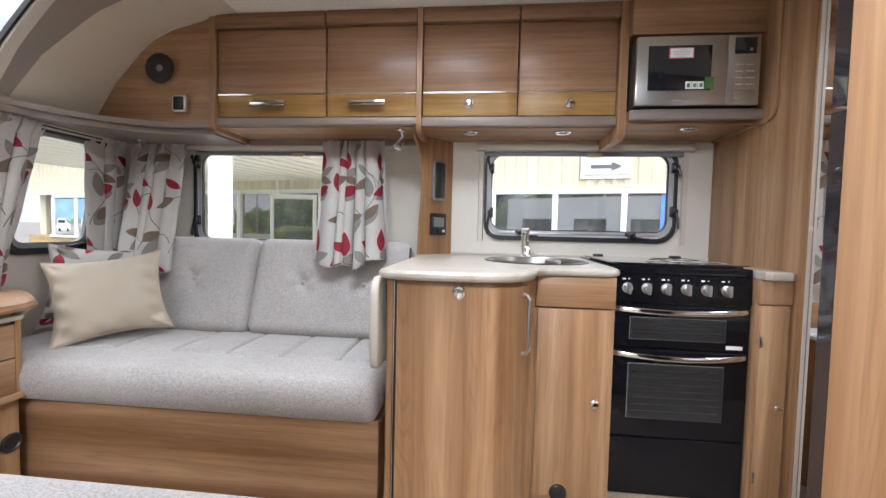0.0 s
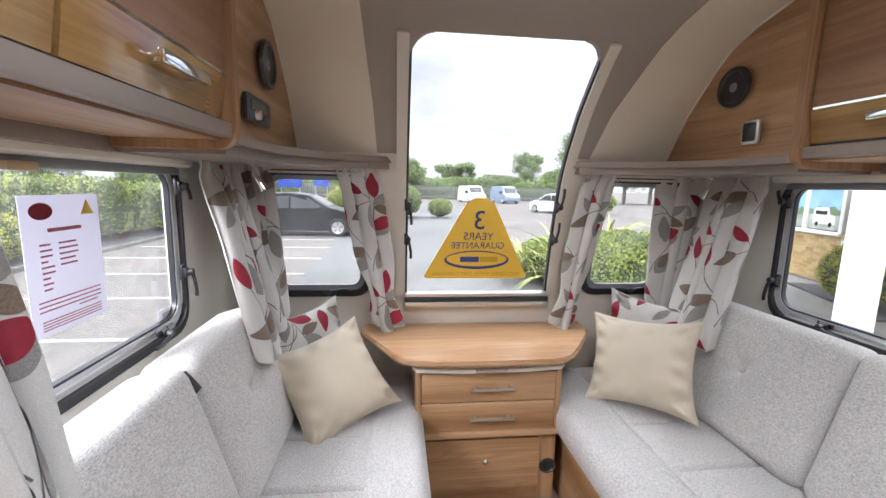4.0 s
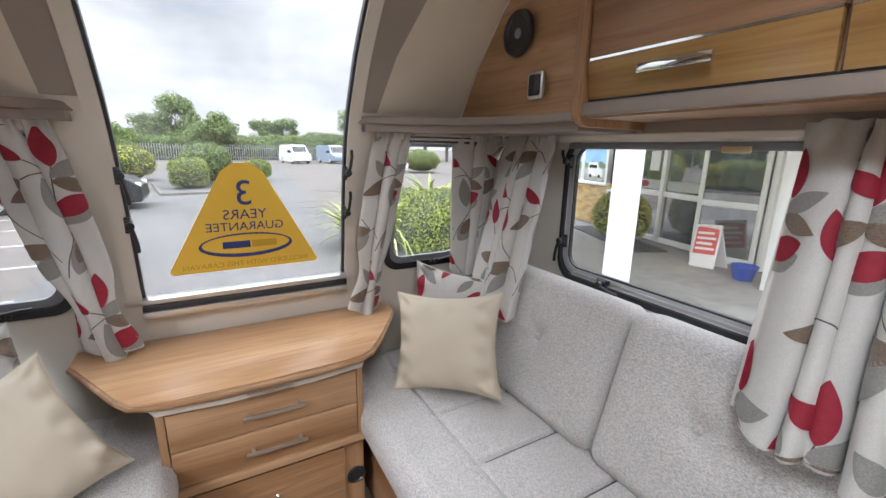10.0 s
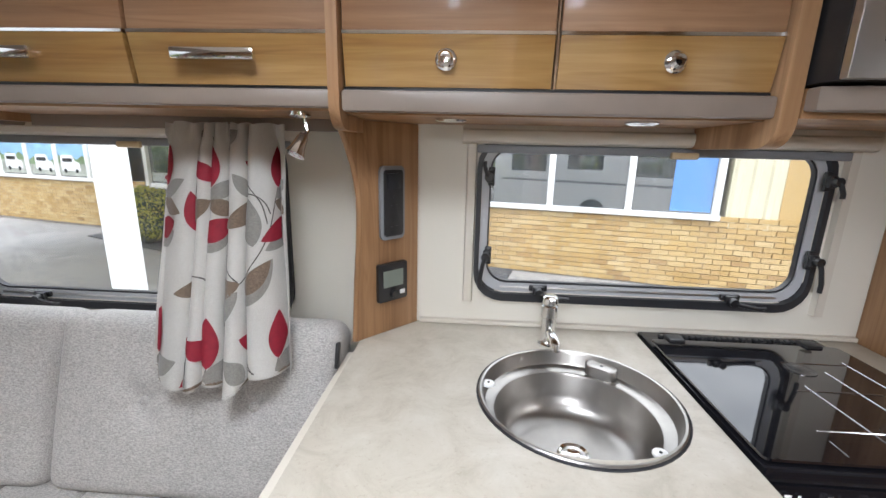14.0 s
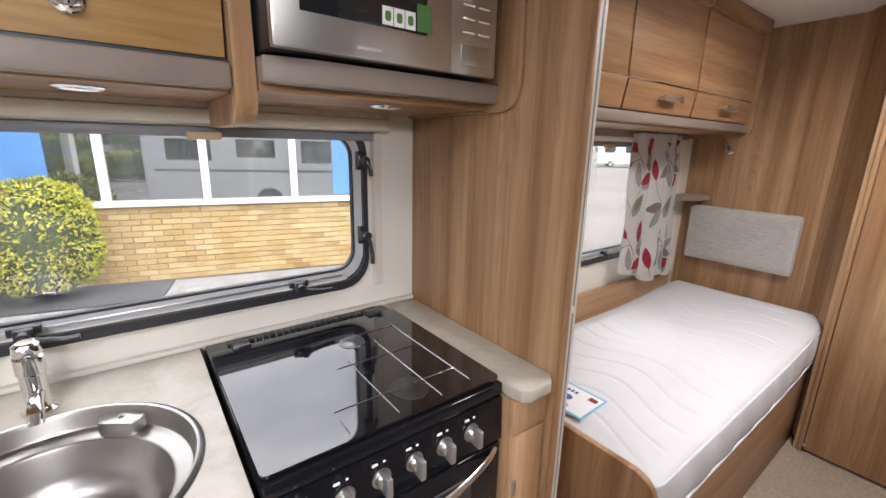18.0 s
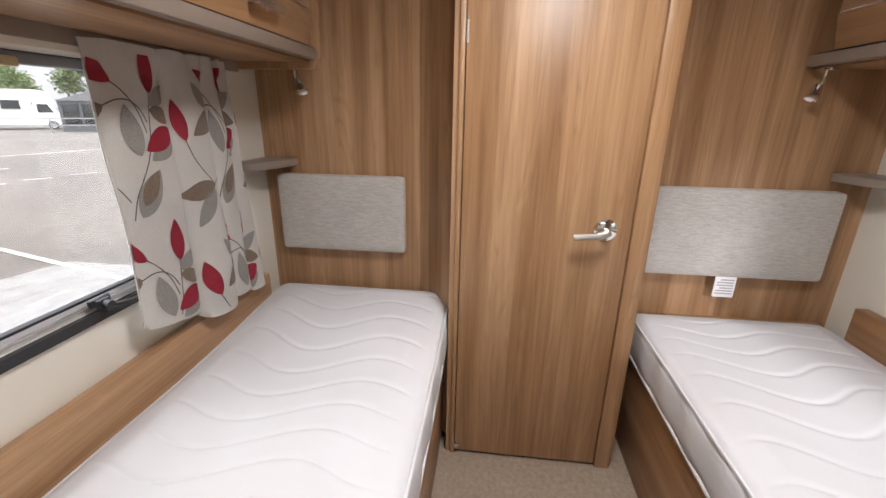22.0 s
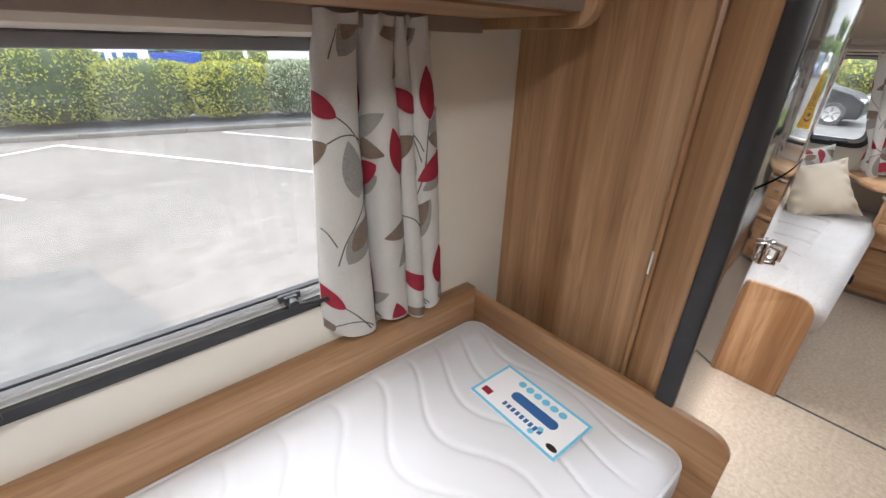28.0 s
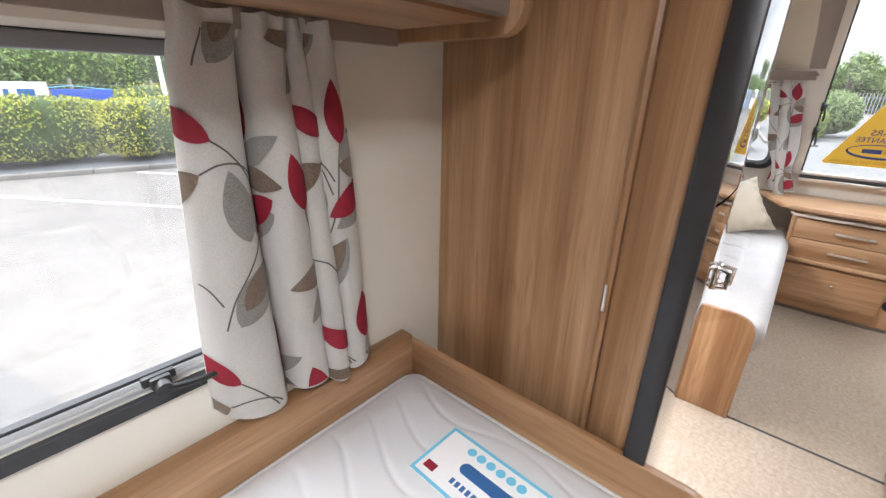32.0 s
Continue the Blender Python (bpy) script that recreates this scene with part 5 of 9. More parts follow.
part("push_lock", lathe(bmesh.new(), [(0.0, -0.022), (0.011, -0.021), (0.014, -0.014), (0.012, -0.010), (0.016, -0.008), (0.018, -0.003), (0.016, 0.0), (0.0, 0.0)], (0.405, 1.472, 0.383), "y", 24), CHROME, d2, "round chrome push lock")
b3 = thing("base_cupboard", (1.04, 1.85, 0), "slim ash-laminate cupboard beside the oven", "cupboard", "galley base units")
part("body", boxm(0.997, 1.096, 1.592, 2.165, 0.0, 0.8415), WOOD_Z, b3)
part("top_rail", boxm(0.999, 1.094, 1.576, 1.5915, 0.755, 0.840, 0.002), WOOD_Z, b3)
d3 = part("door", boxm(1.004, 1.086, 1.574, 1.5915, 0.03, 0.75, 0.002), WOOD_Z, b3, "slim ash-laminate door")
part("knob", lathe(bmesh.new(), [(0, -0.018), (0.008, -0.017), (0.009, -0.010), (0.006, -0.006), (0.010, 0.0), (0, 0)], (1.066, 1.574, 0.38), "y", 16), CHROME, d3)
for zz in (0.62, 0.12):
    part("hinge", boxm(1.003, 1.009, 1.566, 1.5735, zz - 0.02, zz + 0.02, 0.002), SATIN, d3)

vt = thing("floor_vent", (0.29, 1.46, 0.02), "round black warm-air outlet at the plinth", "vent")
part("grille", lathe(bmesh.new(), [(0, -0.010), (0.024, -0.010), (0.030, -0.006), (0.032, 0.0), (0, 0.0)], (0.288, 1.4715, 0.045), "y", 24), BLACK, vt)

# rounded cream end board between sofa and galley
eb = thing("galley_end_board", (-0.335, 1.6, 0.40), "cream rounded end board between sofa and galley", "panel")
out = arc(1.285, 0.79, 0.05, 180, 90, 5) + [(2.0, 0.84), (2.0, 0.55)] + arc(1.275, 0.59, 0.04, 270, 180, 4)
part("panel", prism(bmesh.new(), out, "x", -0.349, -0.322, 0.006), BEIGE, eb)

# angled post with socket and control panel
ps = thing("galley_post", (-0.25, 2.08, 0.87), "angled ash-laminate post with switches", "panel")
A, B = Vector((-0.325, 1.995, 0)), Vector((-0.178, 2.157, 0))
along_post = (B - A).normalized()
WAIST = [(0.008, 0.873), (0.013, 0.96), (0.018, 1.045), (0.025, 1.13), (0.029, 1.20), (0.029, 1.262), (0.024, 1.30), (0.014, 1.345), (0.0, 1.388), (-0.013, 1.42), (-0.026, 1.4505)]
post_m = Matrix((along_post, Vector((-along_post.y, along_post.x, 0)), Vector((0, 0, 1)))).transposed().to_4x4()
post_m.translation = A
part("panel", moved(prism(bmesh.new(), WAIST + [(0.2185, 1.4505), (0.2185, 0.873)], "y", 0.0, 0.016, 0.001), post_m), WOOD_Z, ps)
part("edge_bead", moved(tube(bmesh.new(), [(u - 0.002, 0.007, z) for u, z in WAIST], 0.0085, 10), post_m), WOOD_Z, ps, "rounded ash edge flowing into the locker divider")
part("side_panel", boxm(-0.316, -0.302, 2.034, 2.165, 0.873, 1.4505, 0.002), WOOD_Z, ps, "ash-laminate return panel")


def on_post(u, z, w, h, t, lift=0.0):
    """A plate on the angled face of the post; u from its left edge."""
    d = along_post
    n = Vector((d.y, -d.x, 0))
    m = Matrix((d, n, Vector((0, 0, 1)))).transposed().to_4x4()
    m.translation = A + d * u + n * (0.002 + lift) + Vector((0, 0, z))
    return m


so_ = thing("socket_panel", tuple(A + Vector((0.07, 0.05, 1.3))), "grey twin mains socket panel", "socket")
m = on_post(0.121, 1.242, 0, 0, 0) @ Matrix.Diagonal((0.76, 1, 0.83, 1))
part("frame", moved(prism(bmesh.new(), rrect(-0.052, 0.052, -0.118, 0.118, 0.015), "y", 0, 0.010, 0.002), m), GREYP, so_)
part("plate", moved(prism(bmesh.new(), rrect(-0.041, 0.041, -0.106, 0.106, 0.010), "y", 0.0102, 0.014, 0.001), m), BLACK, so_, "dark socket plate")
for cz in (-0.066, 0.004):
    for dx, dz, w_, h_ in ((0, 0.014, 0.004, 0.008), (-0.011, -0.010, 0.007, 0.0035), (0.011, -0.010, 0.007, 0.0035)):
        part("pin_hole", moved(boxm(dx - w_ / 2, dx + w_ / 2, 0.0141, 0.0155, cz + dz - h_ / 2, cz + dz + h_ / 2), m), RUBBER, so_)
part("rocker", moved(prism(bmesh.new(), rrect(-0.028, 0.028, 0.045, 0.095, 0.006), "y", 0.0142, 0.018, 0.001), m), RUBBER, so_)
cp = thing("control_panel", tuple(A + Vector((0.07, 0.05, 1.02))), "black control panel with a grey display", "control panel")
m = on_post(0.119, 1.023, 0, 0, 0) @ Matrix.Diagonal((0.94, 1, 0.86, 1))
part("frame", moved(prism(bmesh.new(), rrect(-0.052, 0.052, -0.063, 0.063, 0.005), "y", 0, 0.012, 0.002), m), BLACK, cp)
part("display", moved(boxm(-0.036, 0.036, 0.0122, 0.0135, -0.015, 0.040), m), plain("lcd_grey", (0.20, 0.23, 0.20), 0.2), cp, "grey display")
part("dial", moved(lathe(bmesh.new(), [(0.0, 0.0125), (0.014, 0.0125), (0.013, 0.022), (0.0, 0.023)], (0.0, 0, -0.040), "y", 18), m), BLACK, cp)
part("button", moved(boxm(0.024, 0.042, 0.0122, 0.015, -0.046, -0.032, 0.001), m), WHITEP, cp, "small white button")

# cooker
KNOBM = plain("satin_knob_grey", (0.42, 0.41, 0.40), 0.35, 0.8)
ck = thing("cooker", (0.735, 1.88, 0), "black slot-in cooker with glass hob, grill and oven", "cooker")
part("body", boxm(0.472, 0.994, 1.612, 2.15, 0.0, 0.845), ENAMEL, ck)
part("hob_deck", boxm(0.471, 0.995, 1.606, 2.155, 0.8455, 0.876, 0.006), ENAMEL, ck, "black enamel hob surround")
part("glass_lid", prism(bmesh.new(), rrect(0.474, 0.990, 1.615, 2.075, 0.012), "z", 0.884, 0.889), plain("smoked_black_glass", (0.006, 0.006, 0.008), 0.02, vary=0.05, coat=1.0), ck, "reflective black glass lid", smooth=False)
part("lid_spacer", boxm(0.50, 0.97, 1.63, 2.06, 0.8762, 0.8838), BLACK, ck)
for xx in (0.545, 0.92):
    part("lid_hinge", boxm(xx - 0.022, xx + 0.022, 2.06, 2.10, 0.8762, 0.896, 0.004), BLACK, ck, "black lid hinge")
bm = bmesh.new()
for i in range(24):
    box(bm, 0.52 + i * 0.0182, 0.531 + i * 0.0182, 2.112, 2.128, 0.8762, 0.882)
part("vent_slots", bm, RUBBER, ck, "row of vent slots")
PANSTEEL = plain("pan_support_steel", (0.30, 0.30, 0.31), 0.18, 1.0)
for a, b in (((0.735, 1.632), (0.735, 1.86)), ((0.838, 1.632), (0.838, 1.93)), ((0.925, 1.645), (0.925, 1.985)), ((0.63, 1.632), (0.63, 1.67)), ((0.63, 1.70), (0.93, 1.70)), ((0.70, 1.84), (0.93, 1.84)), ((0.76, 1.97), (0.93, 1.97))):
    part("pan_support_line", tube(bmesh.new(), [(*a, 0.8892), (*b, 0.8892)], 0.0015, 6), PANSTEEL, ck, "thin steel pan support line")
BURN = plain("dark_burner_metal", (0.16, 0.16, 0.165), 0.25, 0.9)
for q, r in (((0.795, 1.69), 0.042), ((0.785, 1.94), 0.034)):
    part("burner", lathe(bmesh.new(), [(r, 0.8892), (r, 0.8902), (r * 0.8, 0.8906), (r * 0.6, 0.8900), (r * 0.5, 0.8908), (0, 0.8908)], (*q, 0), "z", 24), BURN, ck, "round gas burner")
part("control_fascia", prism(bmesh.new(), [(1.606, 0.742), (1.611, 0.845), (1.60, 0.845), (1.588, 0.742)], "x", 0.474, 0.992, 0.002), ENAMEL, ck, "black control fascia")
for i in range(6):
    xx = 0.530 + i * 0.0735
    kb = part("knob", lathe(bmesh.new(), [(0.0, -0.030), (0.012, -0.029), (0.0145, -0.024), (0.0155, -0.006), (0.020, -0.004), (0.020, 0.0), (0, 0)], (xx, 1.592, 0.795), "y", 24), SATIN, ck, "satin control knob")
    part("knob_grip", boxm(xx - 0.006, xx + 0.006, 1.520, 1.5900, 0.775, 0.815, 0.003), KNOBM, kb, "upright grip bar")
for i in range(6):
    xx = 0.530 + i * 0.0735
    part("fascia_mark", boxm(xx - 0.020, xx - 0.008, 1.5885, 1.5905, 0.826, 0.831), WHITEP, ck, "small white control mark")
    part("fascia_mark", boxm(xx + 0.003, xx + 0.008, 1.5885, 1.5905, 0.827, 0.831), WHITEP, ck, "small white control mark")


OVENGL = glass("oven_glass", (0.62, 0.62, 0.62))


def oven_door(z0, z1, wz0, wz1, label, see=True):
    od = part("oven_door", boxm(0.478, 0.988, 1.588, 1.6118, z0, z1, 0.004), ENAMEL, ck, label)
    part("door_recess", boxm(0.543, 0.902, 1.5862, 1.5879, wz0 - 0.002, wz1 + 0.002), plain("grey_oven_lining", (0.20, 0.20, 0.202), 0.25), od, "grey oven lining behind glass")
    for k in range(7 if wz1 - wz0 > 0.1 else 2):
        zr = wz0 + (wz1 - wz0) * (k + 1) / (8 if wz1 - wz0 > 0.1 else 3)
        part("shelf_wire", tube(bmesh.new(), [(0.56, 1.5846, zr), (0.885, 1.5846, zr + 0.004)], 0.0012, 6), SATIN, od, "oven shelf wire behind glass")
    part("door_glass", boxm(0.545, 0.90, 1.5800, 1.5825, wz0, wz1), OVENGL, od, "dark reflecting glass panel")
    bm = bmesh.new()
    pts = [(0.484 + 0.490 * k / 18, 1.596 - 0.108 * math.sin(3.14159 * k / 18) ** 0.75, z1 - 0.018 - 0.004 * math.sin(3.14159 * k / 18)) for k in range(19)]
    tube(bm, pts, 0.0105, 12)
    part("door_handle", bm, CHROME, od, "bowed chrome handle")
    return od


oven_door(0.572, 0.735, 0.605, 0.685, "black grill door with a chrome handle")
od = oven_door(0.232, 0.566, 0.305, 0.51, "black oven door with a chrome handle")
part("door_sticker", boxm(0.905, 0.965, 1.5868, 1.5879, 0.578, 0.592), PAPER, od, "small white rating sticker")
part("storage_drawer", boxm(0.478, 0.988, 1.592, 1.6118, 0.012, 0.226, 0.004), ENAMEL, ck, "black lower flap")

# microwave and its shelf
ms_ = thing("microwave_shelf", (0.85, 2.0, 1.46), "taupe-fronted shelf under the microwave", "shelf")
part("fascia", prism(bmesh.new(), [(0.579, 1.80), (0.66, 1.785), (1.098, 1.785), (1.098, 1.81), (0.579, 1.83)], "z", 1.466, 1.508, 0.005), TAUPE, ms_, "taupe fascia strip")
part("underside", boxm(0.579, 1.098, 1.832, YF - 0.002, 1.455, 1.508), WOOD_X, ms_)
part("back_panel", boxm(0.579, 1.098, 2.15, YF - 0.002, 1.5085, 1.968), WOOD_X, ms_)
part("top_panel", boxm(0.579, 1.098, 1.80, 2.1495, 1.812, 1.968), WOOD_X, ms_)
mw = thing("microwave", (0.85, 1.9, 1.53), "stainless-steel microwave oven with a dark window", "microwave")
part("body", boxm(0.607, 1.085, 1.79, 2.12, 1.5375, 1.838, 0.004), BLACK, mw)
part("door", boxm(0.607, 0.960, 1.770, 1.7895, 1.5375, 1.838, 0.004), STEEL, mw, "brushed steel door")
part("window", boxm(0.652, 0.898, 1.7675, 1.7698, 1.60, 1.795, 0.001), DARKGL, mw, "dark door window")
part("panel", boxm(0.9605, 1.085, 1.772, 1.7895, 1.5375, 1.838, 0.004), STEEL, mw, "brushed steel key panel")
part("display", boxm(0.985, 1.068, 1.7695, 1.7718, 1.755, 1.825, 0.001), DARKGL, mw, "black display")
part("dial", lathe(bmesh.new(), [(0, -0.005), (0.007, -0.004), (0.008, 0), (0, 0)], (1.045, 1.7693, 1.772), "y", 16), CHROME, mw)
for i in range(4):
    for j in range(2):
        part("key", boxm(0.990 + j * 0.042, 1.020 + j * 0.042, 1.7706, 1.7718, 1.707 - i * 0.028, 1.7115 - i * 0.028, 0.0005), WHITEP, mw, "thin white key mark")
part("door_button", boxm(0.985, 1.068, 1.7685, 1.7718, 1.555, 1.60, 0.003), STEEL, mw)
part("sticker_border", boxm(0.732, 0.828, 1.7667, 1.7674, 1.738, 1.785), plain("pink_red_border", (0.62, 0.12, 0.13), 0.5), mw, "red border of the warning sticker")
part("warning_sticker", boxm(0.736, 0.824, 1.7660, 1.7666, 1.742, 1.781), PAPER, mw, "white sticker with small lettering")
bm = bmesh.new()
for i, w_ in enumerate((0.036, 0.064, 0.070, 0.058, 0.034)):
    box(bm, 0.78 - w_ / 2, 0.78 + w_ / 2, 1.7655, 1.7659, 1.7735 - i * 0.0068, 1.7755 - i * 0.0068)
part("sticker_print", bm, GREYINK, mw, "small unreadable lines")
for i, cm in enumerate((PAPER, PAPER, PAPER, GREENP)):
    part("energy_sticker", boxm(0.80 + i * 0.024 + (0.002 if i == 3 else 0), 0.822 + i * 0.024 + (0.014 if i == 3 else 0), 1.7662, 1.7673, 1.605, 1.638 + (0.018 if i == 3 else 0)), cm, mw, "small product sticker")
bm = bmesh.new()
for i, cm in enumerate((0, 1, 2)):
    prism(bm, rrect(0.805 + i * 0.024, 0.817 + i * 0.024, 1.612, 1.630, 0.004, 2), "y", 1.7655, 1.7661)
part("sticker_print", bm, GREENP, mw, "small green marks")
part("maker_badge", boxm(0.75, 0.80, 1.7685, 1.7699, 1.553, 1.559), GREYINK, mw, "plain grey badge bar")

fit_in = Matrix.Translation((0.585, 1.757, 1.514)) @ Matrix.Diagonal((0.973, 0.98, 0.90, 1)) @ Matrix.Translation((-0.607, -1.77, -1.5375))
for ch in mw.children:
    ch.data.transform(fit_in)

# partition between galley and bedroom
pt = thing("galley_partition", (1.117, 1.86, 0), "full-height ash-laminate partition between galley and bed", "partition")
part("panel", boxm(1.100, 1.121, 1.5625, YF - 0.002, 0.0, 1.968, 0.002), WOOD_Z, pt)
part("edge_strip", boxm(1.099, 1.1115, 1.550, 1.562, 0.0, 1.968, 0.004), WOOD_Z, pt, "ash edge strip")
ch_ = part("door_channel", box(boxm(1.112, 1.142, 1.5585, 1.5622, 0.0, 1.968), 1.1215, 1.142, 1.5622, 1.60, 0.0, 1.968), BEIGE, pt, "cream door channel on the bedroom side")
part("channel_groove", boxm(1.129, 1.1325, 1.5575, 1.5584, 0.0, 1.968), GREYP, ch_, "grey groove")
part("channel_clip", boxm(1.1125, 1.1285, 1.5535, 1.5584, 1.02, 1.036, 0.002), CREAM, ch_, "small cream clip")
out = [(YF - 0.002, 1.448), (1.775, 1.448)] + [(1.775 - 0.055 * math.sin(radians(a)), 1.503 - 0.055 * math.cos(radians(a))) for a in range(15, 91, 15)] + [(1.72, 1.968), (YF - 0.002, 1.968)]
part("shelf_moulding", prism(bmesh.new(), out, "x", 1.0865, 1.0978, 0.003), WOOD_Z, pt, "rounded ash-laminate shelf end")


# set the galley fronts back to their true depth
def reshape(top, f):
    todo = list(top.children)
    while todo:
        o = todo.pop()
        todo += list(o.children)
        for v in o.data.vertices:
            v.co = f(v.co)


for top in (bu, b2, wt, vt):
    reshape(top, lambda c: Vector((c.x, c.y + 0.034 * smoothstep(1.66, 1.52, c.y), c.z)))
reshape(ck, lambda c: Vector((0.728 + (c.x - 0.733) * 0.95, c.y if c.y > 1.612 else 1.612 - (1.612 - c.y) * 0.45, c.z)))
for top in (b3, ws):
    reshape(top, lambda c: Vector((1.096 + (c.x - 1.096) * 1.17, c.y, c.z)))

# ---- fridge cupboard by the door ----
fc = thing("fridge_housing", (0.70, 0.27, 0), "tall ash-laminate housing round the fridge, by the door", "cupboard")
part("door_side_panel", boxm(0.447, 0.467, YN + 0.014, 0.576, 0.0, 1.968, 0.002), WOOD_Z, fc)
part("bed_side_panel", prism(bmesh.new(), [(0.784, YN + 0.002), (0.802, YN + 0.002), (0.868, 0.458), (0.848, 0.462)], "z", 0.0, 1.968), WOOD_Z, fc, "ash-laminate panel at the foot of the bed")
part("stile_bead", prism(bmesh.new(), [(0.846, 0.4625), (0.868, 0.4595), (0.880, 0.461), (0.884, 0.468), (0.880, 0.476), (0.846, 0.478)], "z", 0.0, 1.966, 0.001), WOOD_Z, fc, "rounded upright bead")
part("stile", prism(bmesh.new(), [(0.846, 0.479), (0.872, 0.4785), (0.930, 0.567), (0.930, 0.577), (0.846, 0.577)], "z", 0.0, 1.968, 0.003), WOOD_Z, fc)
part("hinge_plate", boxm(0.879, 0.887, 0.465, 0.471, 0.92, 0.98, 0.001), SATIN, fc, "small metal hinge plate")
part("top_board", boxm(0.4675, 0.7835, YN + 0.002, 0.574, 1.80, 1.968), WOOD_X, fc)
part("back_board", boxm(0.4675, 0.7835, YN + 0.002, YN + 0.02, 0.0, 1.799), WOOD_X, fc)
fr = thing("fridge", (0.69, 0.40, 0), "tall black glossy fridge with a chrome latch", "fridge")
part("body", boxm(0.47, 0.783, 0.0, 0.576, 0.02, 1.795), BLACK, fr)
FG = plain("fridge_gloss_black", (0.012, 0.012, 0.014), 0.035, vary=0.1, coat=1.0)


def bowed(z0, z1, name):
    out = [(0.449, 0.578), (0.449, 0.600)] + [(0.449 + 0.488 * i / 12, 0.601 + 0.014 * math.sin(3.14159 * i / 12)) for i in range(13)] + [(0.940, 0.600), (0.940, 0.578)]
    return part(name, prism(bmesh.new(), out, "z", z0, z1, 0.002), FG, fr, "bowed gloss-black door")


bowed(0.06, 1.16, "fridge_door")
bowed(1.166, 1.79, "freezer_door")
part("door_edge", boxm(0.9402, 0.956, 0.580, 0.622, 0.06, 1.79, 0.004), BLACK, fr, "matt black door edge")
bm = bmesh.new()
tube(bm, [(0.505, 0.607, 0.90), (0.505, 0.642, 0.905), (0.505, 0.645, 0.945), (0.505, 0.607, 0.95)], 0.006, 8)
tube(bm, [(0.54, 0.607, 0.90), (0.54, 0.638, 0.905), (0.54, 0.638, 0.945), (0.54, 0.607, 0.95)], 0.006, 8)
box(bm, 0.495, 0.55, 0.606, 0.620, 0.895, 0.955, 0.004)
part("latch", bm, CHROME, fr, "chrome latch handle")
part("plinth", boxm(0.47, 0.93, 0.577, 0.60, 0.0, 0.055), BLACK, fr)

# ---- bedroom ----
def bed(name, x0, x1, y0, y1, front_y, s, label, lift=0.0):
    """A single bed: boxed base and a quilted mattress."""
    b = thing("single_bed", ((x0 + x1) / 2, (y0 + y1) / 2, 0), "ash-laminate fixed bed frame " + label, "bed", "twin beds")
    part("front_board", span(bmesh.new(), x0, x1 - 0.0, front_y, front_y - s * 0.018, 0.0, 0.41, 0.002), WOOD_X, b)
    part("slat_deck", span(bmesh.new(), x0, x1, front_y - s * 0.0185, y0 if s > 0 else y1, 0.36, 0.395), WOOD_X, b)
    mt = thing("mattress", ((x0 + x1) / 2, (y0 + y1) / 2, 0.395), "white quilted single mattress with piped edges, unmade", "mattress", "twin mattresses")
    L, W, H = x1 - x0, y1 - y0, 0.178

    def bend(p):
        x, y, z = p
        if z > 0:
            ex, ey = L / 2 - abs(x), W / 2 - abs(y)
            inner = smoothstep(0.02, 0.09, min(ex, ey))
            wave = 0.0
            ph = (x + 0.034 * math.sin(y * 15.0 + 1.1 * math.sin(x * 4)) + 0.03 * math.sin(y * 6.0 + x * 2.3) + 0.022 * math.sin(x * 7.0 + 2 * y)) / 0.108
            g = abs((ph % 1.0) - 0.5) * 2
            wave = -0.0044 * math.exp(-((1 - g) / 0.13) ** 2)
            z += inner * (0.012 + 0.004 * math.sin(x * 3 + y * 4) + wave)
        R = 0.012
        qx, qy = abs(x) - (L / 2 - R), abs(y) - (W / 2 - R)
        if qx > 0 and qy > 0:
            k = max(qx, qy) / math.hypot(qx, qy)
            x, y = math.copysign(L / 2 - R + qx * k, x), math.copysign(W / 2 - R + qy * k, y)
        sx, sy = L / 2 - abs(x), W / 2 - abs(y)
        if min(sx, sy) < 0.02:
            k = 0.008 * (1 - (2 * z / H) ** 2)
            w2 = 0.004 * math.sin(34 * (x + y)) * (1 - (2 * z / H) ** 2)
            if sx < sy:
                x += math.copysign(k + w2, x)
            else:
                y += math.copysign(k + w2, y)
        return Vector((x, y, z + lift * smoothstep(L * 0.12, L * 0.5, x)))
    bm = softbox((L, W, H), 0.034, (400, 100, 8), bend)
    part("cover", moved(bm, Matrix.Translation(((x0 + x1) / 2, (y0 + y1) / 2, 0.395 + H / 2))), QUILT, mt, "white quilted cover")
    for z in (0.412, 0.556):
        o = rrect(x0 - 0.001, x1 + 0.001, y0 - 0.001, y1 + 0.001, 0.045, 8)
        dense = [(p[0] + (q[0] - p[0]) * k / 8, p[1] + (q[1] - p[1]) * k / 8) for p, q in zip(o, o[1:] + o[:1]) for k in range(8)]
        part("piping", tube(bmesh.new(), [(*p, z + lift * smoothstep(L * 0.12, L * 0.5, p[0] - (x0 + x1) / 2)) for p in dense] + [(*dense[0], z + lift * smoothstep(L * 0.12, L * 0.5, dense[0][0] - (x0 + x1) / 2))], 0.005, 6), QUILT, mt, "raised white piping")
    return b, mt


bed("bed", 1.318, 3.0, 1.402, 2.122, 1.415, -1, "with drop sides, on the far side", 0.035)
bed("bed", 0.965, 2.995, -0.010, 0.684, 0.678, 1, "on the door side")
part_end = thing("bed_end_board", (1.306, 1.78, 0), "ash-laminate bed end board with a rounded corner", "panel")
out = [(2.165, 0.0), (1.390, 0.0), (1.390, 0.535)] + arc(1.450, 0.535, 0.06, 180, 90, 6) + [(2.165, 0.595)]
part("panel", prism(bmesh.new(), out, "x", 1.297, 1.3165, 0.004), WOOD_Z, part_end)
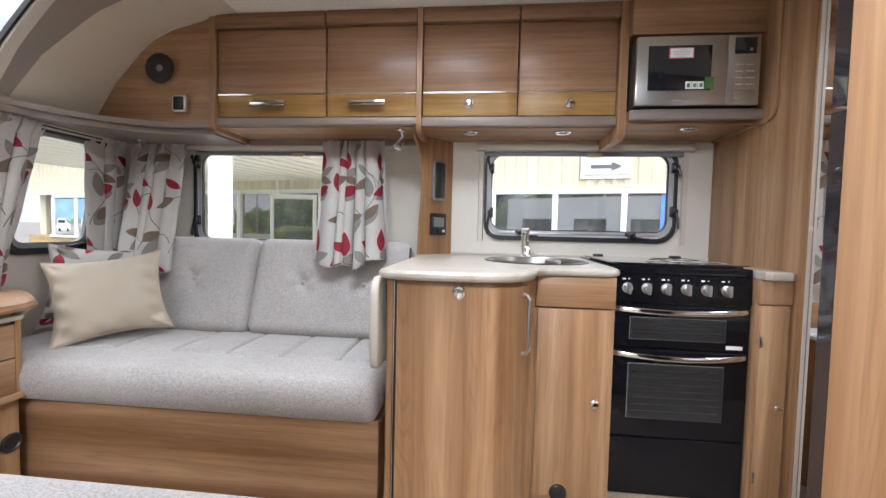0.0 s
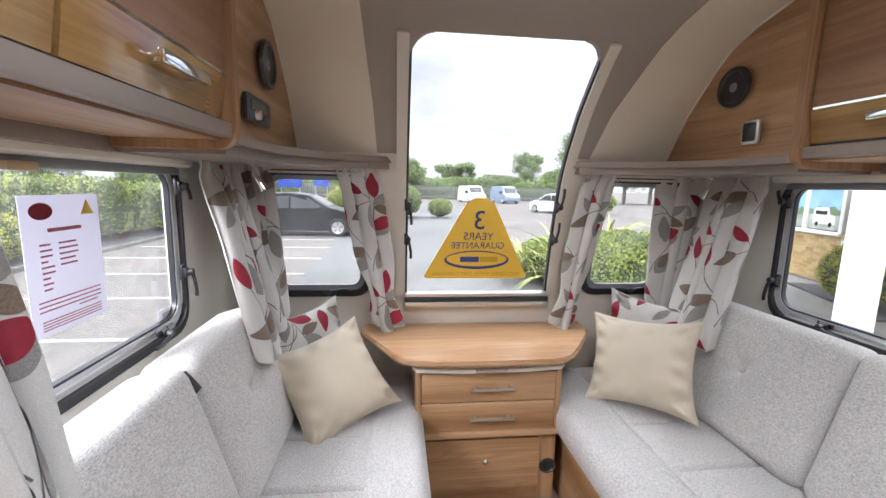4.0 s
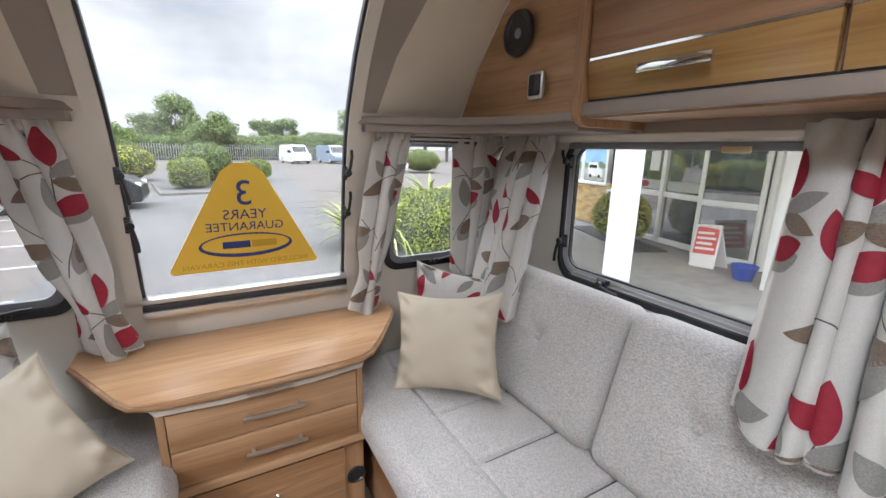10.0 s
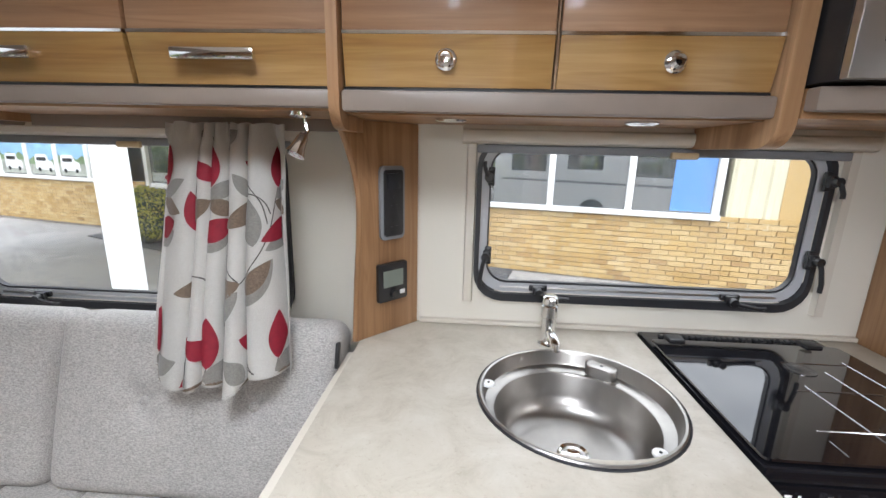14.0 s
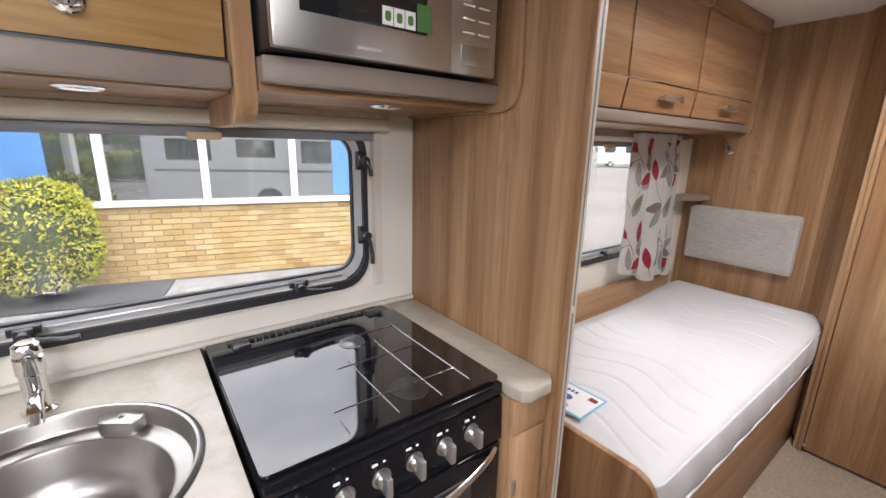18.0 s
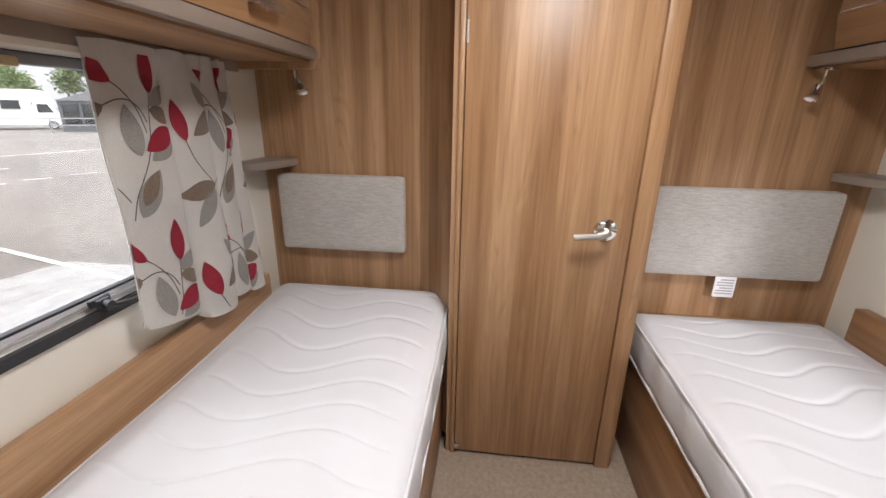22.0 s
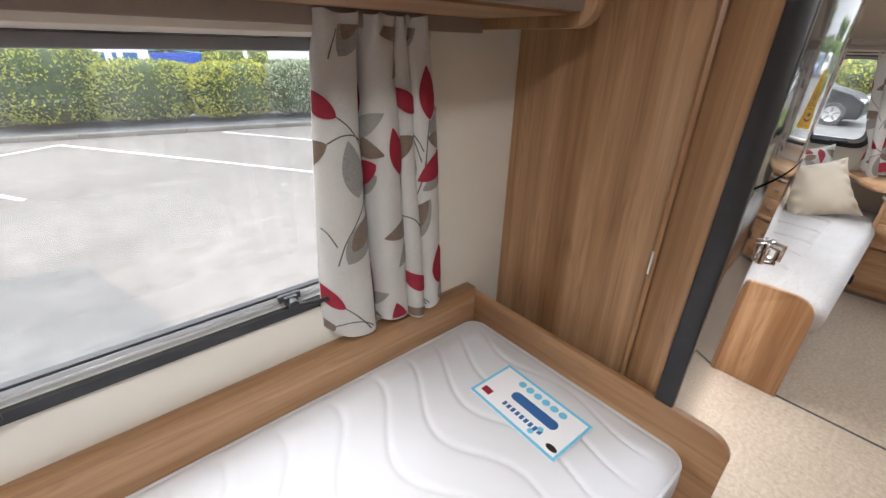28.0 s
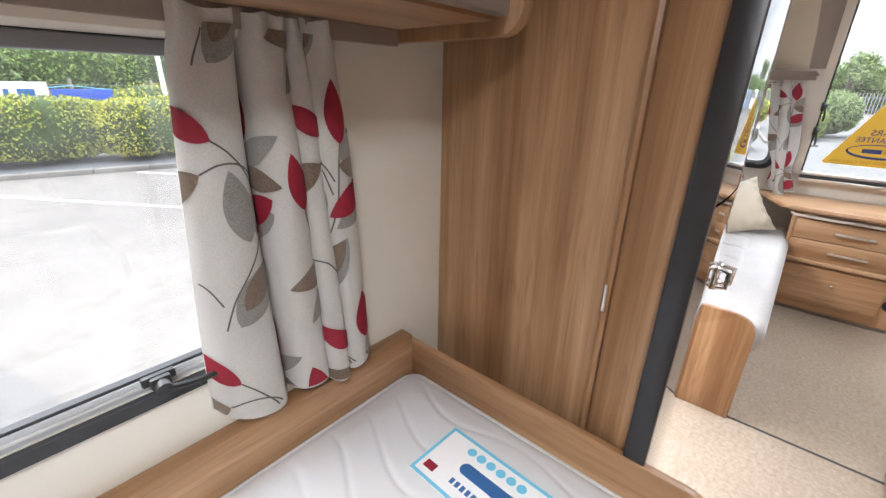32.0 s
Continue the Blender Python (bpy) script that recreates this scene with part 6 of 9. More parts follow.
pe = thing("bed_end_board", (0.95, 0.33, 0), "ash-laminate raised board at the foot of the bed", "panel")
out = [(YN + 0.002, 0.0), (0.752, 0.0), (0.752, 0.60)] + arc(0.702, 0.61, 0.05, 0, 90, 5) + [(YN + 0.002, 0.66)]
part("panel", prism(bmesh.new(), out, "x", 0.943, 0.961, 0.003), WOOD_Y, pe)
for yy, s in ((YF, -1), (YN, 1)):
    x0 = 1.122 if s < 0 else 0.9615
    t = thing("bed_wall_trim", (2, yy, 0.5), "ash-laminate board along the wall above the mattress", "trim board", "bed wall trims")
    part("board", span(bmesh.new(), x0, 2.895, yy + s * 0.001, yy + s * 0.045, 0.42, 0.684, 0.004), WOOD_X, t)

# rear bulkhead with the washroom door
bk = setting("wall_bulkhead_far", prism(bmesh.new(), [(XR, YF), (XR, 1.525), (2.915, 1.389), (2.775, 1.388), (2.775, 1.372), (2.83, 1.372), (3.07, 1.56), (3.07, YF)], "z", 0.0, ZC), WOOD_Z, "ash-laminate bulkhead behind the far bed", smooth=False)
setting("wall_bulkhead_near", prism(bmesh.new(), [(XR, YN), (XR, 0.744), (2.775, 0.744), (2.775, 0.752), (2.83, 0.752), (3.07, 0.752), (3.07, YN)], "z", 0.0, ZC), WOOD_Z, "ash-laminate bulkhead behind the near bed", smooth=False)
setting("wall_bulkhead_top", boxm(2.78, 2.83, 0.752, 1.372, 1.905, ZC), WOOD_Y, smooth=False)
for y0, y1 in ((0.7525, 0.806), (1.354, 1.3715)):
    setting("trim_door_frame", boxm(2.762, 2.835, y0, y1, 0.0, 1.905, 0.004), WOOD_Z)
dr = thing("door_1", (2.785, 1.08, 0), "closed ash-laminate washroom door with a chrome lever", "door", kind="structure")
part("door_leaf", boxm(2.770, 2.800, 0.8085, 1.3515, 0.012, 1.900, 0.003), WOOD_Z, dr)
dh = part("door_handle", lathe(bmesh.new(), [(0, -0.012), (0.024, -0.011), (0.036, -0.005), (0.037, 0.0), (0, 0)], (2.770, 0.888, 0.956), "x", 28), CHROME, dr, "round chrome rose")
part("lever", tube(bmesh.new(), [(2.764, 0.888, 0.956), (2.725, 0.888, 0.954), (2.716, 0.896, 0.953), (2.714, 0.93, 0.947), (2.716, 0.995, 0.941)], 0.0095, 10), SATIN, dh, "satin lever")
part("door_bolt", lathe(bmesh.new(), [(0, -0.012), (0.01, -0.01), (0.011, 0), (0, 0)], (2.770, 1.345, 0.04), "x", 14), CHROME, dr, "small chrome floor bolt")
part("hinge", boxm(2.7655, 2.7695, 1.345, 1.3515, 1.50, 1.56), SATIN, dr)

# padded headboards, corner shelves and a notice plate
for y0, y1, z0, z1 in ((1.592, 2.108, 0.757, 1.066), (0.036, 0.740, 0.730, 1.064)):
    hb = thing("headboard", (3.02, (y0 + y1) / 2, z0), "pale woven padded headboard with a button, on the wood bulkhead", "headboard", "headboards")
    w, h = y1 - y0, z1 - z0
    spots = [(0.0, 0.0), (-w * 0.3, 0.0), (w * 0.3, 0.0)]

    def bendh(p, w=w, h=h, spots=spots):
        x, y, z = p
        if x < 0:
            x -= 0.006 * (1 - (2 * y / w) ** 4) * (1 - (2 * z / h) ** 4)
            x += dimple((y, z), spots, 0.010, 0.02)
        return Vector((x, y, z))
    part("pad", moved(softbox((0.045, w, h), 0.014, (3, 30, 18), bendh), Matrix.Translation((3.018, (y0 + y1) / 2, (z0 + z1) / 2))), HEADB, hb, "pale woven pad")
for yy, s in ((YF, -1), (YN, 1)):
    sh = thing("corner_shelf", (2.92, yy + s * 0.07, 1.10), "small taupe corner shelf above the headboard", "shelf", "bedside shelves")
    out = [(3.038, yy), (3.038, yy + s * 0.14), (3.0, yy + s * 0.14), (2.92, yy + s * 0.12), (2.84, yy + s * 0.09), (2.815, yy + s * 0.06), (2.808, yy)]
    part("board", prism(bmesh.new(), out, "z", 1.098, 1.126, 0.004), TAUPE, sh)
    rb = thing("bed_head_rail", (3.0, yy + s * 0.3, 0.55), "ash-laminate ledge behind the mattress", "ledge", "bed head rails")
    part("rail", span(bmesh.new(), 3.0065, 3.038, yy + s * 0.032, yy + s * 0.60, 0.40, 0.552, 0.003), WOOD_Y, rb)
np_ = thing("notice_plate", (3.03, 0.35, 0.67), "small white notice plate on the bulkhead", "label")
part("plate", boxm(3.0005, 3.0062, 0.322, 0.397, 0.650, 0.733, 0.001), PAPER, np_)
bm = bmesh.new()
for i in range(6):
    box(bm, 2.9995, 3.0004, 0.330, 0.389 - 0.012 * (i % 3 == 2), 0.663 + i * 0.011, 0.668 + i * 0.011)
part("print", bm, GREYINK, np_, "unreadable grey lines")


# mattress labels
def mattress_label(cx, cy, turn):
    z = 0.5865
    lb = thing("mattress_label", (cx, cy, z), "white and light-blue printed mattress label lying on the mattress", "label", "mattress labels")
    m = Matrix.Translation((cx, cy, z)) @ Matrix.Rotation(radians(turn), 4, "Z")
    part("card", moved(boxm(-0.135, 0.135, -0.075, 0.075, 0, 0.0012), m), PAPER, lb)
    bm = bmesh.new()
    for a in ((-0.135, 0.135, -0.075, -0.067), (-0.135, 0.135, 0.067, 0.075), (-0.135, -0.128, -0.067, 0.067), (0.128, 0.135, -0.067, 0.067)):
        box(bm, a[0], a[1], a[2], a[3], 0.0014, 0.0020)
    part("border", moved(bm, m), SKYBLUE, lb, "light-blue border")
    part("banner", moved(prism(bmesh.new(), rrect(-0.055, 0.085, -0.012, 0.018, 0.014), "z", 0.0014, 0.0022), m), DKBLUE, lb, "dark blue pill shape")
    bm = bmesh.new()
    for i in range(6):
        lathe(bm, [(0.0, 0.0022), (0.010, 0.0022), (0.011, 0.0014)], (-0.06 + i * 0.026, 0.046, 0), "z", 12)
    part("dots", moved(bm, m), SKYBLUE, lb, "row of light-blue dots")
    bm = bmesh.new()
    for i in range(9):
        box(bm, -0.05 + i * 0.014, -0.041 + i * 0.014, -0.045, -0.031, 0.0014, 0.0020)
    part("lettering", moved(bm, m), DKBLUE, lb)
    b = lathe(bmesh.new(), [(0.0, 0.0022), (0.014, 0.0022), (0.015, 0.0014)], (0, 0, 0), "z", 18)
    part("seal", moved(b, m @ Matrix.Translation((0.110, -0.050, 0)) @ Matrix.Diagonal((1, 0.55, 1, 1))), BLACK, lb, "small black oval")
    for dx, dy in ((0.062, -0.030), (0.050, -0.052)):
        part("dot", moved(lathe(bmesh.new(), [(0.0, 0.0022), (0.007, 0.0022), (0.008, 0.0014)], (0, 0, 0), "z", 12), m @ Matrix.Translation((dx, dy, 0))), SKYBLUE, lb)
    bm = boxm(-0.118, -0.090, -0.052, -0.032, 0.0014, 0.0020)
    part("flag", moved(bm, m), RED, lb, "small red and blue flag mark")
    return lb


mattress_label(1.15, 0.372, 88)
mattress_label(1.435, 1.79, 92)

# ---- curtains and cushions with a leaf print ----
def leaf_patch(bms, S, W, H, ca, cb, ang, ln, wd, key, lift):
    """One printed leaf laid on the cloth S(u, v), in cloth metres."""
    c_, s_ = math.cos(ang), math.sin(ang)
    nu, nv = 16, 8
    rows = []
    for i in range(nu + 1):
        t = i / nu
        half = wd / 2 * (math.sin(3.14159 * t ** 0.85) ** 0.85 if 0 < t < 1 else 0.0)
        row = []
        for j in range(nv + 1):
            a, b = (t - 0.5) * ln, (2 * j / nv - 1) * half
            pa, pb = ca + a * c_ - b * s_, cb + a * s_ + b * c_
            row.append((pa / W, pb / H))
        rows.append(row)
    if any(not (0.004 < u < 0.996 and 0.03 < v < 0.992) for r in rows for u, v in r):
        rows = [[(min(max(u, 0.004), 0.996), min(max(v, 0.03), 0.992)) for u, v in r] for r in rows]
    bm = bms[key]
    V = []
    for r in rows:
        vr = []
        for u, v in r:
            p = S(u, v)
            n = (S(min(u + 0.004, 1), v) - S(max(u - 0.004, 0), v)).cross(S(u, min(v + 0.01, 1)) - S(u, max(v - 0.01, 0)))
            n = n.normalized() if n.length > 1e-12 else Vector((0, 0, 1))
            vr.append(bm.verts.new(p + n * lift * S.sign))
        V.append(vr)
    for i in range(nu):
        for j in range(nv):
            q = [V[i][j], V[i + 1][j], V[i + 1][j + 1], V[i][j + 1]]
            try:
                bm.faces.new(q)
            except ValueError:
                pass


def stem_patch(bm, S, W, H, pts, r=0.0016):
    prev = None
    for (a, b), (a2, b2) in zip(pts, pts[1:]):
        d = math.hypot(a2 - a, b2 - b) or 1
        nx, ny = -(b2 - b) / d * r, (a2 - a) / d * r
        if not (0.01 < a / W < 0.99 and 0.04 < b / H < 0.985 and 0.01 < a2 / W < 0.99 and 0.04 < b2 / H < 0.985):
            continue
        q = []
        for x, y in ((a + nx, b + ny), (a2 + nx, b2 + ny), (a2 - nx, b2 - ny), (a - nx, b - ny)):
            u, v = x / W, y / H
            n = (S(min(u + 0.004, 1), v) - S(max(u - 0.004, 0), v)).cross(S(u, min(v + 0.01, 1)) - S(u, max(v - 0.01, 0))).normalized()
            q.append(bm.verts.new(S(u, v) + n * 0.0014 * S.sign))
        bm.faces.new(q)


class Cloth:
    """A sheet in space, with the side that faces the room."""

    def __init__(self, f, sign):
        self.f, self.sign = f, sign

    def __call__(self, u, v):
        return self.f(u, v)


# one repeat of the print, in metres across and down: colour, stalk end, tip and width of each leaf, then the stems
REPEAT = (0.405, 0.43)
LEAVES = (
    ("grey", 0.405, 0.298, 0.312, 0.350, 0.048), ("grey", 0.250, 0.487, 0.330, 0.372, 0.064),
    ("red", 0.345, 0.188, 0.346, 0.072, 0.050), ("grey", 0.335, 0.215, 0.428, 0.165, 0.042),
    ("brown", 0.335, 0.226, 0.424, 0.252, 0.042), ("red", 0.405, 0.272, 0.302, 0.326, 0.054),
    ("brown", 0.262, 0.458, 0.324, 0.374, 0.042), ("red", 0.240, 0.168, 0.150, 0.115, 0.042),
    ("brown", 0.218, 0.220, 0.092, 0.286, 0.054), ("grey", 0.172, 0.215, 0.118, 0.148, 0.036),
    ("grey", 0.284, 0.338, 0.262, 0.215, 0.056), ("brown", 0.145, 0.420, 0.012, 0.446, 0.050),
    ("grey", 0.140, 0.436, 0.050, 0.530, 0.050), ("red", 0.062, 0.300, 0.040, 0.195, 0.046),
)
STEMS = (
    ((0.345, 0.188), (0.338, 0.215), (0.331, 0.255), (0.322, 0.300), (0.302, 0.350), (0.272, 0.398), (0.246, 0.440), (0.226, 0.500)),
    ((0.218, 0.220), (0.248, 0.206), (0.280, 0.207), (0.308, 0.228), (0.325, 0.262)),
    ((0.240, 0.168), (0.268, 0.190), (0.300, 0.232), (0.318, 0.290)),
    ((0.145, 0.420), (0.175, 0.404), (0.206, 0.412), (0.232, 0.452)),
    ((0.062, 0.300), (0.080, 0.345), (0.110, 0.385), (0.145, 0.420)),
)


def print_leaves(S, W, H, parent, shift=(0.0, 0.0)):
    """The trailing print: curved stems with red, grey and brown leaves, repeated over the cloth."""
    bms = {k: bmesh.new() for k in ("red", "grey", "brown", "stem")}
    pw, ph = REPEAT
    for m in range(-3, int(W / pw) + 3):
        for n in range(-3, int(H / ph) + 3):
            da, db = shift[0] + m * pw, shift[1] + n * ph
            for k, (key, a0, b0, a1, b1, wd) in enumerate(LEAVES):
                ca, cb, ln = da + (a0 + a1) / 2, db + (b0 + b1) / 2, math.hypot(a1 - a0, b1 - b0)
                if -0.4 * ln < ca < W + 0.4 * ln and 0.0 < cb < H + 0.03:
                    leaf_patch(bms, S, W, H, ca, cb, math.atan2(b1 - b0, a1 - a0), ln, wd, key, 0.0018 if k < 2 else 0.0027)
            for pts in STEMS:
                fine, ext = [], (pts[0], *pts, pts[-1])
                for p0, p1, p2, p3 in zip(ext, ext[1:], ext[2:], ext[3:]):
                    for q in (0.0, 0.2, 0.4, 0.6, 0.8):
                        c = [p1[k] + 0.5 * q * (p2[k] - p0[k] + q * (2 * p0[k] - 5 * p1[k] + 4 * p2[k] - p3[k] + q * (3 * (p1[k] - p2[k]) + p3[k] - p0[k]))) for k in (0, 1)]
                        fine.append((da + c[0], db + c[1]))
                stem_patch(bms["stem"], S, W, H, fine)
    for key, mt, lab in (("red", RED, "printed red leaves"), ("grey", LEAFG, "printed grey leaves"), ("brown", LEAFB, "printed brown leaves"), ("stem", STEM, "printed thin stems")):
        ob = part(key + "_leaf_print" if key != "stem" else "stem_print", bms[key], mt, parent, lab)
        ob["kind"] = "stuff"


def curtain(name, tl, tr, bl, br, out, folds, seed, label, amp=0.022, bunch=(0.5, 0.3), lead=-0.415, drop=-0.01, sag=0.02, waist=0.0):
    """A gathered curtain between four corners; out points into the room. Its folds crowd round bunch (place, spread); lead and drop set the print from the cloth's right edge and top; waist draws it in above the hem."""
    tl, tr, bl, br, out = [Vector(p) for p in (tl, tr, bl, br, out)]
    rnd = random.Random(seed)
    ph = [rnd.uniform(0, 6.28) for _ in range(6)]
    along = (tr - tl).normalized()
    span_ = (tr - tl).length
    us = np.linspace(0, 1, 201)
    dens = 0.62 + 1.25 * np.exp(-((us - bunch[0]) / bunch[1]) ** 2)
    cum = np.concatenate(([0.0], np.cumsum((dens[1:] + dens[:-1]) / 2)))
    total = float(cum[-1])
    cum = (folds * cum / cum[-1]).tolist()
    mid = float(np.interp(bunch[0], us, cum))

    def f(u, v):
        x = min(max(u, 0.0), 1.0) * 200
        i = min(int(x), 199)
        q = cum[i] + (cum[i + 1] - cum[i]) * (x - i)
        e = math.exp(-((u - bunch[0]) / bunch[1]) ** 2)
        pitch = span_ / (folds * (0.62 + 1.25 * e) * 200 / total)
        u2 = 0.5 + (u - 0.5) * (1 - waist * math.exp(-((v - 0.80) / 0.13) ** 2))
        p = tl.lerp(tr, u2).lerp(bl.lerp(br, u2), v)
        th = q + 0.15 * math.sin(2.3 * q + ph[0]) + 0.05 * math.sin(1.3 * q + ph[4] + 2.2 * v) + 0.10 * v * math.sin(2.0 * v + ph[1] + q)
        lobe = (math.sin(3.14159 * th) ** 2 + 0.012) ** 0.5
        size = 0.42 + 0.85 * (0.5 + 0.5 * math.sin(1.9 * q + ph[2] + 0.6 * v))
        crease = math.exp(-((th - round(mid)) / 0.17) ** 2) + 0.7 * math.exp(-((th - round(mid) - 2) / 0.15) ** 2) + 0.5 * math.exp(-((th - round(mid) + 1) / 0.15) ** 2)
        head = smoothstep(0.10, 0.04, v)
        top = smoothstep(0.045, 0.0, v)
        body = amp * (0.55 + 0.75 * e) * size * (2 * lobe - 1.15) * (0.70 + 0.45 * v) * (1 - 0.6 * head) - 0.9 * amp * crease * (0.35 + 0.65 * v) * (1 - 0.5 * head)
        gather = (0.0065 * head + 0.004 * top) * math.sin(11 * q + ph[3] + 1.2 * math.sin(2 * q))
        soft = 0.004 * math.sin(6 * v + 3 * q + ph[5]) * smoothstep(0.1, 0.4, v) + 0.003 * math.sin(14 * v + 5 * u + ph[3]) * (1 - v)
        neck = -0.30 * pitch * math.sin(6.28318 * th) * (1 - 0.6 * head) * (0.35 + 0.65 * e)
        lift = 0.003 * math.sin(9 * q + ph[1]) * top - v * v * (sag * math.sin(3.14159 * u) + 0.014 * math.sin(2.6 * q + ph[2]) + 0.018 * lobe * e)
        return p + out * (body + gather + soft + 0.012 * head) + along * neck + Vector((0, 0, lift))
    run = [0.0]
    for i in range(300):
        run.append(run[-1] + (f((i + 1) / 300, 0.5) - f(i / 300, 0.5)).length)
    W = run[-1]
    ticks = np.linspace(0, 1, 301)
    H = ((tl - bl).length + (tr - br).length) / 2
    sg = 1.0 if along.cross(bl - tl).dot(out) > 0 else -1.0
    S = Cloth(lambda a, v: f(float(np.interp(a * W, run, ticks)), v), sg)
    c = thing(name, tuple((bl + br) / 2), label, "curtain", "leaf-print curtains")
    bm = bmesh.new()
    nu, nv = max(110, int(folds * 36)), 40
    fr = grid(bm, f, nu, nv)
    bk = grid(bm, lambda u, v: f(u, v) - out * 0.003, nu, nv)
    for i in range(nu):
        bm.faces.new((fr[i][nv], fr[i + 1][nv], bk[i + 1][nv], bk[i][nv]))
    for j in range(nv):
        for i in (0, nu):
            bm.faces.new((fr[i][j], fr[i][j + 1], bk[i][j + 1], bk[i][j]))
    part("cloth", bm, CURT, c, "off-white linen cloth", angle=80)
    print_leaves(S, W, H, c, (W + lead, drop))
    return c


LAB = "off-white curtain with red and grey leaf print, "
FY, NY = YF - 0.075, YN + 0.075
curtain("curtain", (-0.848, FY, 1.44), (-0.515, FY, 1.44), (-0.80, 1.845, 0.84), (-0.43, 1.845, 0.855), (0, -1, 0), 5.2, 11, LAB + "beside the galley", 0.040, (0.48, 0.20))
curtain("curtain", (-1.93, FY, 1.435), (-1.60, FY, 1.435), (-1.80, 1.86, 0.85), (-1.50, 1.83, 0.78), (0.3, -0.95, 0), 4.2, 12, LAB + "lounge corner", 0.034, (0.55, 0.35), -0.30, 0.10)
curtain("curtain", (-1.955, 1.86, 1.43), (-1.955, 2.10, 1.43), (-1.93, 1.84, 0.84), (-1.90, 1.99, 0.82), (1, -0.15, 0), 3.0, 13, LAB + "front corner", 0.018, (0.5, 0.4), -0.22, -0.03)
curtain("curtain", (-1.945, 1.50, 1.43), (-1.945, 1.66, 1.43), (-1.965, 1.375, 0.725), (-1.985, 1.525, 0.735), (1, 0, 0), 3.0, 14, LAB + "front window", 0.020, (0.5, 0.4), -0.45, -0.04, 0.02, 0.42)
curtain("curtain", (-1.945, 0.40, 1.43), (-1.945, 0.58, 1.43), (-1.985, 0.545, 0.735), (-1.965, 0.695, 0.725), (1, 0, 0), 3.0, 15, LAB + "front window", 0.020, (0.45, 0.35), -0.395, -0.06, 0.02, 0.42)
curtain("curtain", (-1.955, -0.01, 1.43), (-1.955, 0.13, 1.43), (-1.86, 0.11, 0.80), (-1.90, 0.20, 0.82), (1, 0.15, 0), 2.6, 16, LAB + "front corner", 0.016, (0.5, 0.4), -0.30, 0.05)
curtain("curtain", (-1.57, NY, 1.435), (-1.93, NY, 1.435), (-1.42, 0.245, 0.805), (-1.72, 0.22, 0.86), (0.3, 0.95, 0), 4.2, 17, LAB + "lounge corner", 0.034, (0.5, 0.35), -0.38, 0.14)
curtain("curtain", (-0.522, NY, 1.437), (-0.848, NY, 1.437), (-0.475, 0.23, 0.885), (-0.728, 0.23, 0.845), (0, 1, 0), 4.6, 18, LAB + "by the door", 0.042, (0.50, 0.26), -0.40, 0.02)
curtain("curtain", (1.30, FY + 0.02, 1.45), (1.765, FY + 0.02, 1.45), (1.21, FY, 0.80), (1.83, FY, 0.79), (0, -1, 0), 4.0, 19, LAB + "by the bed", 0.026, (0.25, 0.25), -0.42, -0.06)
curtain("curtain", (2.275, FY + 0.02, 1.445), (2.755, FY + 0.02, 1.445), (2.245, FY, 0.775), (2.78, FY, 0.70), (0, -1, 0), 3.4, 20, LAB + "by the bed", 0.016, (0.75, 0.25), -0.44, -0.08)
curtain("curtain", (2.53, NY - 0.03, 1.455), (2.180, NY - 0.03, 1.455), (2.665, NY - 0.02, 0.775), (2.135, NY - 0.02, 0.805), (0, 1, 0), 3.8, 21, LAB + "by the bed", 0.026, (0.18, 0.22), -0.40, -0.08)
curtain("curtain", (1.44, NY - 0.03, 1.45), (1.165, NY - 0.03, 1.45), (1.49, NY - 0.02, 0.765), (1.105, NY - 0.02, 0.75), (0, 1, 0), 3.8, 22, LAB + "bed foot", 0.036, (0.62, 0.22), -0.42, 0.02, 0.035)


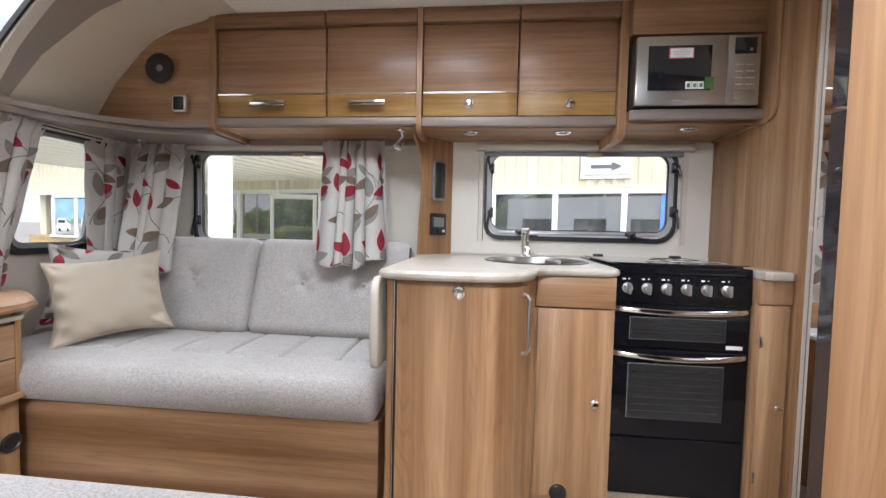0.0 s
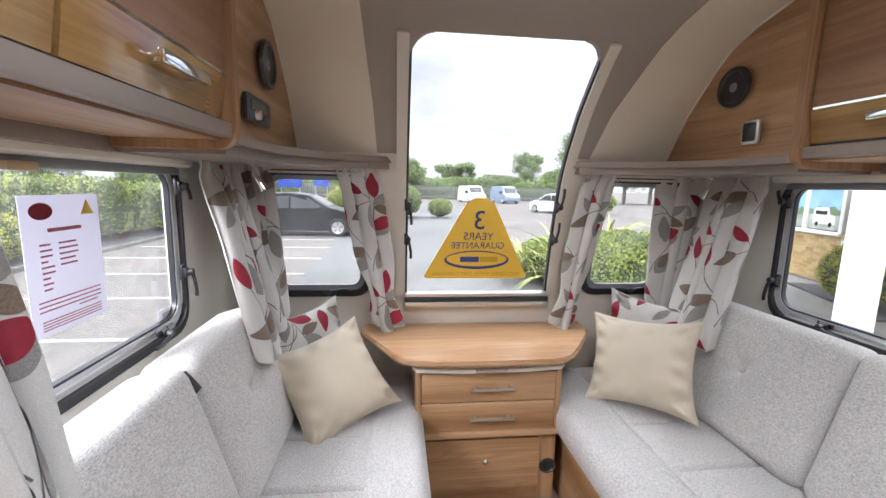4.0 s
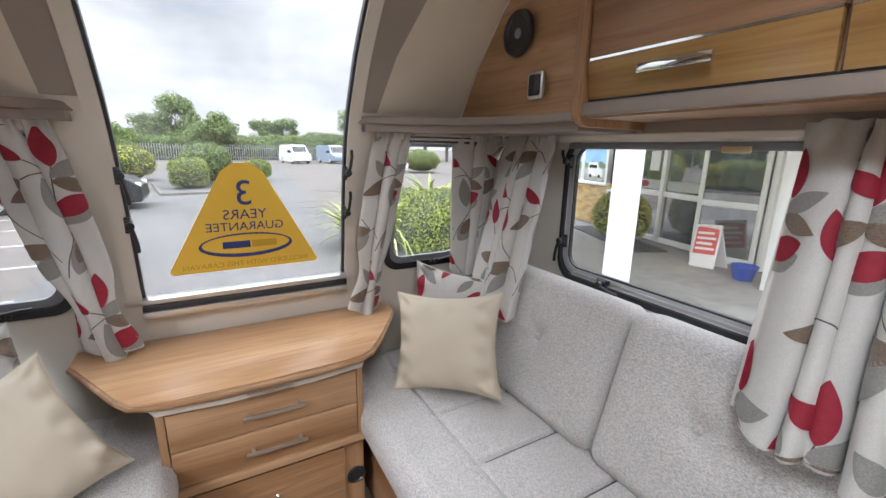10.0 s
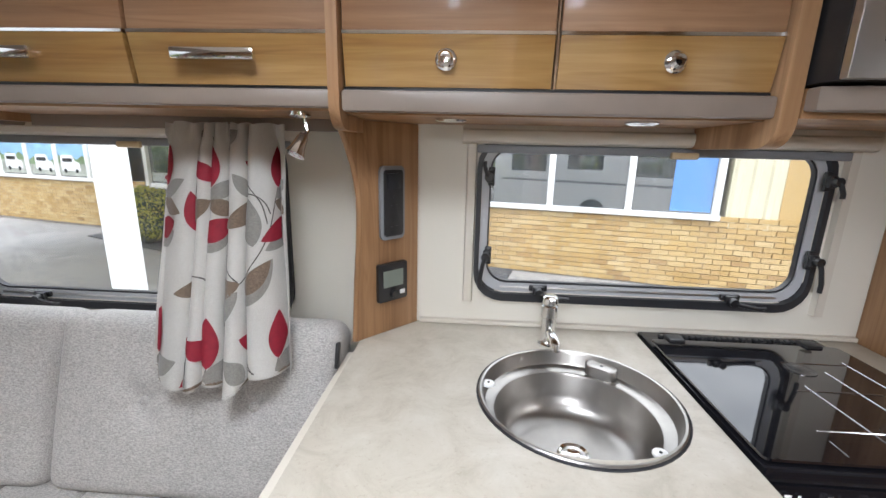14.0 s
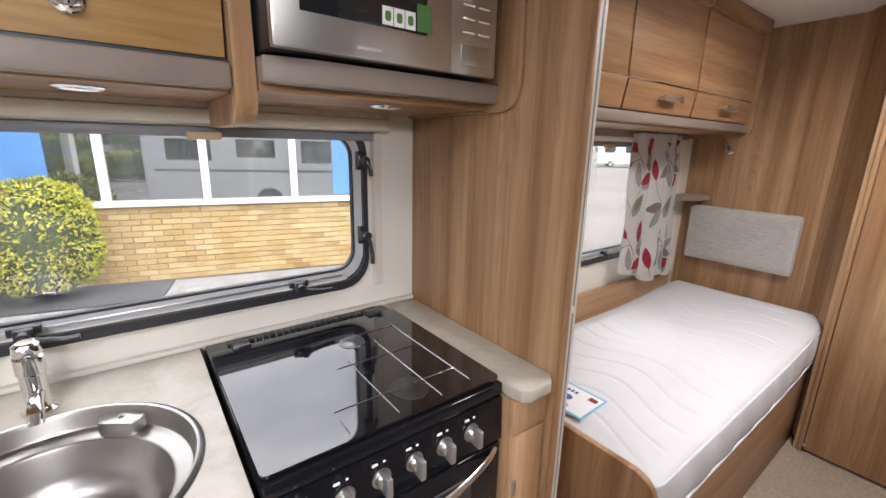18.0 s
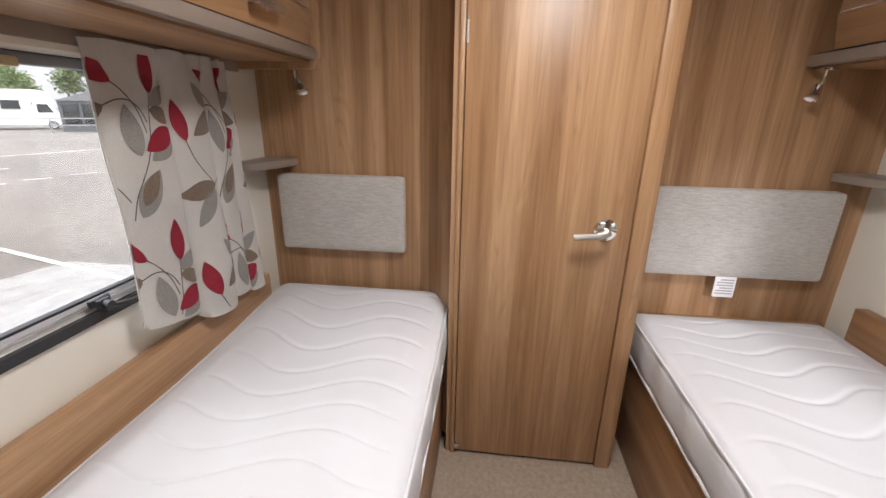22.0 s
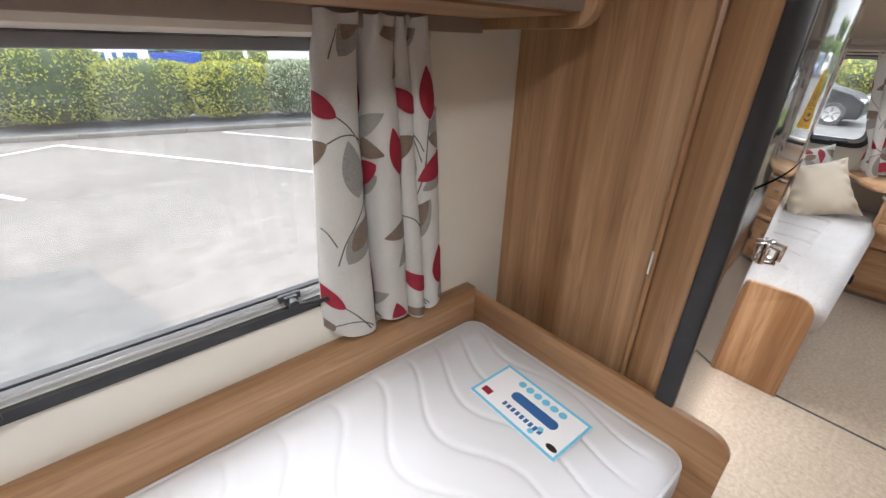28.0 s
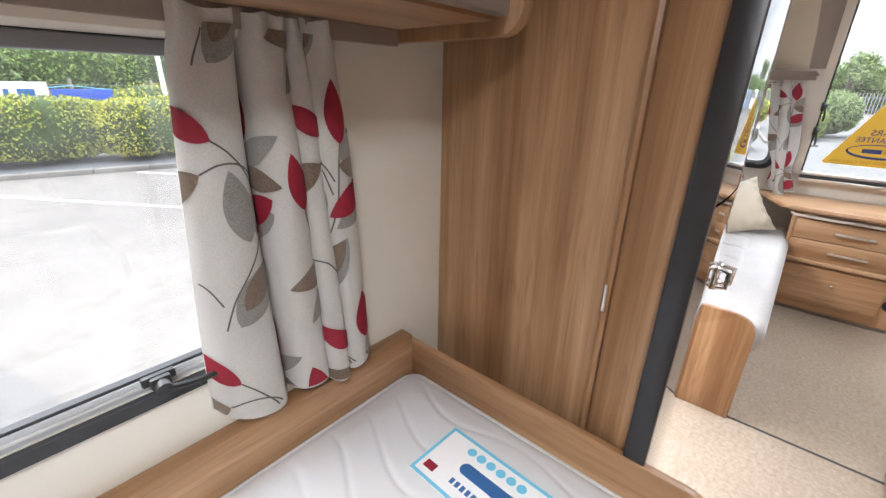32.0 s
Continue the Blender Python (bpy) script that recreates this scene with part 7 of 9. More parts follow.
def cushion(name, m, size, thick, material, label, seed, leaves=False):
    """A scatter cushion with pinched corners and soft creases."""
    rnd = random.Random(seed)
    px, py = rnd.uniform(0, 6), rnd.uniform(0, 6)
    w, h = size[0] / 2, size[1] / 2

    def side(sg):
        def f(u, v):
            a, b = 2 * u - 1, 2 * v - 1
            ea, eb = 1 - abs(a) ** 2.2, 1 - abs(b) ** 2.2
            bul = max(ea, 0) ** 0.55 * max(eb, 0) ** 0.55
            x = w * a * (1 - 0.10 * (1 - b * b) * abs(a) ** 2) * (1 + 0.05 * abs(a * b) ** 3)
            y = h * b * (1 - 0.10 * (1 - a * a) * abs(b) ** 2) * (1 + 0.05 * abs(a * b) ** 3)
            cr = 0.005 * (math.sin(7 * a + px + 3 * b) + math.sin(8 * b + py - 4 * a)) * (0.25 + abs(a * b))
            near = max(abs(a), abs(b))
            cr += 0.0065 * math.sin(15 * b + 2 * a + px) * smoothstep(0.55, 0.85, abs(a)) * smoothstep(1.0, 0.9, abs(a))
            cr += 0.0050 * math.sin(13 * a - 2 * b + py) * smoothstep(0.6, 0.88, abs(b)) * smoothstep(1.0, 0.9, abs(b))
            ang = math.atan2(abs(b) - 1, abs(a) - 1)
            cr += 0.006 * math.sin(9 * ang) * smoothstep(0.35, 0.75, abs(a * b)) * smoothstep(1.0, 0.9, near)
            return m @ Vector((x, y, sg * (thick / 2 * bul + cr * smoothstep(0.0, 0.35, bul))))
        return f
    c = thing(name, tuple(m.translation), label, "cushion", "scatter cushions")
    bm = bmesh.new()
    n = 56
    grid(bm, side(1), n, n)
    grid(bm, side(-1), n, n)
    bmesh.ops.remove_doubles(bm, verts=bm.verts, dist=1e-5)
    part("cover", bm, material, c, angle=80)
    edge = [side(1)(u, 0.0) for u in np.linspace(0, 1, 14)] + [side(1)(1.0, v) for v in np.linspace(0, 1, 14)[1:]] + [side(1)(u, 1.0) for u in np.linspace(1, 0, 14)[1:]] + [side(1)(0.0, v) for v in np.linspace(1, 0, 14)[1:]]
    part("seam", tube(bmesh.new(), edge, 0.0022, 6), material, c)
    if leaves:
        print_leaves(Cloth(side(1), 1.0), size[0], size[1], c, (0.05 * (seed % 5), 0.07 * (seed % 3)))
    return c


def seated(x, y, z, face, back, spin=0.0):
    """A pose for a cushion: its face turns to the heading, leans back, spins in its plane."""
    return Matrix.Translation((x, y, z)) @ Matrix.Rotation(radians(face), 4, "Z") @ Matrix.Rotation(radians(90 - back), 4, "X") @ Matrix.Rotation(radians(spin), 4, "Z")


cushion("scatter_cushion", seated(-1.630, 1.642, 0.672, 38.8, 22.5, 7.5), (0.405, 0.36), 0.17, SATEEN, "plain beige sateen cushion on the far sofa", 31)
cushion("scatter_cushion", seated(-1.80, 1.77, 0.695, 36, 14, -3), (0.40, 0.37), 0.12, CURT, "leaf-print cushion behind the beige one", 32, True)
cushion("scatter_cushion", seated(-1.640, 0.428, 0.628, 116, 36.5, 15.8), (0.37, 0.37), 0.16, SATEEN, "plain beige sateen cushion tipped on the near sofa", 33)
cushion("scatter_cushion", seated(-1.80, 0.32, 0.665, 142, 18, 3), (0.38, 0.38), 0.12, CURT, "leaf-print cushion in the near sofa corner", 34, True)

# ---- small fittings ----
def spot_lamp(x, y, z, s, tilt_x, label="chrome swivel reading lamp under the locker"):
    sp = thing("reading_lamp", (x, y, z), label, "lamp", "reading lamps")
    part("base", lathe(bmesh.new(), [(0, 0), (0.024, 0.0), (0.024, -0.008), (0.016, -0.012), (0, -0.013)], (x, y, z), "z", 20), CHROME, sp)
    part("stem", tube(bmesh.new(), [(x + 0.01, y, z - 0.01), (x + 0.014, y, z - 0.04), (x + 0.012, y + s * 0.01, z - 0.052)], 0.005, 8), CHROME, sp)
    b = bmesh.new()
    lathe(b, [(0.010, 0.0), (0.012, -0.004), (0.016, -0.03), (0.022, -0.046), (0.019, -0.044), (0.0, -0.036)], (0, 0, 0), "z", 20)
    lathe(b, [(0.0, 0.006), (0.009, 0.003), (0.010, 0.0)], (0, 0, 0), "z", 20)
    moved(b, Matrix.Translation((x + 0.010, y + s * 0.012, z - 0.05)) @ Matrix.Rotation(radians(tilt_x), 4, "X") @ Matrix.Rotation(radians(18), 4, "Y"))
    part("head", b, CHROME, sp, "chrome lamp head")
    return sp


spot_lamp(-0.405, 1.90, 1.456, -1, -25)
spot_lamp(-0.40, 0.16, 1.456, 1, 25)
spot_lamp(-1.77, 1.965, 1.424, -1, -25)
spot_lamp(-1.72, 0.145, 1.424, 1, 25)
spot_lamp(2.92, 1.96, 1.456, -1, -25)
spot_lamp(2.97, 0.23, 1.456, 1, 25)


def downlight(x, y, z):
    dl = thing("downlight", (x, y, z), "small flush chrome-rimmed downlight under the locker", "lamp", "downlights")
    part("rim", lathe(bmesh.new(), [(0.022, 0.0), (0.036, 0.0), (0.036, -0.003), (0.030, -0.006), (0.022, -0.003)], (x, y, z), "z", 24, False), CHROME, dl)
    part("lens", lathe(bmesh.new(), [(0, -0.002), (0.0225, -0.002), (0.0225, 0.0)], (x, y, z), "z", 24), GREYP, dl)


for x in (-0.08, 0.34):
    downlight(x, 1.955, 1.4515)
downlight(0.86, 1.90, 1.4545)

# loudspeakers, switch and radio on the cheek panels
for yy, s, sx, sz in ((1.836, -1, -1.545, 1.725), (0.274, 1, -1.475, 1.70)):
    sp = thing("loudspeaker", (sx, yy, sz), "round black loudspeaker in the cheek panel", "loudspeaker", "lounge loudspeakers")
    b = lathe(bmesh.new(), [(0, 0.004), (0.050, 0.006), (0.055, 0.012), (0.066, 0.012), (0.070, 0.004), (0.070, 0.0)], (0, 0, 0), "y", 40)
    part("grille", moved(b, Matrix.Translation((sx, yy, sz)) @ Matrix.Diagonal((1, s, 1, 1))), BLACK, sp, "black mesh grille")
    b = lathe(bmesh.new(), [(0, 0.0085), (0.014, 0.008), (0.016, 0.005)], (0, 0, 0), "y", 20)
    part("badge", moved(b, Matrix.Translation((sx, yy, sz)) @ Matrix.Diagonal((1, s, 1, 1))), GREYP, sp, "small grey centre cap")
sw = thing("light_switch", (-1.447, 1.836, 1.56), "silver-framed black rocker switch on the cheek panel", "switch")
part("frame", prism(bmesh.new(), rrect(-1.478, -1.412, 1.522, 1.598, 0.008), "y", 1.826, 1.8355, 0.002), SATIN, sw)
part("rocker", prism(bmesh.new(), rrect(-1.468, -1.422, 1.530, 1.590, 0.004), "y", 1.821, 1.8258, 0.001), BLACK, sw, "black rocker")
rd = thing("car_radio", (-1.36, 0.274, 1.55), "slim black radio in the cheek panel", "radio")
part("frame", prism(bmesh.new(), rrect(-1.455, -1.262, 1.515, 1.583, 0.008), "y", 0.2745, 0.286, 0.002), BLACK, rd)
part("display", boxm(-1.43, -1.29, 0.2862, 0.288, 1.545, 1.572), DARKGL, rd, "dark display")
part("dial", lathe(bmesh.new(), [(0, 0.012), (0.012, 0.011), (0.013, 0.0), (0, 0)], (-1.33, 0.2862, 1.535), "y", 18), SATIN, rd)

# thin paper lets some daylight through
THINP, p_nt, p_b = base_mat("thin_white_paper", 0.7)
p_tl, p_df, p_mx = p_nt.nodes.new("ShaderNodeBsdfTranslucent"), p_nt.nodes.new("ShaderNodeBsdfDiffuse"), p_nt.nodes.new("ShaderNodeMixShader")
p_tl.inputs["Color"].default_value, p_df.inputs["Color"].default_value = (0.55, 0.54, 0.60, 1), (0.78, 0.78, 0.80, 1)
for k_, o_ in ((1, p_tl), (2, p_df)):
    link(p_nt, o_.outputs[0], p_mx.inputs[k_])
link(p_nt, p_mx.outputs[0], p_nt.nodes["Material Output"].inputs["Surface"])
# folded notice on the near lounge window
nt_ = thing("price_notice", (-1.11, YN, 1.17), "white printed sale notice taped inside the window", "notice")
yn = YN - 0.022
part("sheet", boxm(-1.262, -1.042, yn, yn + 0.001, 1.022, 1.322), THINP, nt_)
b = lathe(bmesh.new(), [(0, 0.0014), (0.030, 0.0014), (0.030, 0.0010)], (0, 0, 0), "y", 24)
part("mark", moved(b, Matrix.Translation((-1.093, yn + 0.0004, 1.288)) @ Matrix.Diagonal((1, 1, 0.6, 1))), RED, nt_, "red oval mark")
part("mark", prism(bmesh.new(), [(-1.243, 1.275), (-1.203, 1.275), (-1.223, 1.310)], "y", yn + 0.0012, yn + 0.0018), YELLOW, nt_, "small yellow triangle")
bm = bmesh.new()
rn = random.Random(5)
box(bm, -1.200, -1.105, yn + 0.0012, yn + 0.0017, 1.243, 1.251)
for i in range(9):
    box(bm, -1.085 - rn.uniform(0.012, 0.03), -1.08, yn + 0.0012, yn + 0.0017, 1.215 - i * 0.012, 1.219 - i * 0.012)
    if i < 5:
        box(bm, -1.155 - rn.uniform(0.01, 0.03), -1.13, yn + 0.0012, yn + 0.0017, 1.215 - i * 0.012, 1.219 - i * 0.012)
for i in range(4):
    box(bm, -1.240, -1.066, yn + 0.0012, yn + 0.0017, 1.034 + i * 0.0062, 1.0365 + i * 0.0062)
for i in range(3):
    box(bm, -1.243, -1.062, yn + 0.0012, yn + 0.0017, 1.095 - i * 0.010, 1.098 - i * 0.010)
box(bm, -1.23, -1.17, yn + 0.0012, yn + 0.0017, 1.066, 1.069)
ob = part("print", bm, plain("pale_red_ink", (0.36, 0.10, 0.13), 0.6), nt_, "unreadable dull red lines")
ob["kind"] = "stuff"

# yellow warranty triangle on the front window, read from outside
def sticker_pose(z):
    return front_x(z) - 0.012


st = thing("warranty_sticker", (sticker_pose(0.95), 1.035, 0.94), "yellow triangular warranty sticker on the front window, lettering reversed", "sticker")


def on_front(bm, lift=0.0):
    """Lays a flat y, z drawing on the slope of the front window."""
    for v in bm.verts:
        v.co.x = flat_x(v.co.z) + v.co.x + lift
    return bm


SX0, SX1 = front_x(0.925), front_x(1.312)


def flat_x(z):
    """The straight slope on which the sticker lies."""
    return SX0 + (SX1 - SX0) * (z - 0.925) / (1.312 - 0.925) - 0.004


tri = [(0.795, 0.925), (1.275, 0.925), (1.284, 0.938), (1.10, 1.285), (1.06, 1.312), (1.01, 1.312), (0.97, 1.285), (0.786, 0.938)]
cut = []
for i, (a, b) in enumerate(tri):
    c, d = tri[(i + 1) % len(tri)]
    for q in range(4):
        cut.append((a + (c - a) * q / 4, b + (d - b) * q / 4))
part("triangle", on_front(prism(bmesh.new(), cut, "x", -0.0006, 0.0)), YELLOW, st)


def words(text, size, y, z, name, material, parent, place):
    """Lettering in the built-in font as a mesh."""
    cu = bpy.data.curves.new("lettering", "FONT")
    cu.body, cu.size, cu.align_x, cu.align_y, cu.extrude = text, size, "CENTER", "CENTER", 0.0004
    tmp = bpy.data.objects.new("tmp_lettering", cu)
    scene.collection.objects.link(tmp)
    dg = bpy.context.evaluated_depsgraph_get()
    me = bpy.data.meshes.new_from_object(tmp.evaluated_get(dg))
    bpy.data.objects.remove(tmp)
    b = bmesh.new()
    b.from_mesh(me)
    place(b, y, z)
    return part(name, b, material, parent, smooth=False)


def front_letters(b, y, z):
    # mirrored as seen from inside: the letters face outwards
    for v in b.verts:
        px, py, pz = v.co
        zz = z + py
        v.co = Vector((flat_x(zz) + 0.0008 + pz, y - px, zz))


words("3", 0.125, 1.035, 1.205, "lettering", NAVY, st, front_letters)
words("YEARS", 0.050, 1.035, 1.132, "lettering", NAVY, st, front_letters)
words("GUARANTEE", 0.044, 1.035, 1.088, "lettering", NAVY, st, front_letters)
words("INCLUDED WITH THIS CARAVAN", 0.028, 1.035, 0.947, "lettering", plain("ochre_print", (0.50, 0.30, 0.02), 0.6), st, front_letters)
n = 40
o = [(1.035 + 0.155 * math.cos(6.28318 * i / n), 1.018 + 0.046 * math.sin(6.28318 * i / n)) for i in range(n)]
i_ = [(1.035 + 0.145 * math.cos(6.28318 * i / n), 1.022 + 0.036 * math.sin(6.28318 * i / n)) for i in range(n)]
part("swoosh", on_front(ring(bmesh.new(), o, i_, "x", 0.0003, 0.0008)), NAVY, st, "navy oval swoosh")
for a, b, mt in ((0.955, 1.045, NAVY), (1.05, 1.135, plain("ochre_bar", (0.52, 0.33, 0.02), 0.6))):
    part("emblem_bar", on_front(prism(bmesh.new(), [(a, 1.008), (b, 1.008), (b, 1.034), (a, 1.034)], "x", 0.0003, 0.0008)), mt, st, "plain bar in place of a maker name")

# a second sheet and a small rating label on the same window
n2 = thing("window_leaflet", (-0.90, YN, 0.95), "pale blue-white sheet taped inside the window behind the curtain", "notice")
part("sheet", moved(boxm(-0.105, 0.105, 0, 0.001, -0.085, 0.085), Matrix.Translation((-0.86, yn, 0.955)) @ Matrix.Rotation(radians(-10), 4, "Y")), THINP, n2)
n3 = thing("rating_label", (-1.52, YN, 0.92), "small pale label in the window corner with grey print", "label")
part("label", boxm(-1.566, -1.478, yn, yn + 0.001, 0.892, 0.952), THINP, n3)
bm = bmesh.new()
box(bm, -1.545, -1.50, yn + 0.0012, yn + 0.0017, 0.912, 0.940)
box(bm, -1.558, -1.486, yn + 0.0012, yn + 0.0017, 0.899, 0.904)
part("print", bm, GREYINK, n3, "plain grey print")

# ---- outside: car park, hedges, cars, showroom ----
G = GROUND
setting("ground", holed("z", G - 0.3, G, (-400, 400), (-400, 400), []), TARMAC, "weathered grey tarmac car park", smooth=False)


def slab(name, pts, z, material, label, t=0.006):
    return setting(name, prism(bmesh.new(), pts, "z", G - 0.01, G + z), material, label, smooth=False)


slab("road_patch", [(-40, -2), (-6.5, -1.2), (-2.6, -1.4), (-2.6, 1.9), (-5.5, 3.1), (-40, 6.5)], 0.004, asphalt("mid_tarmac", (0.105, 0.104, 0.103), (0.175, 0.173, 0.169)), "darker worn driving lane")
slab("pavement_patch_bays", [(1.5, -1.5), (9.0, -1.5), (16.0, -20.0), (5.2, -20.0), (4.4, -11.3), (4.14, -8.55), (3.756, -4.18), (2.113, -3.71), (1.743, -2.53)], 0.004, asphalt("patched_tarmac", (0.088, 0.083, 0.079), (0.150, 0.142, 0.135)), "darker patched tarmac strip")
slab("pavement_forecourt", [(-7.2, 3.3), (-2.2, 2.6), (5.5, 4.0), (5.5, 6.2), (-12.0, 10.4)], 0.005, DARKTAR, "dark new tarmac forecourt")


def paint_line(a, b, w=0.08):
    a, b = Vector((*a, 0)), Vector((*b, 0))
    d = (b - a).normalized()
    n = Vector((-d.y, d.x, 0)) * w / 2
    return setting("road_marking", prism(bmesh.new(), [tuple((p)[:2]) for p in (a + n, b + n, b - n, a - n)], "z", G - 0.005, G + 0.009), LINE, "worn white bay line", smooth=False)


for a, b in (((4.1, -8.7), (2.2, -9.9)), ((2.2, -9.9), (-0.95, -5.2)), ((-0.95, -5.2), (-1.9, -3.7)), ((4.1, -8.7), (2.6, -6.3)), ((-0.6, -9.6), (-3.2, -5.6)), ((-3.0, -9.2), (-5.6, -5.2)), ((5.4, -15.0), (8.0, -14.6)),
             ((-10.4, -6.3), (-10.4, -1.2)), ((-12.2, -6.3), (-12.2, -1.3)), ((-13.9, -6.3), (-13.9, -1.3)), ((-15.7, -6.3), (-15.7, -1.4)), ((-17.6, -6.3), (-17.6, -1.4)), ((-8.6, -6.3), (-8.6, -1.2)), ((-6.8, -6.3), (-6.8, -1.2)), ((-5.0, -6.2), (-5.0, -1.3)),
             ((5.1, 5.07), (6.15, 8.9)), ((8.4, 12.95), (8.8, 12.6)), ((9.45, 12.86), (9.8, 12.5)), ((10.35, 12.7), (10.8, 12.4)), ((11.3, 12.5), (11.8, 12.15)), ((12.4, 12.2), (13.0, 11.8)), ((8.2, 16.0), (12.0, 15.2)), ((13.0, 19.0), (18.0, 18.0))):
    paint_line(a, b)


def kerb_run(pts, w=0.13, h=0.11):
    """Kerb stones laid end to end along a line."""
    k = thing("kerb", (*pts[0], G), "weathered concrete kerb stones", "kerb", kind="structure")
    for a, b in zip(pts, pts[1:]):
        a, b = Vector((*a, 0)), Vector((*b, 0))
        n = max(1, round((b - a).length / 0.92))
        d = (b - a) / n
        for i in range(n):
            m = Matrix.Translation(a + d * (i + 0.5) + Vector((0, 0, G + h / 2 - 0.01))) @ Matrix.Rotation(math.atan2(d.y, d.x), 4, "Z")
            part("kerb_stone", moved(boxm(-d.length / 2 + 0.004, d.length / 2 - 0.004, -w / 2, w / 2, -h / 2 - 0.02, h / 2, 0.015), m), KERBM, k)
    return k


kerb_run([(4.6, -11.1), (-10.0, -7.6)])
kerb_run([(4.6, -11.1), (4.9, -13.2)])
kerb_run([(-3.2, -6.55), (-20.0, -6.75)])
kerb_run([(-18.6, 0.9), (-18.4, -0.6), (-24.0, -1.4)])
slab("ground_bed_near", [(4.6, -11.15), (-10.0, -7.7), (-10.4, -9.6), (4.9, -13.4)], 0.08, BEDSOIL, "planted soil strip")
slab("ground_bed_left", [(-3.2, -6.6), (-20.0, -6.8), (-20.0, -11.0), (-3.2, -11.0)], 0.08, BEDSOIL, "planted soil strip")


def leaf_quads(bm, rnd, pos, nrm, size):
    """One small folded leaf at a place."""
    t = nrm.orthogonal().normalized()
    t.rotate(Matrix.Rotation(rnd.uniform(0, 6.28), 3, nrm))
    b = nrm.cross(t)
    nn = (nrm * rnd.uniform(-0.2, 0.9) + t * rnd.uniform(-0.7, 0.7)).normalized()
    a = size * rnd.uniform(0.7, 1.35)
    c = nn.cross(b).normalized()
    v = [bm.verts.new(pos + x) for x in (-c * a, b * a * 0.45 + nn * a * 0.12, c * a, -b * a * 0.45 + nn * a * 0.12)]
    bm.faces.new(v)


def bush(name, centre, size, material, label, count, leaf, seed, square=2.0, group="hedges and shrubs", trim=0.0):
    """A clipped shrub or hedge: a solid filler core, coloured darker than the leaves, under many single leaves."""
    rnd = random.Random(seed)
    c, h = Vector(centre), Vector(size) / 2
    ob = thing(name, (c.x, c.y, G), label, "hedge", group)
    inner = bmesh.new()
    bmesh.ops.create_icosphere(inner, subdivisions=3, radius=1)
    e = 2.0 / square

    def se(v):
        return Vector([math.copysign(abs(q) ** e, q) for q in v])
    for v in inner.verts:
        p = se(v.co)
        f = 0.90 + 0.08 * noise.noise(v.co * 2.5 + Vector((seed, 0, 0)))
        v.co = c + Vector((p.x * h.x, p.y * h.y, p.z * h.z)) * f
    part("twig_mass", inner, plain("dark_hedge_core", (0.035, 0.055, 0.014), 0.95, vary=0.4, scale=9), ob, "solid filler core, darker than the leaves")
    bm = bmesh.new()
    for _ in range(count):
        z = rnd.uniform(-0.75, 1)
        a = rnd.uniform(0, 6.28318)
        q = Vector((math.sqrt(1 - z * z) * math.cos(a), math.sqrt(1 - z * z) * math.sin(a), z))
        p = se(q)
        f = 0.93 + 0.085 * noise.noise(q * 3.2 + Vector((seed, 1, 0))) + rnd.uniform(-0.05, 0.045)
        pos = c + Vector((p.x * h.x, p.y * h.y, p.z * h.z)) * f
        n = Vector((q.x / h.x, q.y / h.y, q.z / h.z)).normalized()
        leaf_quads(bm, rnd, pos, n, leaf)
    lv = part("leaves", bm, material, ob, smooth=False)
    lv["kind"] = "stuff"
    return ob


def hedge_run(name, a, b, depth, height, mats, label, leaf, dens, seed):
    """A long clipped hedge made of one bush after another along a line."""
    a, b = Vector((*a, 0)), Vector((*b, 0))
    L = (b - a).length
    n = max(1, round(L / 2.2))
    rnd = random.Random(seed)
    for i in range(n):
        p = a + (b - a) * ((i + 0.5) / n)
        hh = height * rnd.uniform(0.92, 1.08)
        s = (L / n * 1.18, depth * rnd.uniform(0.9, 1.1), hh)
        o = bush(name, (0, 0, 0), s, mats[i % len(mats)], label, int(dens * (s[0] * hh * 2 + s[0] * s[1])), leaf, seed * 50 + i, 3.4)
        o.location = (0, 0, 0)
        for ch in o.children:
            ch.matrix_parent_inverse = Matrix()
        o.matrix_basis = Matrix.Translation((p.x, p.y, G + 0.05 + hh / 2)) @ Matrix.Rotation(math.atan2(b.y - a.y, b.x - a.x), 4, "Z")


# hedge across from the bed window
for i, (x, y, sx, sy, h, mt, lab) in enumerate(((3.3, -12.1, 1.7, 1.3, 1.15, HEDGEF, "low clipped fresh green hedge end"), (2.0, -11.75, 2.0, 1.6, 1.75, HEDGEF, "tall rounded clump of the yellow-green hedge"), (0.4, -11.45, 2.3, 1.5, 1.42, HEDGEF, "clipped yellow-green hedge"), (-1.4, -11.0, 2.1, 1.5, 1.40, HEDGEY, "clipped yellow-green hedge"), (-3.1, -10.6, 2.2, 1.5, 1.45, HEDGEV, "pale variegated hedge"), (-5.0, -10.2, 2.3, 1.5, 1.5, HEDGE, "clipped green hedge"), (-7.0, -9.7, 2.4, 1.5, 1.5, HEDGE, "clipped green hedge"))):
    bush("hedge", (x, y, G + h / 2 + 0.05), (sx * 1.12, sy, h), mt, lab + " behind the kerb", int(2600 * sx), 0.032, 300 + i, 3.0)
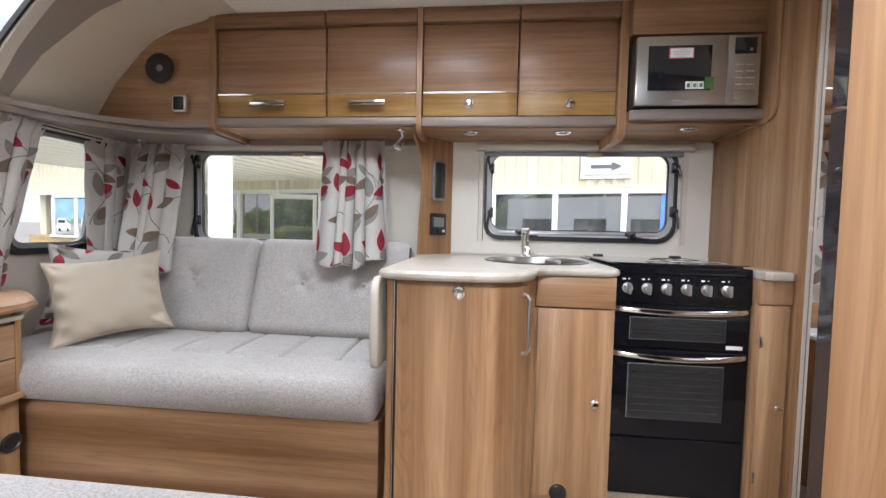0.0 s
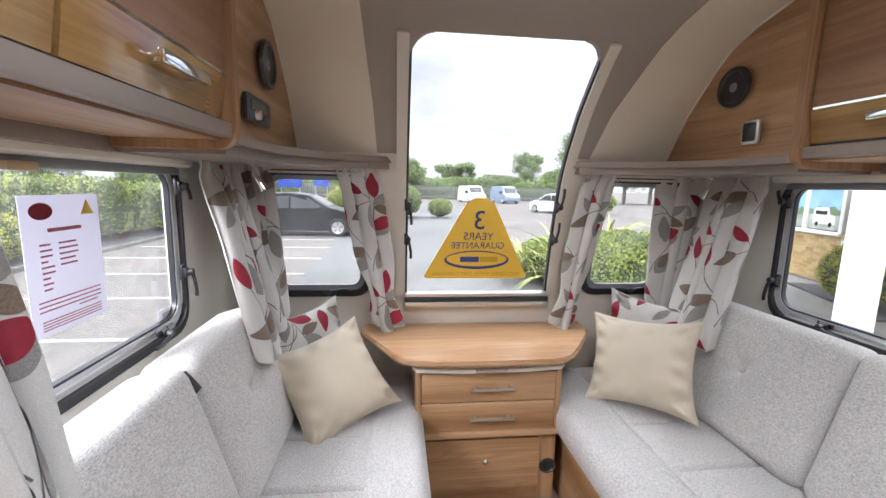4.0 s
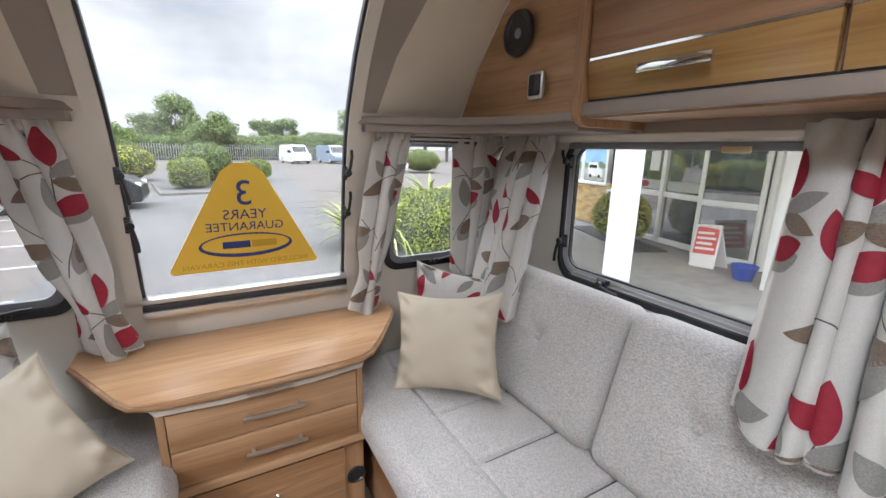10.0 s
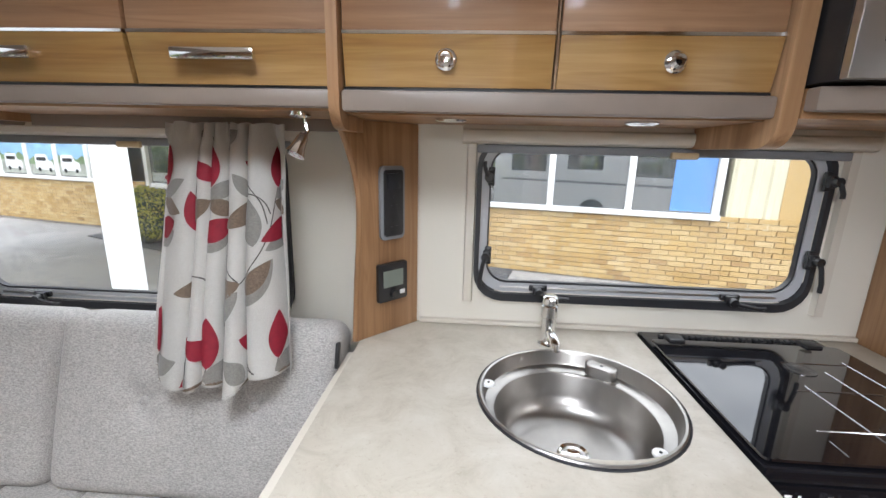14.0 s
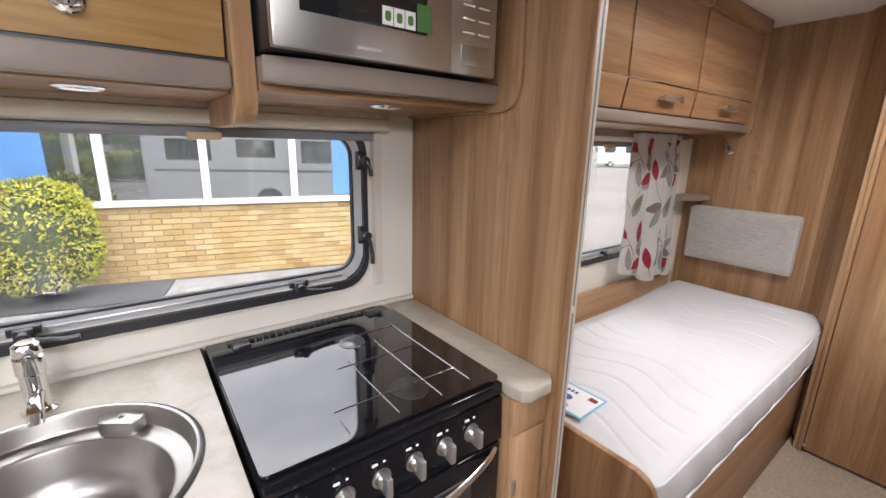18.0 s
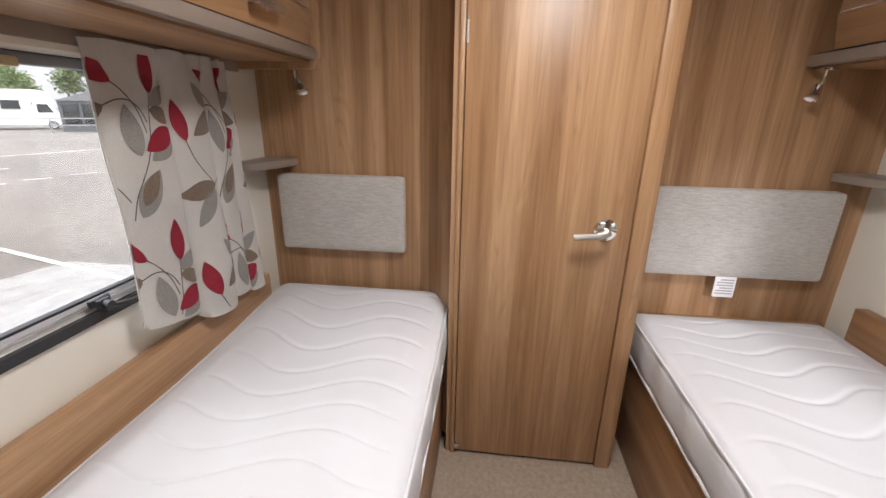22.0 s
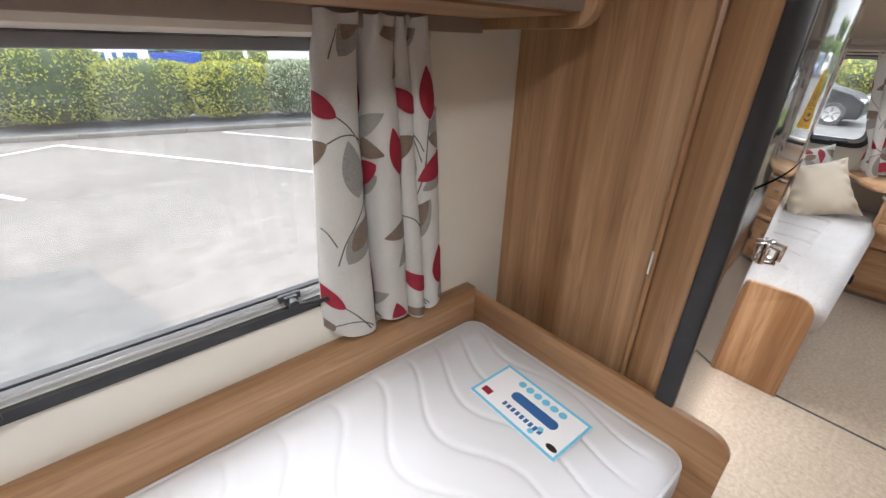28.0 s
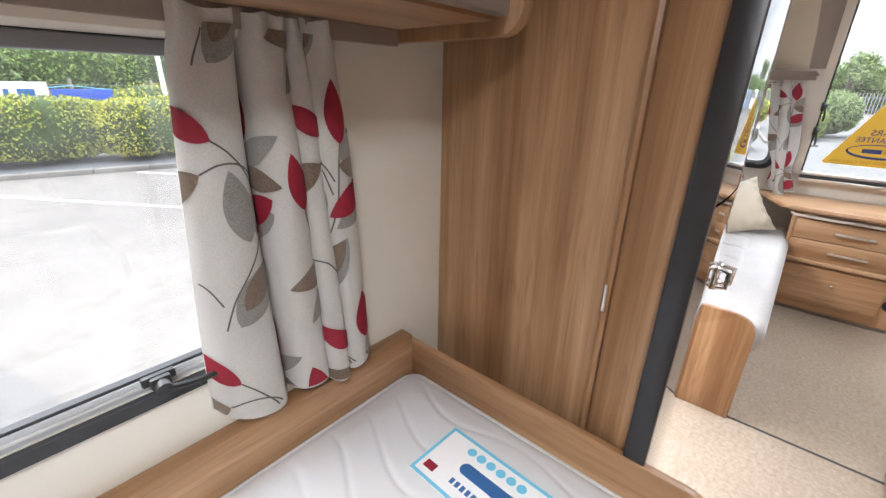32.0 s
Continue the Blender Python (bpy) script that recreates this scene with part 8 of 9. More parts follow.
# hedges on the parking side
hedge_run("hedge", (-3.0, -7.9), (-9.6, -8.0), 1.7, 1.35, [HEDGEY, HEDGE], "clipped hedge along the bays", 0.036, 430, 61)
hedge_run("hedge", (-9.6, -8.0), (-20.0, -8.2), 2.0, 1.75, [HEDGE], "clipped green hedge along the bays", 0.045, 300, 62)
bush("shrub", (-9.2, -7.4, G + 0.6), (1.5, 1.2, 1.15), HEDGEY, "rounded golden shrub on the planted strip", 2600, 0.035, 63)
bush("hedge", (-19.8, -6.6, G + 1.25), (4.5, 3.0, 2.5), HEDGE, "tall rounded green hedge behind the parked car", 5200, 0.06, 64, 2.6)
# island before the front window
bush("shrub", (-21.6, 0.2, G + 0.65), (2.2, 1.6, 1.3), HEDGE, "clipped green shrub on the island", 2600, 0.05, 65, 3.0)
bush("shrub", (-24.0, 0.9, G + 1.0), (3.0, 2.4, 2.0), TREE, "round grey-green shrub on the island", 2800, 0.06, 66)
bush("shrub", (-24.5, 3.2, G + 0.6), (1.8, 1.5, 1.2), HEDGE, "small clipped green shrub", 1400, 0.05, 67)
bush("shrub", (-26.5, -2.5, G + 0.9), (3.0, 2.4, 1.8), HEDGEY, "rounded golden shrub on the island", 2000, 0.06, 68)
bush("shrub", (-30.0, 15.5, G + 0.9), (3.4, 3.0, 1.8), HEDGE, "green shrub by the parked cars", 2000, 0.06, 69)
# beside the front corner
bush("shrub", (-6.2, 4.22, G + 0.60), (1.75, 1.5, 1.22), HEDGE, "clipped green shrub by the front corner", 9000, 0.026, 70, 2.6)
bush("shrub", (-8.6, 4.7, G + 0.5), (2.0, 1.5, 1.0), HEDGE, "low clipped green shrub beside the lane", 2600, 0.035, 71, 2.6)
bush("shrub", (-0.55, 7.35, G + 0.70), (1.25, 0.95, 1.42), HEDGEY, "clipped golden-green bush against the brick wall", 7000, 0.026, 72, 2.4)
bush("shrub", (-5.9, 8.15, G + 0.55), (1.3, 0.9, 1.1), HEDGEY, "yellow-green shrub by the entrance", 3600, 0.03, 73)


def sword_plant(name, at, n, ln, seed, label):
    rnd = random.Random(seed)
    o = thing(name, at, label, "plant")
    bm = bmesh.new()
    for _ in range(n):
        a, up = rnd.uniform(0, 6.283), rnd.uniform(0.55, 1.35)
        L, w = ln * rnd.uniform(0.6, 1.1), rnd.uniform(0.018, 0.03)
        d = Vector((math.cos(a), math.sin(a), 0))
        side = Vector((-d.y, d.x, 0))
        p, ang, prev = Vector(at), up, None
        for k in range(7):
            ww = w * (1 - (k / 6.2) ** 2)
            row = (bm.verts.new(p - side * ww), bm.verts.new(p + side * ww + Vector((0, 0, 0.004))))
            if prev:
                bm.faces.new((prev[0], prev[1], row[1], row[0]))
            prev = row
            p = p + (d * math.cos(ang) + Vector((0, 0, 1)) * math.sin(ang)) * L / 6
            ang -= 0.24
    lv = part("leaves", bm, CORDY, o, smooth=False)
    lv["kind"] = "stuff"


sword_plant("sword_leaf_plant", (-6.9, 4.3, G + 0.75), 60, 1.15, 81, "variegated sword-leaved plant above the shrub")
sword_plant("sword_leaf_plant", (-8.0, 3.2, G + 0.15), 120, 1.15, 83, "low variegated sword-leaved plant at the lane's edge")
bush("shrub", (-8.0, 3.65, G + 0.42), (1.7, 1.1, 0.85), HEDGE, "low green shrub under the sword leaves", 3200, 0.032, 74, 2.4)
sword_plant("sword_leaf_plant", (-7.1, 3.62, G + 0.1), 110, 1.75, 82, "tall variegated sword-leaved plant by the lane")


# trees: three models, then copies
def tree(h, r, material, seed, label, n=2600, leaf=0.13):
    rnd = random.Random(seed)
    t = thing("tree", (0, 0, 0), label, "tree", "trees round the car park")
    bm = bmesh.new()
    tube(bm, [(0, 0, -0.2), (0.05, 0.02, h * 0.2), (-0.03, 0.05, h * 0.42), (0.02, 0, h * 0.6)], 0.11 + h * 0.012, 8)
    tips = []
    for i in range(9):
        a, z = 6.283 * i / 9 + rnd.uniform(-0.3, 0.3), h * rnd.uniform(0.3, 0.58)
        e = Vector((math.cos(a) * r * rnd.uniform(0.5, 0.95), math.sin(a) * r * rnd.uniform(0.5, 0.95), z + h * rnd.uniform(0.1, 0.36)))
        tube(bm, [(0, 0, z), tuple(e * 0.5 + Vector((0, 0, z * 0.55))), tuple(e)], 0.045, 6)
        tips.append(e)
    tips += [Vector((rnd.uniform(-0.4, 0.4) * r, rnd.uniform(-0.4, 0.4) * r, h * rnd.uniform(0.7, 0.95))) for _ in range(8)]
    part("trunk", bm, BARK, t)
    bm = bmesh.new()
    for c in tips:
        cr = r * rnd.uniform(0.30, 0.56)
        for _ in range(n // len(tips)):
            d = Vector((rnd.gauss(0, 1), rnd.gauss(0, 1), rnd.gauss(0, 0.8))).normalized()
            leaf_quads(bm, rnd, c + d * cr * rnd.uniform(0.2, 1.1), d, leaf)
    lv = part("crown", bm, material, t, smooth=False)
    return t


kinds = [tree(6.5, 2.6, TREE, 91, "leafy green tree at the edge of the car park", 6800, 0.17), tree(5.0, 2.6, TREEL, 92, "light green tree at the edge of the car park", 6800, 0.16), tree(8.0, 2.6, TREE, 93, "tall slender green tree", 6800, 0.18)]
spots = [(-64, -14, 0.85), (-60, -8, 0.8), (-66, -2, 0.95), (-58, 2.0, 0.9), (-66, 6, 0.8), (-70, 12, 0.75), (-68, 18, 0.7), (-60, 24, 1.0), (-56, 29, 1.15), (-52, 34, 1.2), (-50, -20, 0.9), (-42, -22, 1.0), (-32, -24, 1.0), (-24, -25, 1.05), (-16, -24, 1.0), (-9, -23, 1.05),
         (-3.0, -26, 1.0), (1.5, -27.5, 1.05), (4.5, -25, 1.0), (7.5, -26.5, 1.1), (10.5, -25, 1.0), (13.5, -27, 1.15), (17, -25.5, 1.05), (21, -27, 1.1), (26, -26, 1.1), (31, -24, 1.1), (-7.0, -28, 1.1), (9, -31, 1.2), (2.5, -33, 1.3), (15, -32, 1.3), (-12, -30, 1.2),
         (-63, -11, 0.8), (-68, -5, 0.75), (-62, -0.5, 0.8), (-63, 4, 0.7), (-70, 8.5, 0.7), (-64, 14.5, 0.68), (-71, 16, 0.75), (-66, 21.5, 0.8), (-74, 3, 0.85), (-76, 10, 0.8), (-58, 26.5, 1.1), (-54, 31.5, 1.2), (-75, -9, 0.9),
         (44, 44, 1.1), (38, 48, 1.2), (50, 38, 1.1), (32, 52, 1.1), (56, 30, 1.1), (27, 56, 1.2), (60, 22, 1.1)]
rt = random.Random(4)
for i, (x, y, s) in enumerate(spots):
    k = kinds[i % 3]
    s *= 1.08 if x < -45 else 1.0
    m = Matrix.Translation((x, y, G)) @ Matrix.Rotation(rt.uniform(0, 6.28), 4, "Z") @ Matrix.Diagonal((s, s, s * rt.uniform(0.85, 1.1), 1))
    if i < 3:
        k.matrix_basis = m
    else:
        copy_thing(k, m)
# undergrowth along the fence behind the bed window
for i, x in enumerate(range(-14, 30, 4)):
    bush("undergrowth", (x, -22.6 - (i % 2), G + 1.6), (5.4, 2.4, 3.4 + 0.6 * (i % 3)), [TREEL, TREE, TREEL][i % 3], "rough green undergrowth behind the fence", 4200, 0.08, 400 + i, 2.2, "undergrowth")
for i, x in enumerate(range(-6, 5, 3)):
    bush("undergrowth", (x, -15.6 - 0.4 * (i % 2), G + 0.75), (3.4, 1.4, 1.5 + 0.35 * (i % 2)), HEDGEY if i % 2 else TREEL, "yellow-green scrub behind the banner", 2000, 0.05, 420 + i, 2.2, "undergrowth")
for i, (x, y) in enumerate(((-62, -4), (-63, -12), (-64, 0.5), (-61, 4), (-63, 10), (-62, 16), (-60, 21), (-52, -16), (-40, -19))):
    bush("undergrowth", (x, y, G + 1.2), (4.5, 10.5, 3.6 + (i % 3) * 0.9), TREE if i % 2 else TREEL, "green undergrowth behind the fence", 4200, 0.13, 440 + i, 2.2, "undergrowth")


# post-and-wire fence behind the bed window
fe = thing("wire_fence", (5, -20.4, G), "timber post and wire fence with a slack blue rope", "fence")
rf = random.Random(7)
for i in range(16):
    x = -12 + i * 2.6
    part("post", tube(bmesh.new(), [(x, -20.4, G), (x + rf.uniform(-0.05, 0.05), -20.4, G + 1.0), (x + rf.uniform(-0.06, 0.06), -20.4, G + 1.75)], 0.06, 8), FENCEW, fe)
    if i in (4, 7):
        part("strut", tube(bmesh.new(), [(x + 0.9, -20.3, G), (x, -20.4, G + 1.2)], 0.05, 8), FENCEW, fe)
for z in (0.5, 0.85, 1.2, 1.55):
    part("wire", tube(bmesh.new(), [(-12, -20.33, G + z), (8, -20.33, G + z - 0.03), (27, -20.33, G + z)], 0.006, 5), STEELG, fe)
part("rope", tube(bmesh.new(), [(-12 + i * 1.3, -20.32, G + 1.5 - 0.14 * (i % 2)) for i in range(31)], 0.014, 6), SKYBLUE, fe, "slack light-blue rope")
for x in (11.5, 10.9):
    bn = thing("wheelie_bin", (x, -19.6, G), "plastic wheeled bin by the fence" if x > 11 else "grey plastic bin by the fence", "bin")
    part("body", prism(bmesh.new(), rrect(x - 0.26, x + 0.26, -19.9, -19.35, 0.05), "z", G, G + 0.95, 0.02), BANNERB if x > 11 else GREYP, bn)
    part("lid", boxm(x - 0.28, x + 0.28, -19.92, -19.30, G + 0.952, G + 1.03, 0.02), BANNERB if x > 11 else GREYP, bn)

# banner behind the hedge
bn = thing("banner", (1.6, -14.0, G), "white maker banner with dark blue letter shapes on posts", "banner")
part("sheet", boxm(-0.16, 3.33, -14.03, -14.0, 0.62, 1.22, 0.01), WHITEP, bn)
for i, (a, b) in enumerate(((0.10, 0.42), (0.56, 0.66), (0.82, 1.16), (1.6, 2.0), (2.2, 2.6))):
    part("letter_shape", boxm(a, b, -13.998, -13.99, 0.80, 1.06), DKBLUE, bn, "plain bar in place of a letter")
for x in (0.0, 1.6, 3.2):
    part("post", boxm(x - 0.04, x + 0.04, -14.10, -14.035, G, 1.2), FENCEW, bn)
bb = thing("banner", (-0.75, -14.0, G), "plain blue banner board on posts", "banner")
part("sheet", boxm(-1.45, -0.20, -14.02, -13.99, 0.62, 1.06, 0.01), BANNERB, bb)
for x in (-1.35, -0.2):
    part("post", boxm(x - 0.04, x + 0.04, -14.09, -14.025, G, 1.05), FENCEW, bb)
b3_ = thing("banner", (-5, -14.0, G), "white banner board on posts", "banner")
part("sheet", boxm(-6.6, -3.4, -14.02, -13.99, 0.85, 1.40, 0.01), WHITEP, b3_)
for x in (-6.4, -3.6):
    part("post", boxm(x - 0.04, x + 0.04, -14.09, -14.025, G, 1.4), FENCEW, b3_)
pl = thing("flag_pole", (-3.0, -15.6, G), "slim white flag pole behind the hedge", "pole")
part("pole", tube(bmesh.new(), [(-3.2, -15.6, G), (-3.2, -15.6, G + 7.5)], 0.07, 12), WHITEP, pl)

# red-brick house behind the trees
hs = thing("brick_house", (-2.5, -37, G), "two-storey red-brick house behind the trees", "house")
part("wall", boxm(-9.0, 2.6, -44.0, -36.0, G, G + 6.2), REDBRICK, hs)
part("roof", prism(bmesh.new(), [(-44.5, G + 6.2), (-40, G + 9.0), (-35.5, G + 6.2)], "x", -9.4, 3.0), SLATEROOF, hs)
for x in (-7.4, -4.6, -1.8, 1.0):
    for z in (1.0, 3.8):
        wn_ = part("window", boxm(x - 0.6, x + 0.6, -36.0, -35.94, G + z, G + z + 1.3), PVC, hs, "white house window")
        part("pane", boxm(x - 0.5, x + 0.5, -35.938, -35.92, G + z + 0.1, G + z + 1.2), DARKGL, wn_)

# palisade fence far before the front
pf = thing("palisade_fence", (-57, 5, G), "grey steel palisade fence at the end of the car park", "fence")
bm = bmesh.new()
for i in range(190):
    y = -20 + i * 0.25
    box(bm, -57.0, -56.96, y - 0.035, y + 0.035, G, G + 1.9)
ob = part("pales", bm, STEELG, pf, smooth=False)
ob["kind"] = "stuff"
for z in (0.4, 1.5):
    part("rail", boxm(-57.06, -57.0, -20, 27.5, G + z, G + z + 0.06), STEELG, pf)


# ---- vehicles ----
def vehicle(name, at, heading, L, W, H, profile, glass_, paint, label, wheels, category="car", side_glass=(), tail=True):
    """A car or van: a body lofted from its side outline, glass, wheels and lamps. Local x runs to the nose."""
    o = thing(name, (0, 0, 0), label, category, "parked vehicles")
    bm = bmesh.new()
    n = len(profile)
    cols = []
    for y in (-1, -0.94, 0.94, 1):
        cols.append([])
        for x, z in profile:
            tum = 1.0 - 0.16 * smoothstep(0.5 * H, H, z)
            inset = 0.03 if abs(y) == 1 else 0.0
            cx = x * (1 - inset)
            cols[-1].append(bm.verts.new((cx, y * W / 2 * tum, z - (0.02 if abs(y) == 1 and z > H * 0.6 else 0))))
    for a, b in zip(cols, cols[1:]):
        for i in range(n):
            bm.faces.new((a[i], a[(i + 1) % n], b[(i + 1) % n], b[i]))
    bm.faces.new(cols[0])
    bm.faces.new(list(reversed(cols[-1])))
    part("body", bm, paint, o, angle=28)
    for x0, z0, x1, z1 in glass_:
        dx, dz = x1 - x0, z1 - z0
        nn = Vector((-dz, 0, dx)).normalized() * 0.012
        if nn.z < 0:
            nn = -nn
        b = bmesh.new()
        w0, w1 = W / 2 * 0.80, W / 2 * 0.74
        q = [Vector((x0 + 0.08 * dx, -w0, z0 + 0.08 * dz)), Vector((x0 + 0.08 * dx, w0, z0 + 0.08 * dz)), Vector((x1 - 0.06 * dx, w1, z1 - 0.06 * dz)), Vector((x1 - 0.06 * dx, -w1, z1 - 0.06 * dz))]
        lo = [b.verts.new(p) for p in q]
        hi = [b.verts.new(p + nn) for p in q]
        b.faces.new(lo)
        b.faces.new(hi)
        for i in range(4):
            b.faces.new((lo[i], lo[(i + 1) % 4], hi[(i + 1) % 4], hi[i]))
        part("windscreen", b, DARKGL, o, "dark glass")
    for pts in side_glass:
        for s in (-1, 1):
            b = bmesh.new()
            lo, hi = [], []
            for x, z in pts:
                tum = 1.0 - 0.16 * smoothstep(0.5 * H, H, z)
                lo.append(b.verts.new((x, s * (W / 2 * tum - 0.02), z)))
                hi.append(b.verts.new((x, s * (W / 2 * tum + 0.008), z)))
            b.faces.new(lo)
            b.faces.new(hi)
            for i in range(len(pts)):
                j = (i + 1) % len(pts)
                b.faces.new((lo[i], lo[j], hi[j], hi[i]))
            part("side_window", b, DARKGL, o, "dark side glass")
    for x in wheels:
        for s in (-1, 1):
            y = s * (W / 2 - 0.09)
            wh = part("wheel", lathe(bmesh.new(), [(0.0, -0.09), (0.20, -0.10), (0.29, -0.10), (0.315, -0.07), (0.315, 0.07), (0.29, 0.10), (0.20, 0.10), (0.0, 0.09)], (x, y, 0.315), "y", 26), TYRE, o, "black tyre")
            b = lathe(bmesh.new(), [(0.0, s * 0.118), (0.05, s * 0.118), (0.06, s * 0.108), (0.19, s * 0.104), (0.205, s * 0.112), (0.21, s * 0.10)], (x, y, 0.315), "y", 26)
            part("rim", b, SATIN, wh, "silver rim")
            for k in range(5):
                a = 6.283 * k / 5
                b = boxm(-0.024, 0.024, -0.006, 0.006, 0.05, 0.19)
                part("spoke", moved(b, Matrix.Translation((x, y + s * 0.116, 0.315)) @ Matrix.Rotation(a, 4, "Y")), GREYP, wh)
    xr, xf = min(p[0] for p in profile), max(p[0] for p in profile)
    for s in (-1, 1):
        part("tail_lamp", boxm(xr + 0.02, xr + 0.10, min(s * W * 0.36, s * W * 0.47), max(s * W * 0.36, s * W * 0.47), H * 0.50, H * 0.66, 0.02), RED, o, "red tail lamp")
        part("headlamp", boxm(xf - 0.24, xf - 0.03, min(s * W * 0.30, s * W * 0.46), max(s * W * 0.30, s * W * 0.46), H * 0.42, H * 0.50, 0.02), WHITEP, o, "clear headlamp")
        part("door_mirror", softbox_at(xf - L * 0.33, s * (W / 2 + 0.07), H * 0.66, 0.10, 0.16, 0.12), BLACK, o)
    part("number_plate", boxm(xr - 0.004, xr + 0.02, -0.26, 0.26, H * 0.40, H * 0.40 + 0.11), YELLOW, o, "plain yellow plate")
    o.matrix_basis = Matrix.Translation((at[0], at[1], G)) @ Matrix.Rotation(radians(heading), 4, "Z")
    return o


def softbox_at(x, y, z, a, b, c):
    return moved(softbox((a, b, c), 0.035, (4, 4, 4)), Matrix.Translation((x, y, z)))


HATCH = [(-1.85, 0.22), (-1.90, 0.55), (-1.86, 0.92), (-1.62, 1.32), (-1.30, 1.46), (-0.4, 1.50), (0.25, 1.42), (0.92, 1.02), (1.55, 0.86), (1.82, 0.66), (1.86, 0.35), (1.80, 0.22), (1.45, 0.20), (-1.45, 0.20)]
HG = [(-1.86, 0.92, -1.62, 1.32), (0.25, 1.42, 0.92, 1.02)]
HS = [[(-1.40, 0.98), (-0.42, 0.96), (-0.42, 1.38), (-1.22, 1.36)], [(-0.36, 0.96), (0.72, 0.98), (0.22, 1.34), (-0.36, 1.38)]]
vehicle("hatchback_car", (-15.6, -2.6), 90, 3.75, 1.68, 1.50, HATCH, HG, CARBLACK, "black five-door hatchback parked in a bay", (-1.18, 1.22), side_glass=HS)
vehicle("hatchback_car", (-30.5, 12.5), 205, 3.75, 1.70, 1.48, HATCH, HG, CARWHITE, "white hatchback parked beyond the shrubs", (-1.18, 1.22), side_glass=HS)
VAN = [(-2.4, 0.3), (-2.42, 1.0), (-2.38, 1.85), (-2.2, 1.98), (0.9, 2.0), (1.25, 1.86), (1.75, 1.18), (2.3, 0.98), (2.44, 0.7), (2.42, 0.35), (2.0, 0.24), (-2.0, 0.24)]
VG = [(1.25, 1.86, 1.75, 1.18), (-2.42, 1.15, -2.38, 1.8)]
VS = [[(0.55, 1.15), (1.55, 1.15), (1.18, 1.74), (0.55, 1.76)]]
vehicle("panel_van", (-49.0, 9.4), 10, 4.9, 1.9, 2.0, VAN, VG, CARWHITE, "white van parked far down the car park", (-1.4, 1.5), "van", VS)
vehicle("panel_van", (-49.5, 13.6), 10, 4.9, 1.9, 2.0, VAN, VG, CARBLUE, "silver-blue van parked far down the car park", (-1.4, 1.5), "van", VS)
MH = [(-3.3, 0.4), (-3.35, 2.7), (-3.2, 2.85), (1.4, 2.88), (2.1, 2.75), (2.35, 2.1), (2.0, 1.95), (2.5, 1.2), (3.1, 1.0), (3.2, 0.6), (3.1, 0.35), (-3.0, 0.35)]
MG = [(2.0, 1.95, 2.5, 1.2)]
MS = [[(-2.6, 1.5), (-1.6, 1.5), (-1.6, 2.1), (-2.6, 2.1)], [(-0.6, 1.5), (0.4, 1.5), (0.4, 2.1), (-0.6, 2.1)], [(1.3, 1.25), (2.2, 1.25), (1.9, 1.85), (1.3, 1.85)]]
for i, (x, y, hd) in enumerate(((30.5, 37.5, -40), (36.5, 31.5, -40), (25.0, 41.5, -35), (42, 24.5, -50))):
    vehicle("motorhome", (x, y), hd, 6.5, 2.3, 2.88, MH, MG, CARWHITE, "white motorhome parked across the car park", (-1.9, 2.0), "motorhome", MS)
rb_ = thing("rail_barrier", (28, 33, G), "low grey steel rail before the motorhomes", "fence")
for i in range(10):
    part("post", boxm(20 + i * 2.2 - 0.03, 20 + i * 2.2 + 0.03, 34.97 - i * 1.6, 35.03 - i * 1.6, G, G + 1.0), STEELG, rb_)
for z in (0.5, 0.95):
    part("rail", tube(bmesh.new(), [(20, 35, G + z), (39.8, 20.6, G + z)], 0.03, 6), STEELG, rb_)

vehicle("hatchback_car", (37.5, 54.0), 150, 3.75, 1.70, 1.55, HATCH, HG, plain("lime_car_paint", (0.35, 0.62, 0.05), 0.3, coat=0.6), "lime-green hatchback beyond the motorhomes", (-1.18, 1.22), side_glass=HS)
tc = thing("traffic_cone", (6.4, 9.1, G), "yellow traffic cone with a red band on the forecourt", "traffic cone")
part("base", moved(prism(bmesh.new(), rrect(-0.2, 0.2, -0.2, 0.2, 0.04), "z", 0.0, 0.04, 0.008), Matrix.Translation((6.4, 9.1, G))), RUBBER, tc, "black rubber base")
part("cone", lathe(bmesh.new(), [(0.14, 0.04), (0.10, 0.24), (0.065, 0.42), (0.04, 0.58), (0.02, 0.60), (0.0, 0.60)], (6.4, 9.1, G), "z", 24), YELLOW, tc)
part("band", lathe(bmesh.new(), [(0.096, 0.27), (0.075, 0.38), (0.072, 0.38), (0.093, 0.27)], (6.4, 9.1, G), "z", 24, False), RED, tc, "red band")
lc_ = thing("garden_shed", (31.0, 29.5, G), "dark grey glazed awning frame beside the motorhomes", "awning")
q_ = Matrix.Translation((31.5, 30.0, G)) @ Matrix.Rotation(radians(-58), 4, "Z")
part("wall", moved(boxm(-3.0, 3.0, -1.2, 1.2, 0.0, 2.1), q_), plain("dark_grey_awning", (0.11, 0.12, 0.13), 0.6), lc_)
part("roof", moved(prism(bmesh.new(), [(-3.1, 2.1), (0.0, 3.1), (3.1, 2.1)], "y", -1.3, 1.3), q_), SLATEROOF, lc_, "low gabled roof")
for k in range(5):
    part("panel", moved(boxm(-2.8 + k * 1.14, -1.82 + k * 1.14, -1.23, -1.201, 0.5, 1.9, 0.01), q_), DARKGL, lc_, "dark clear panel")

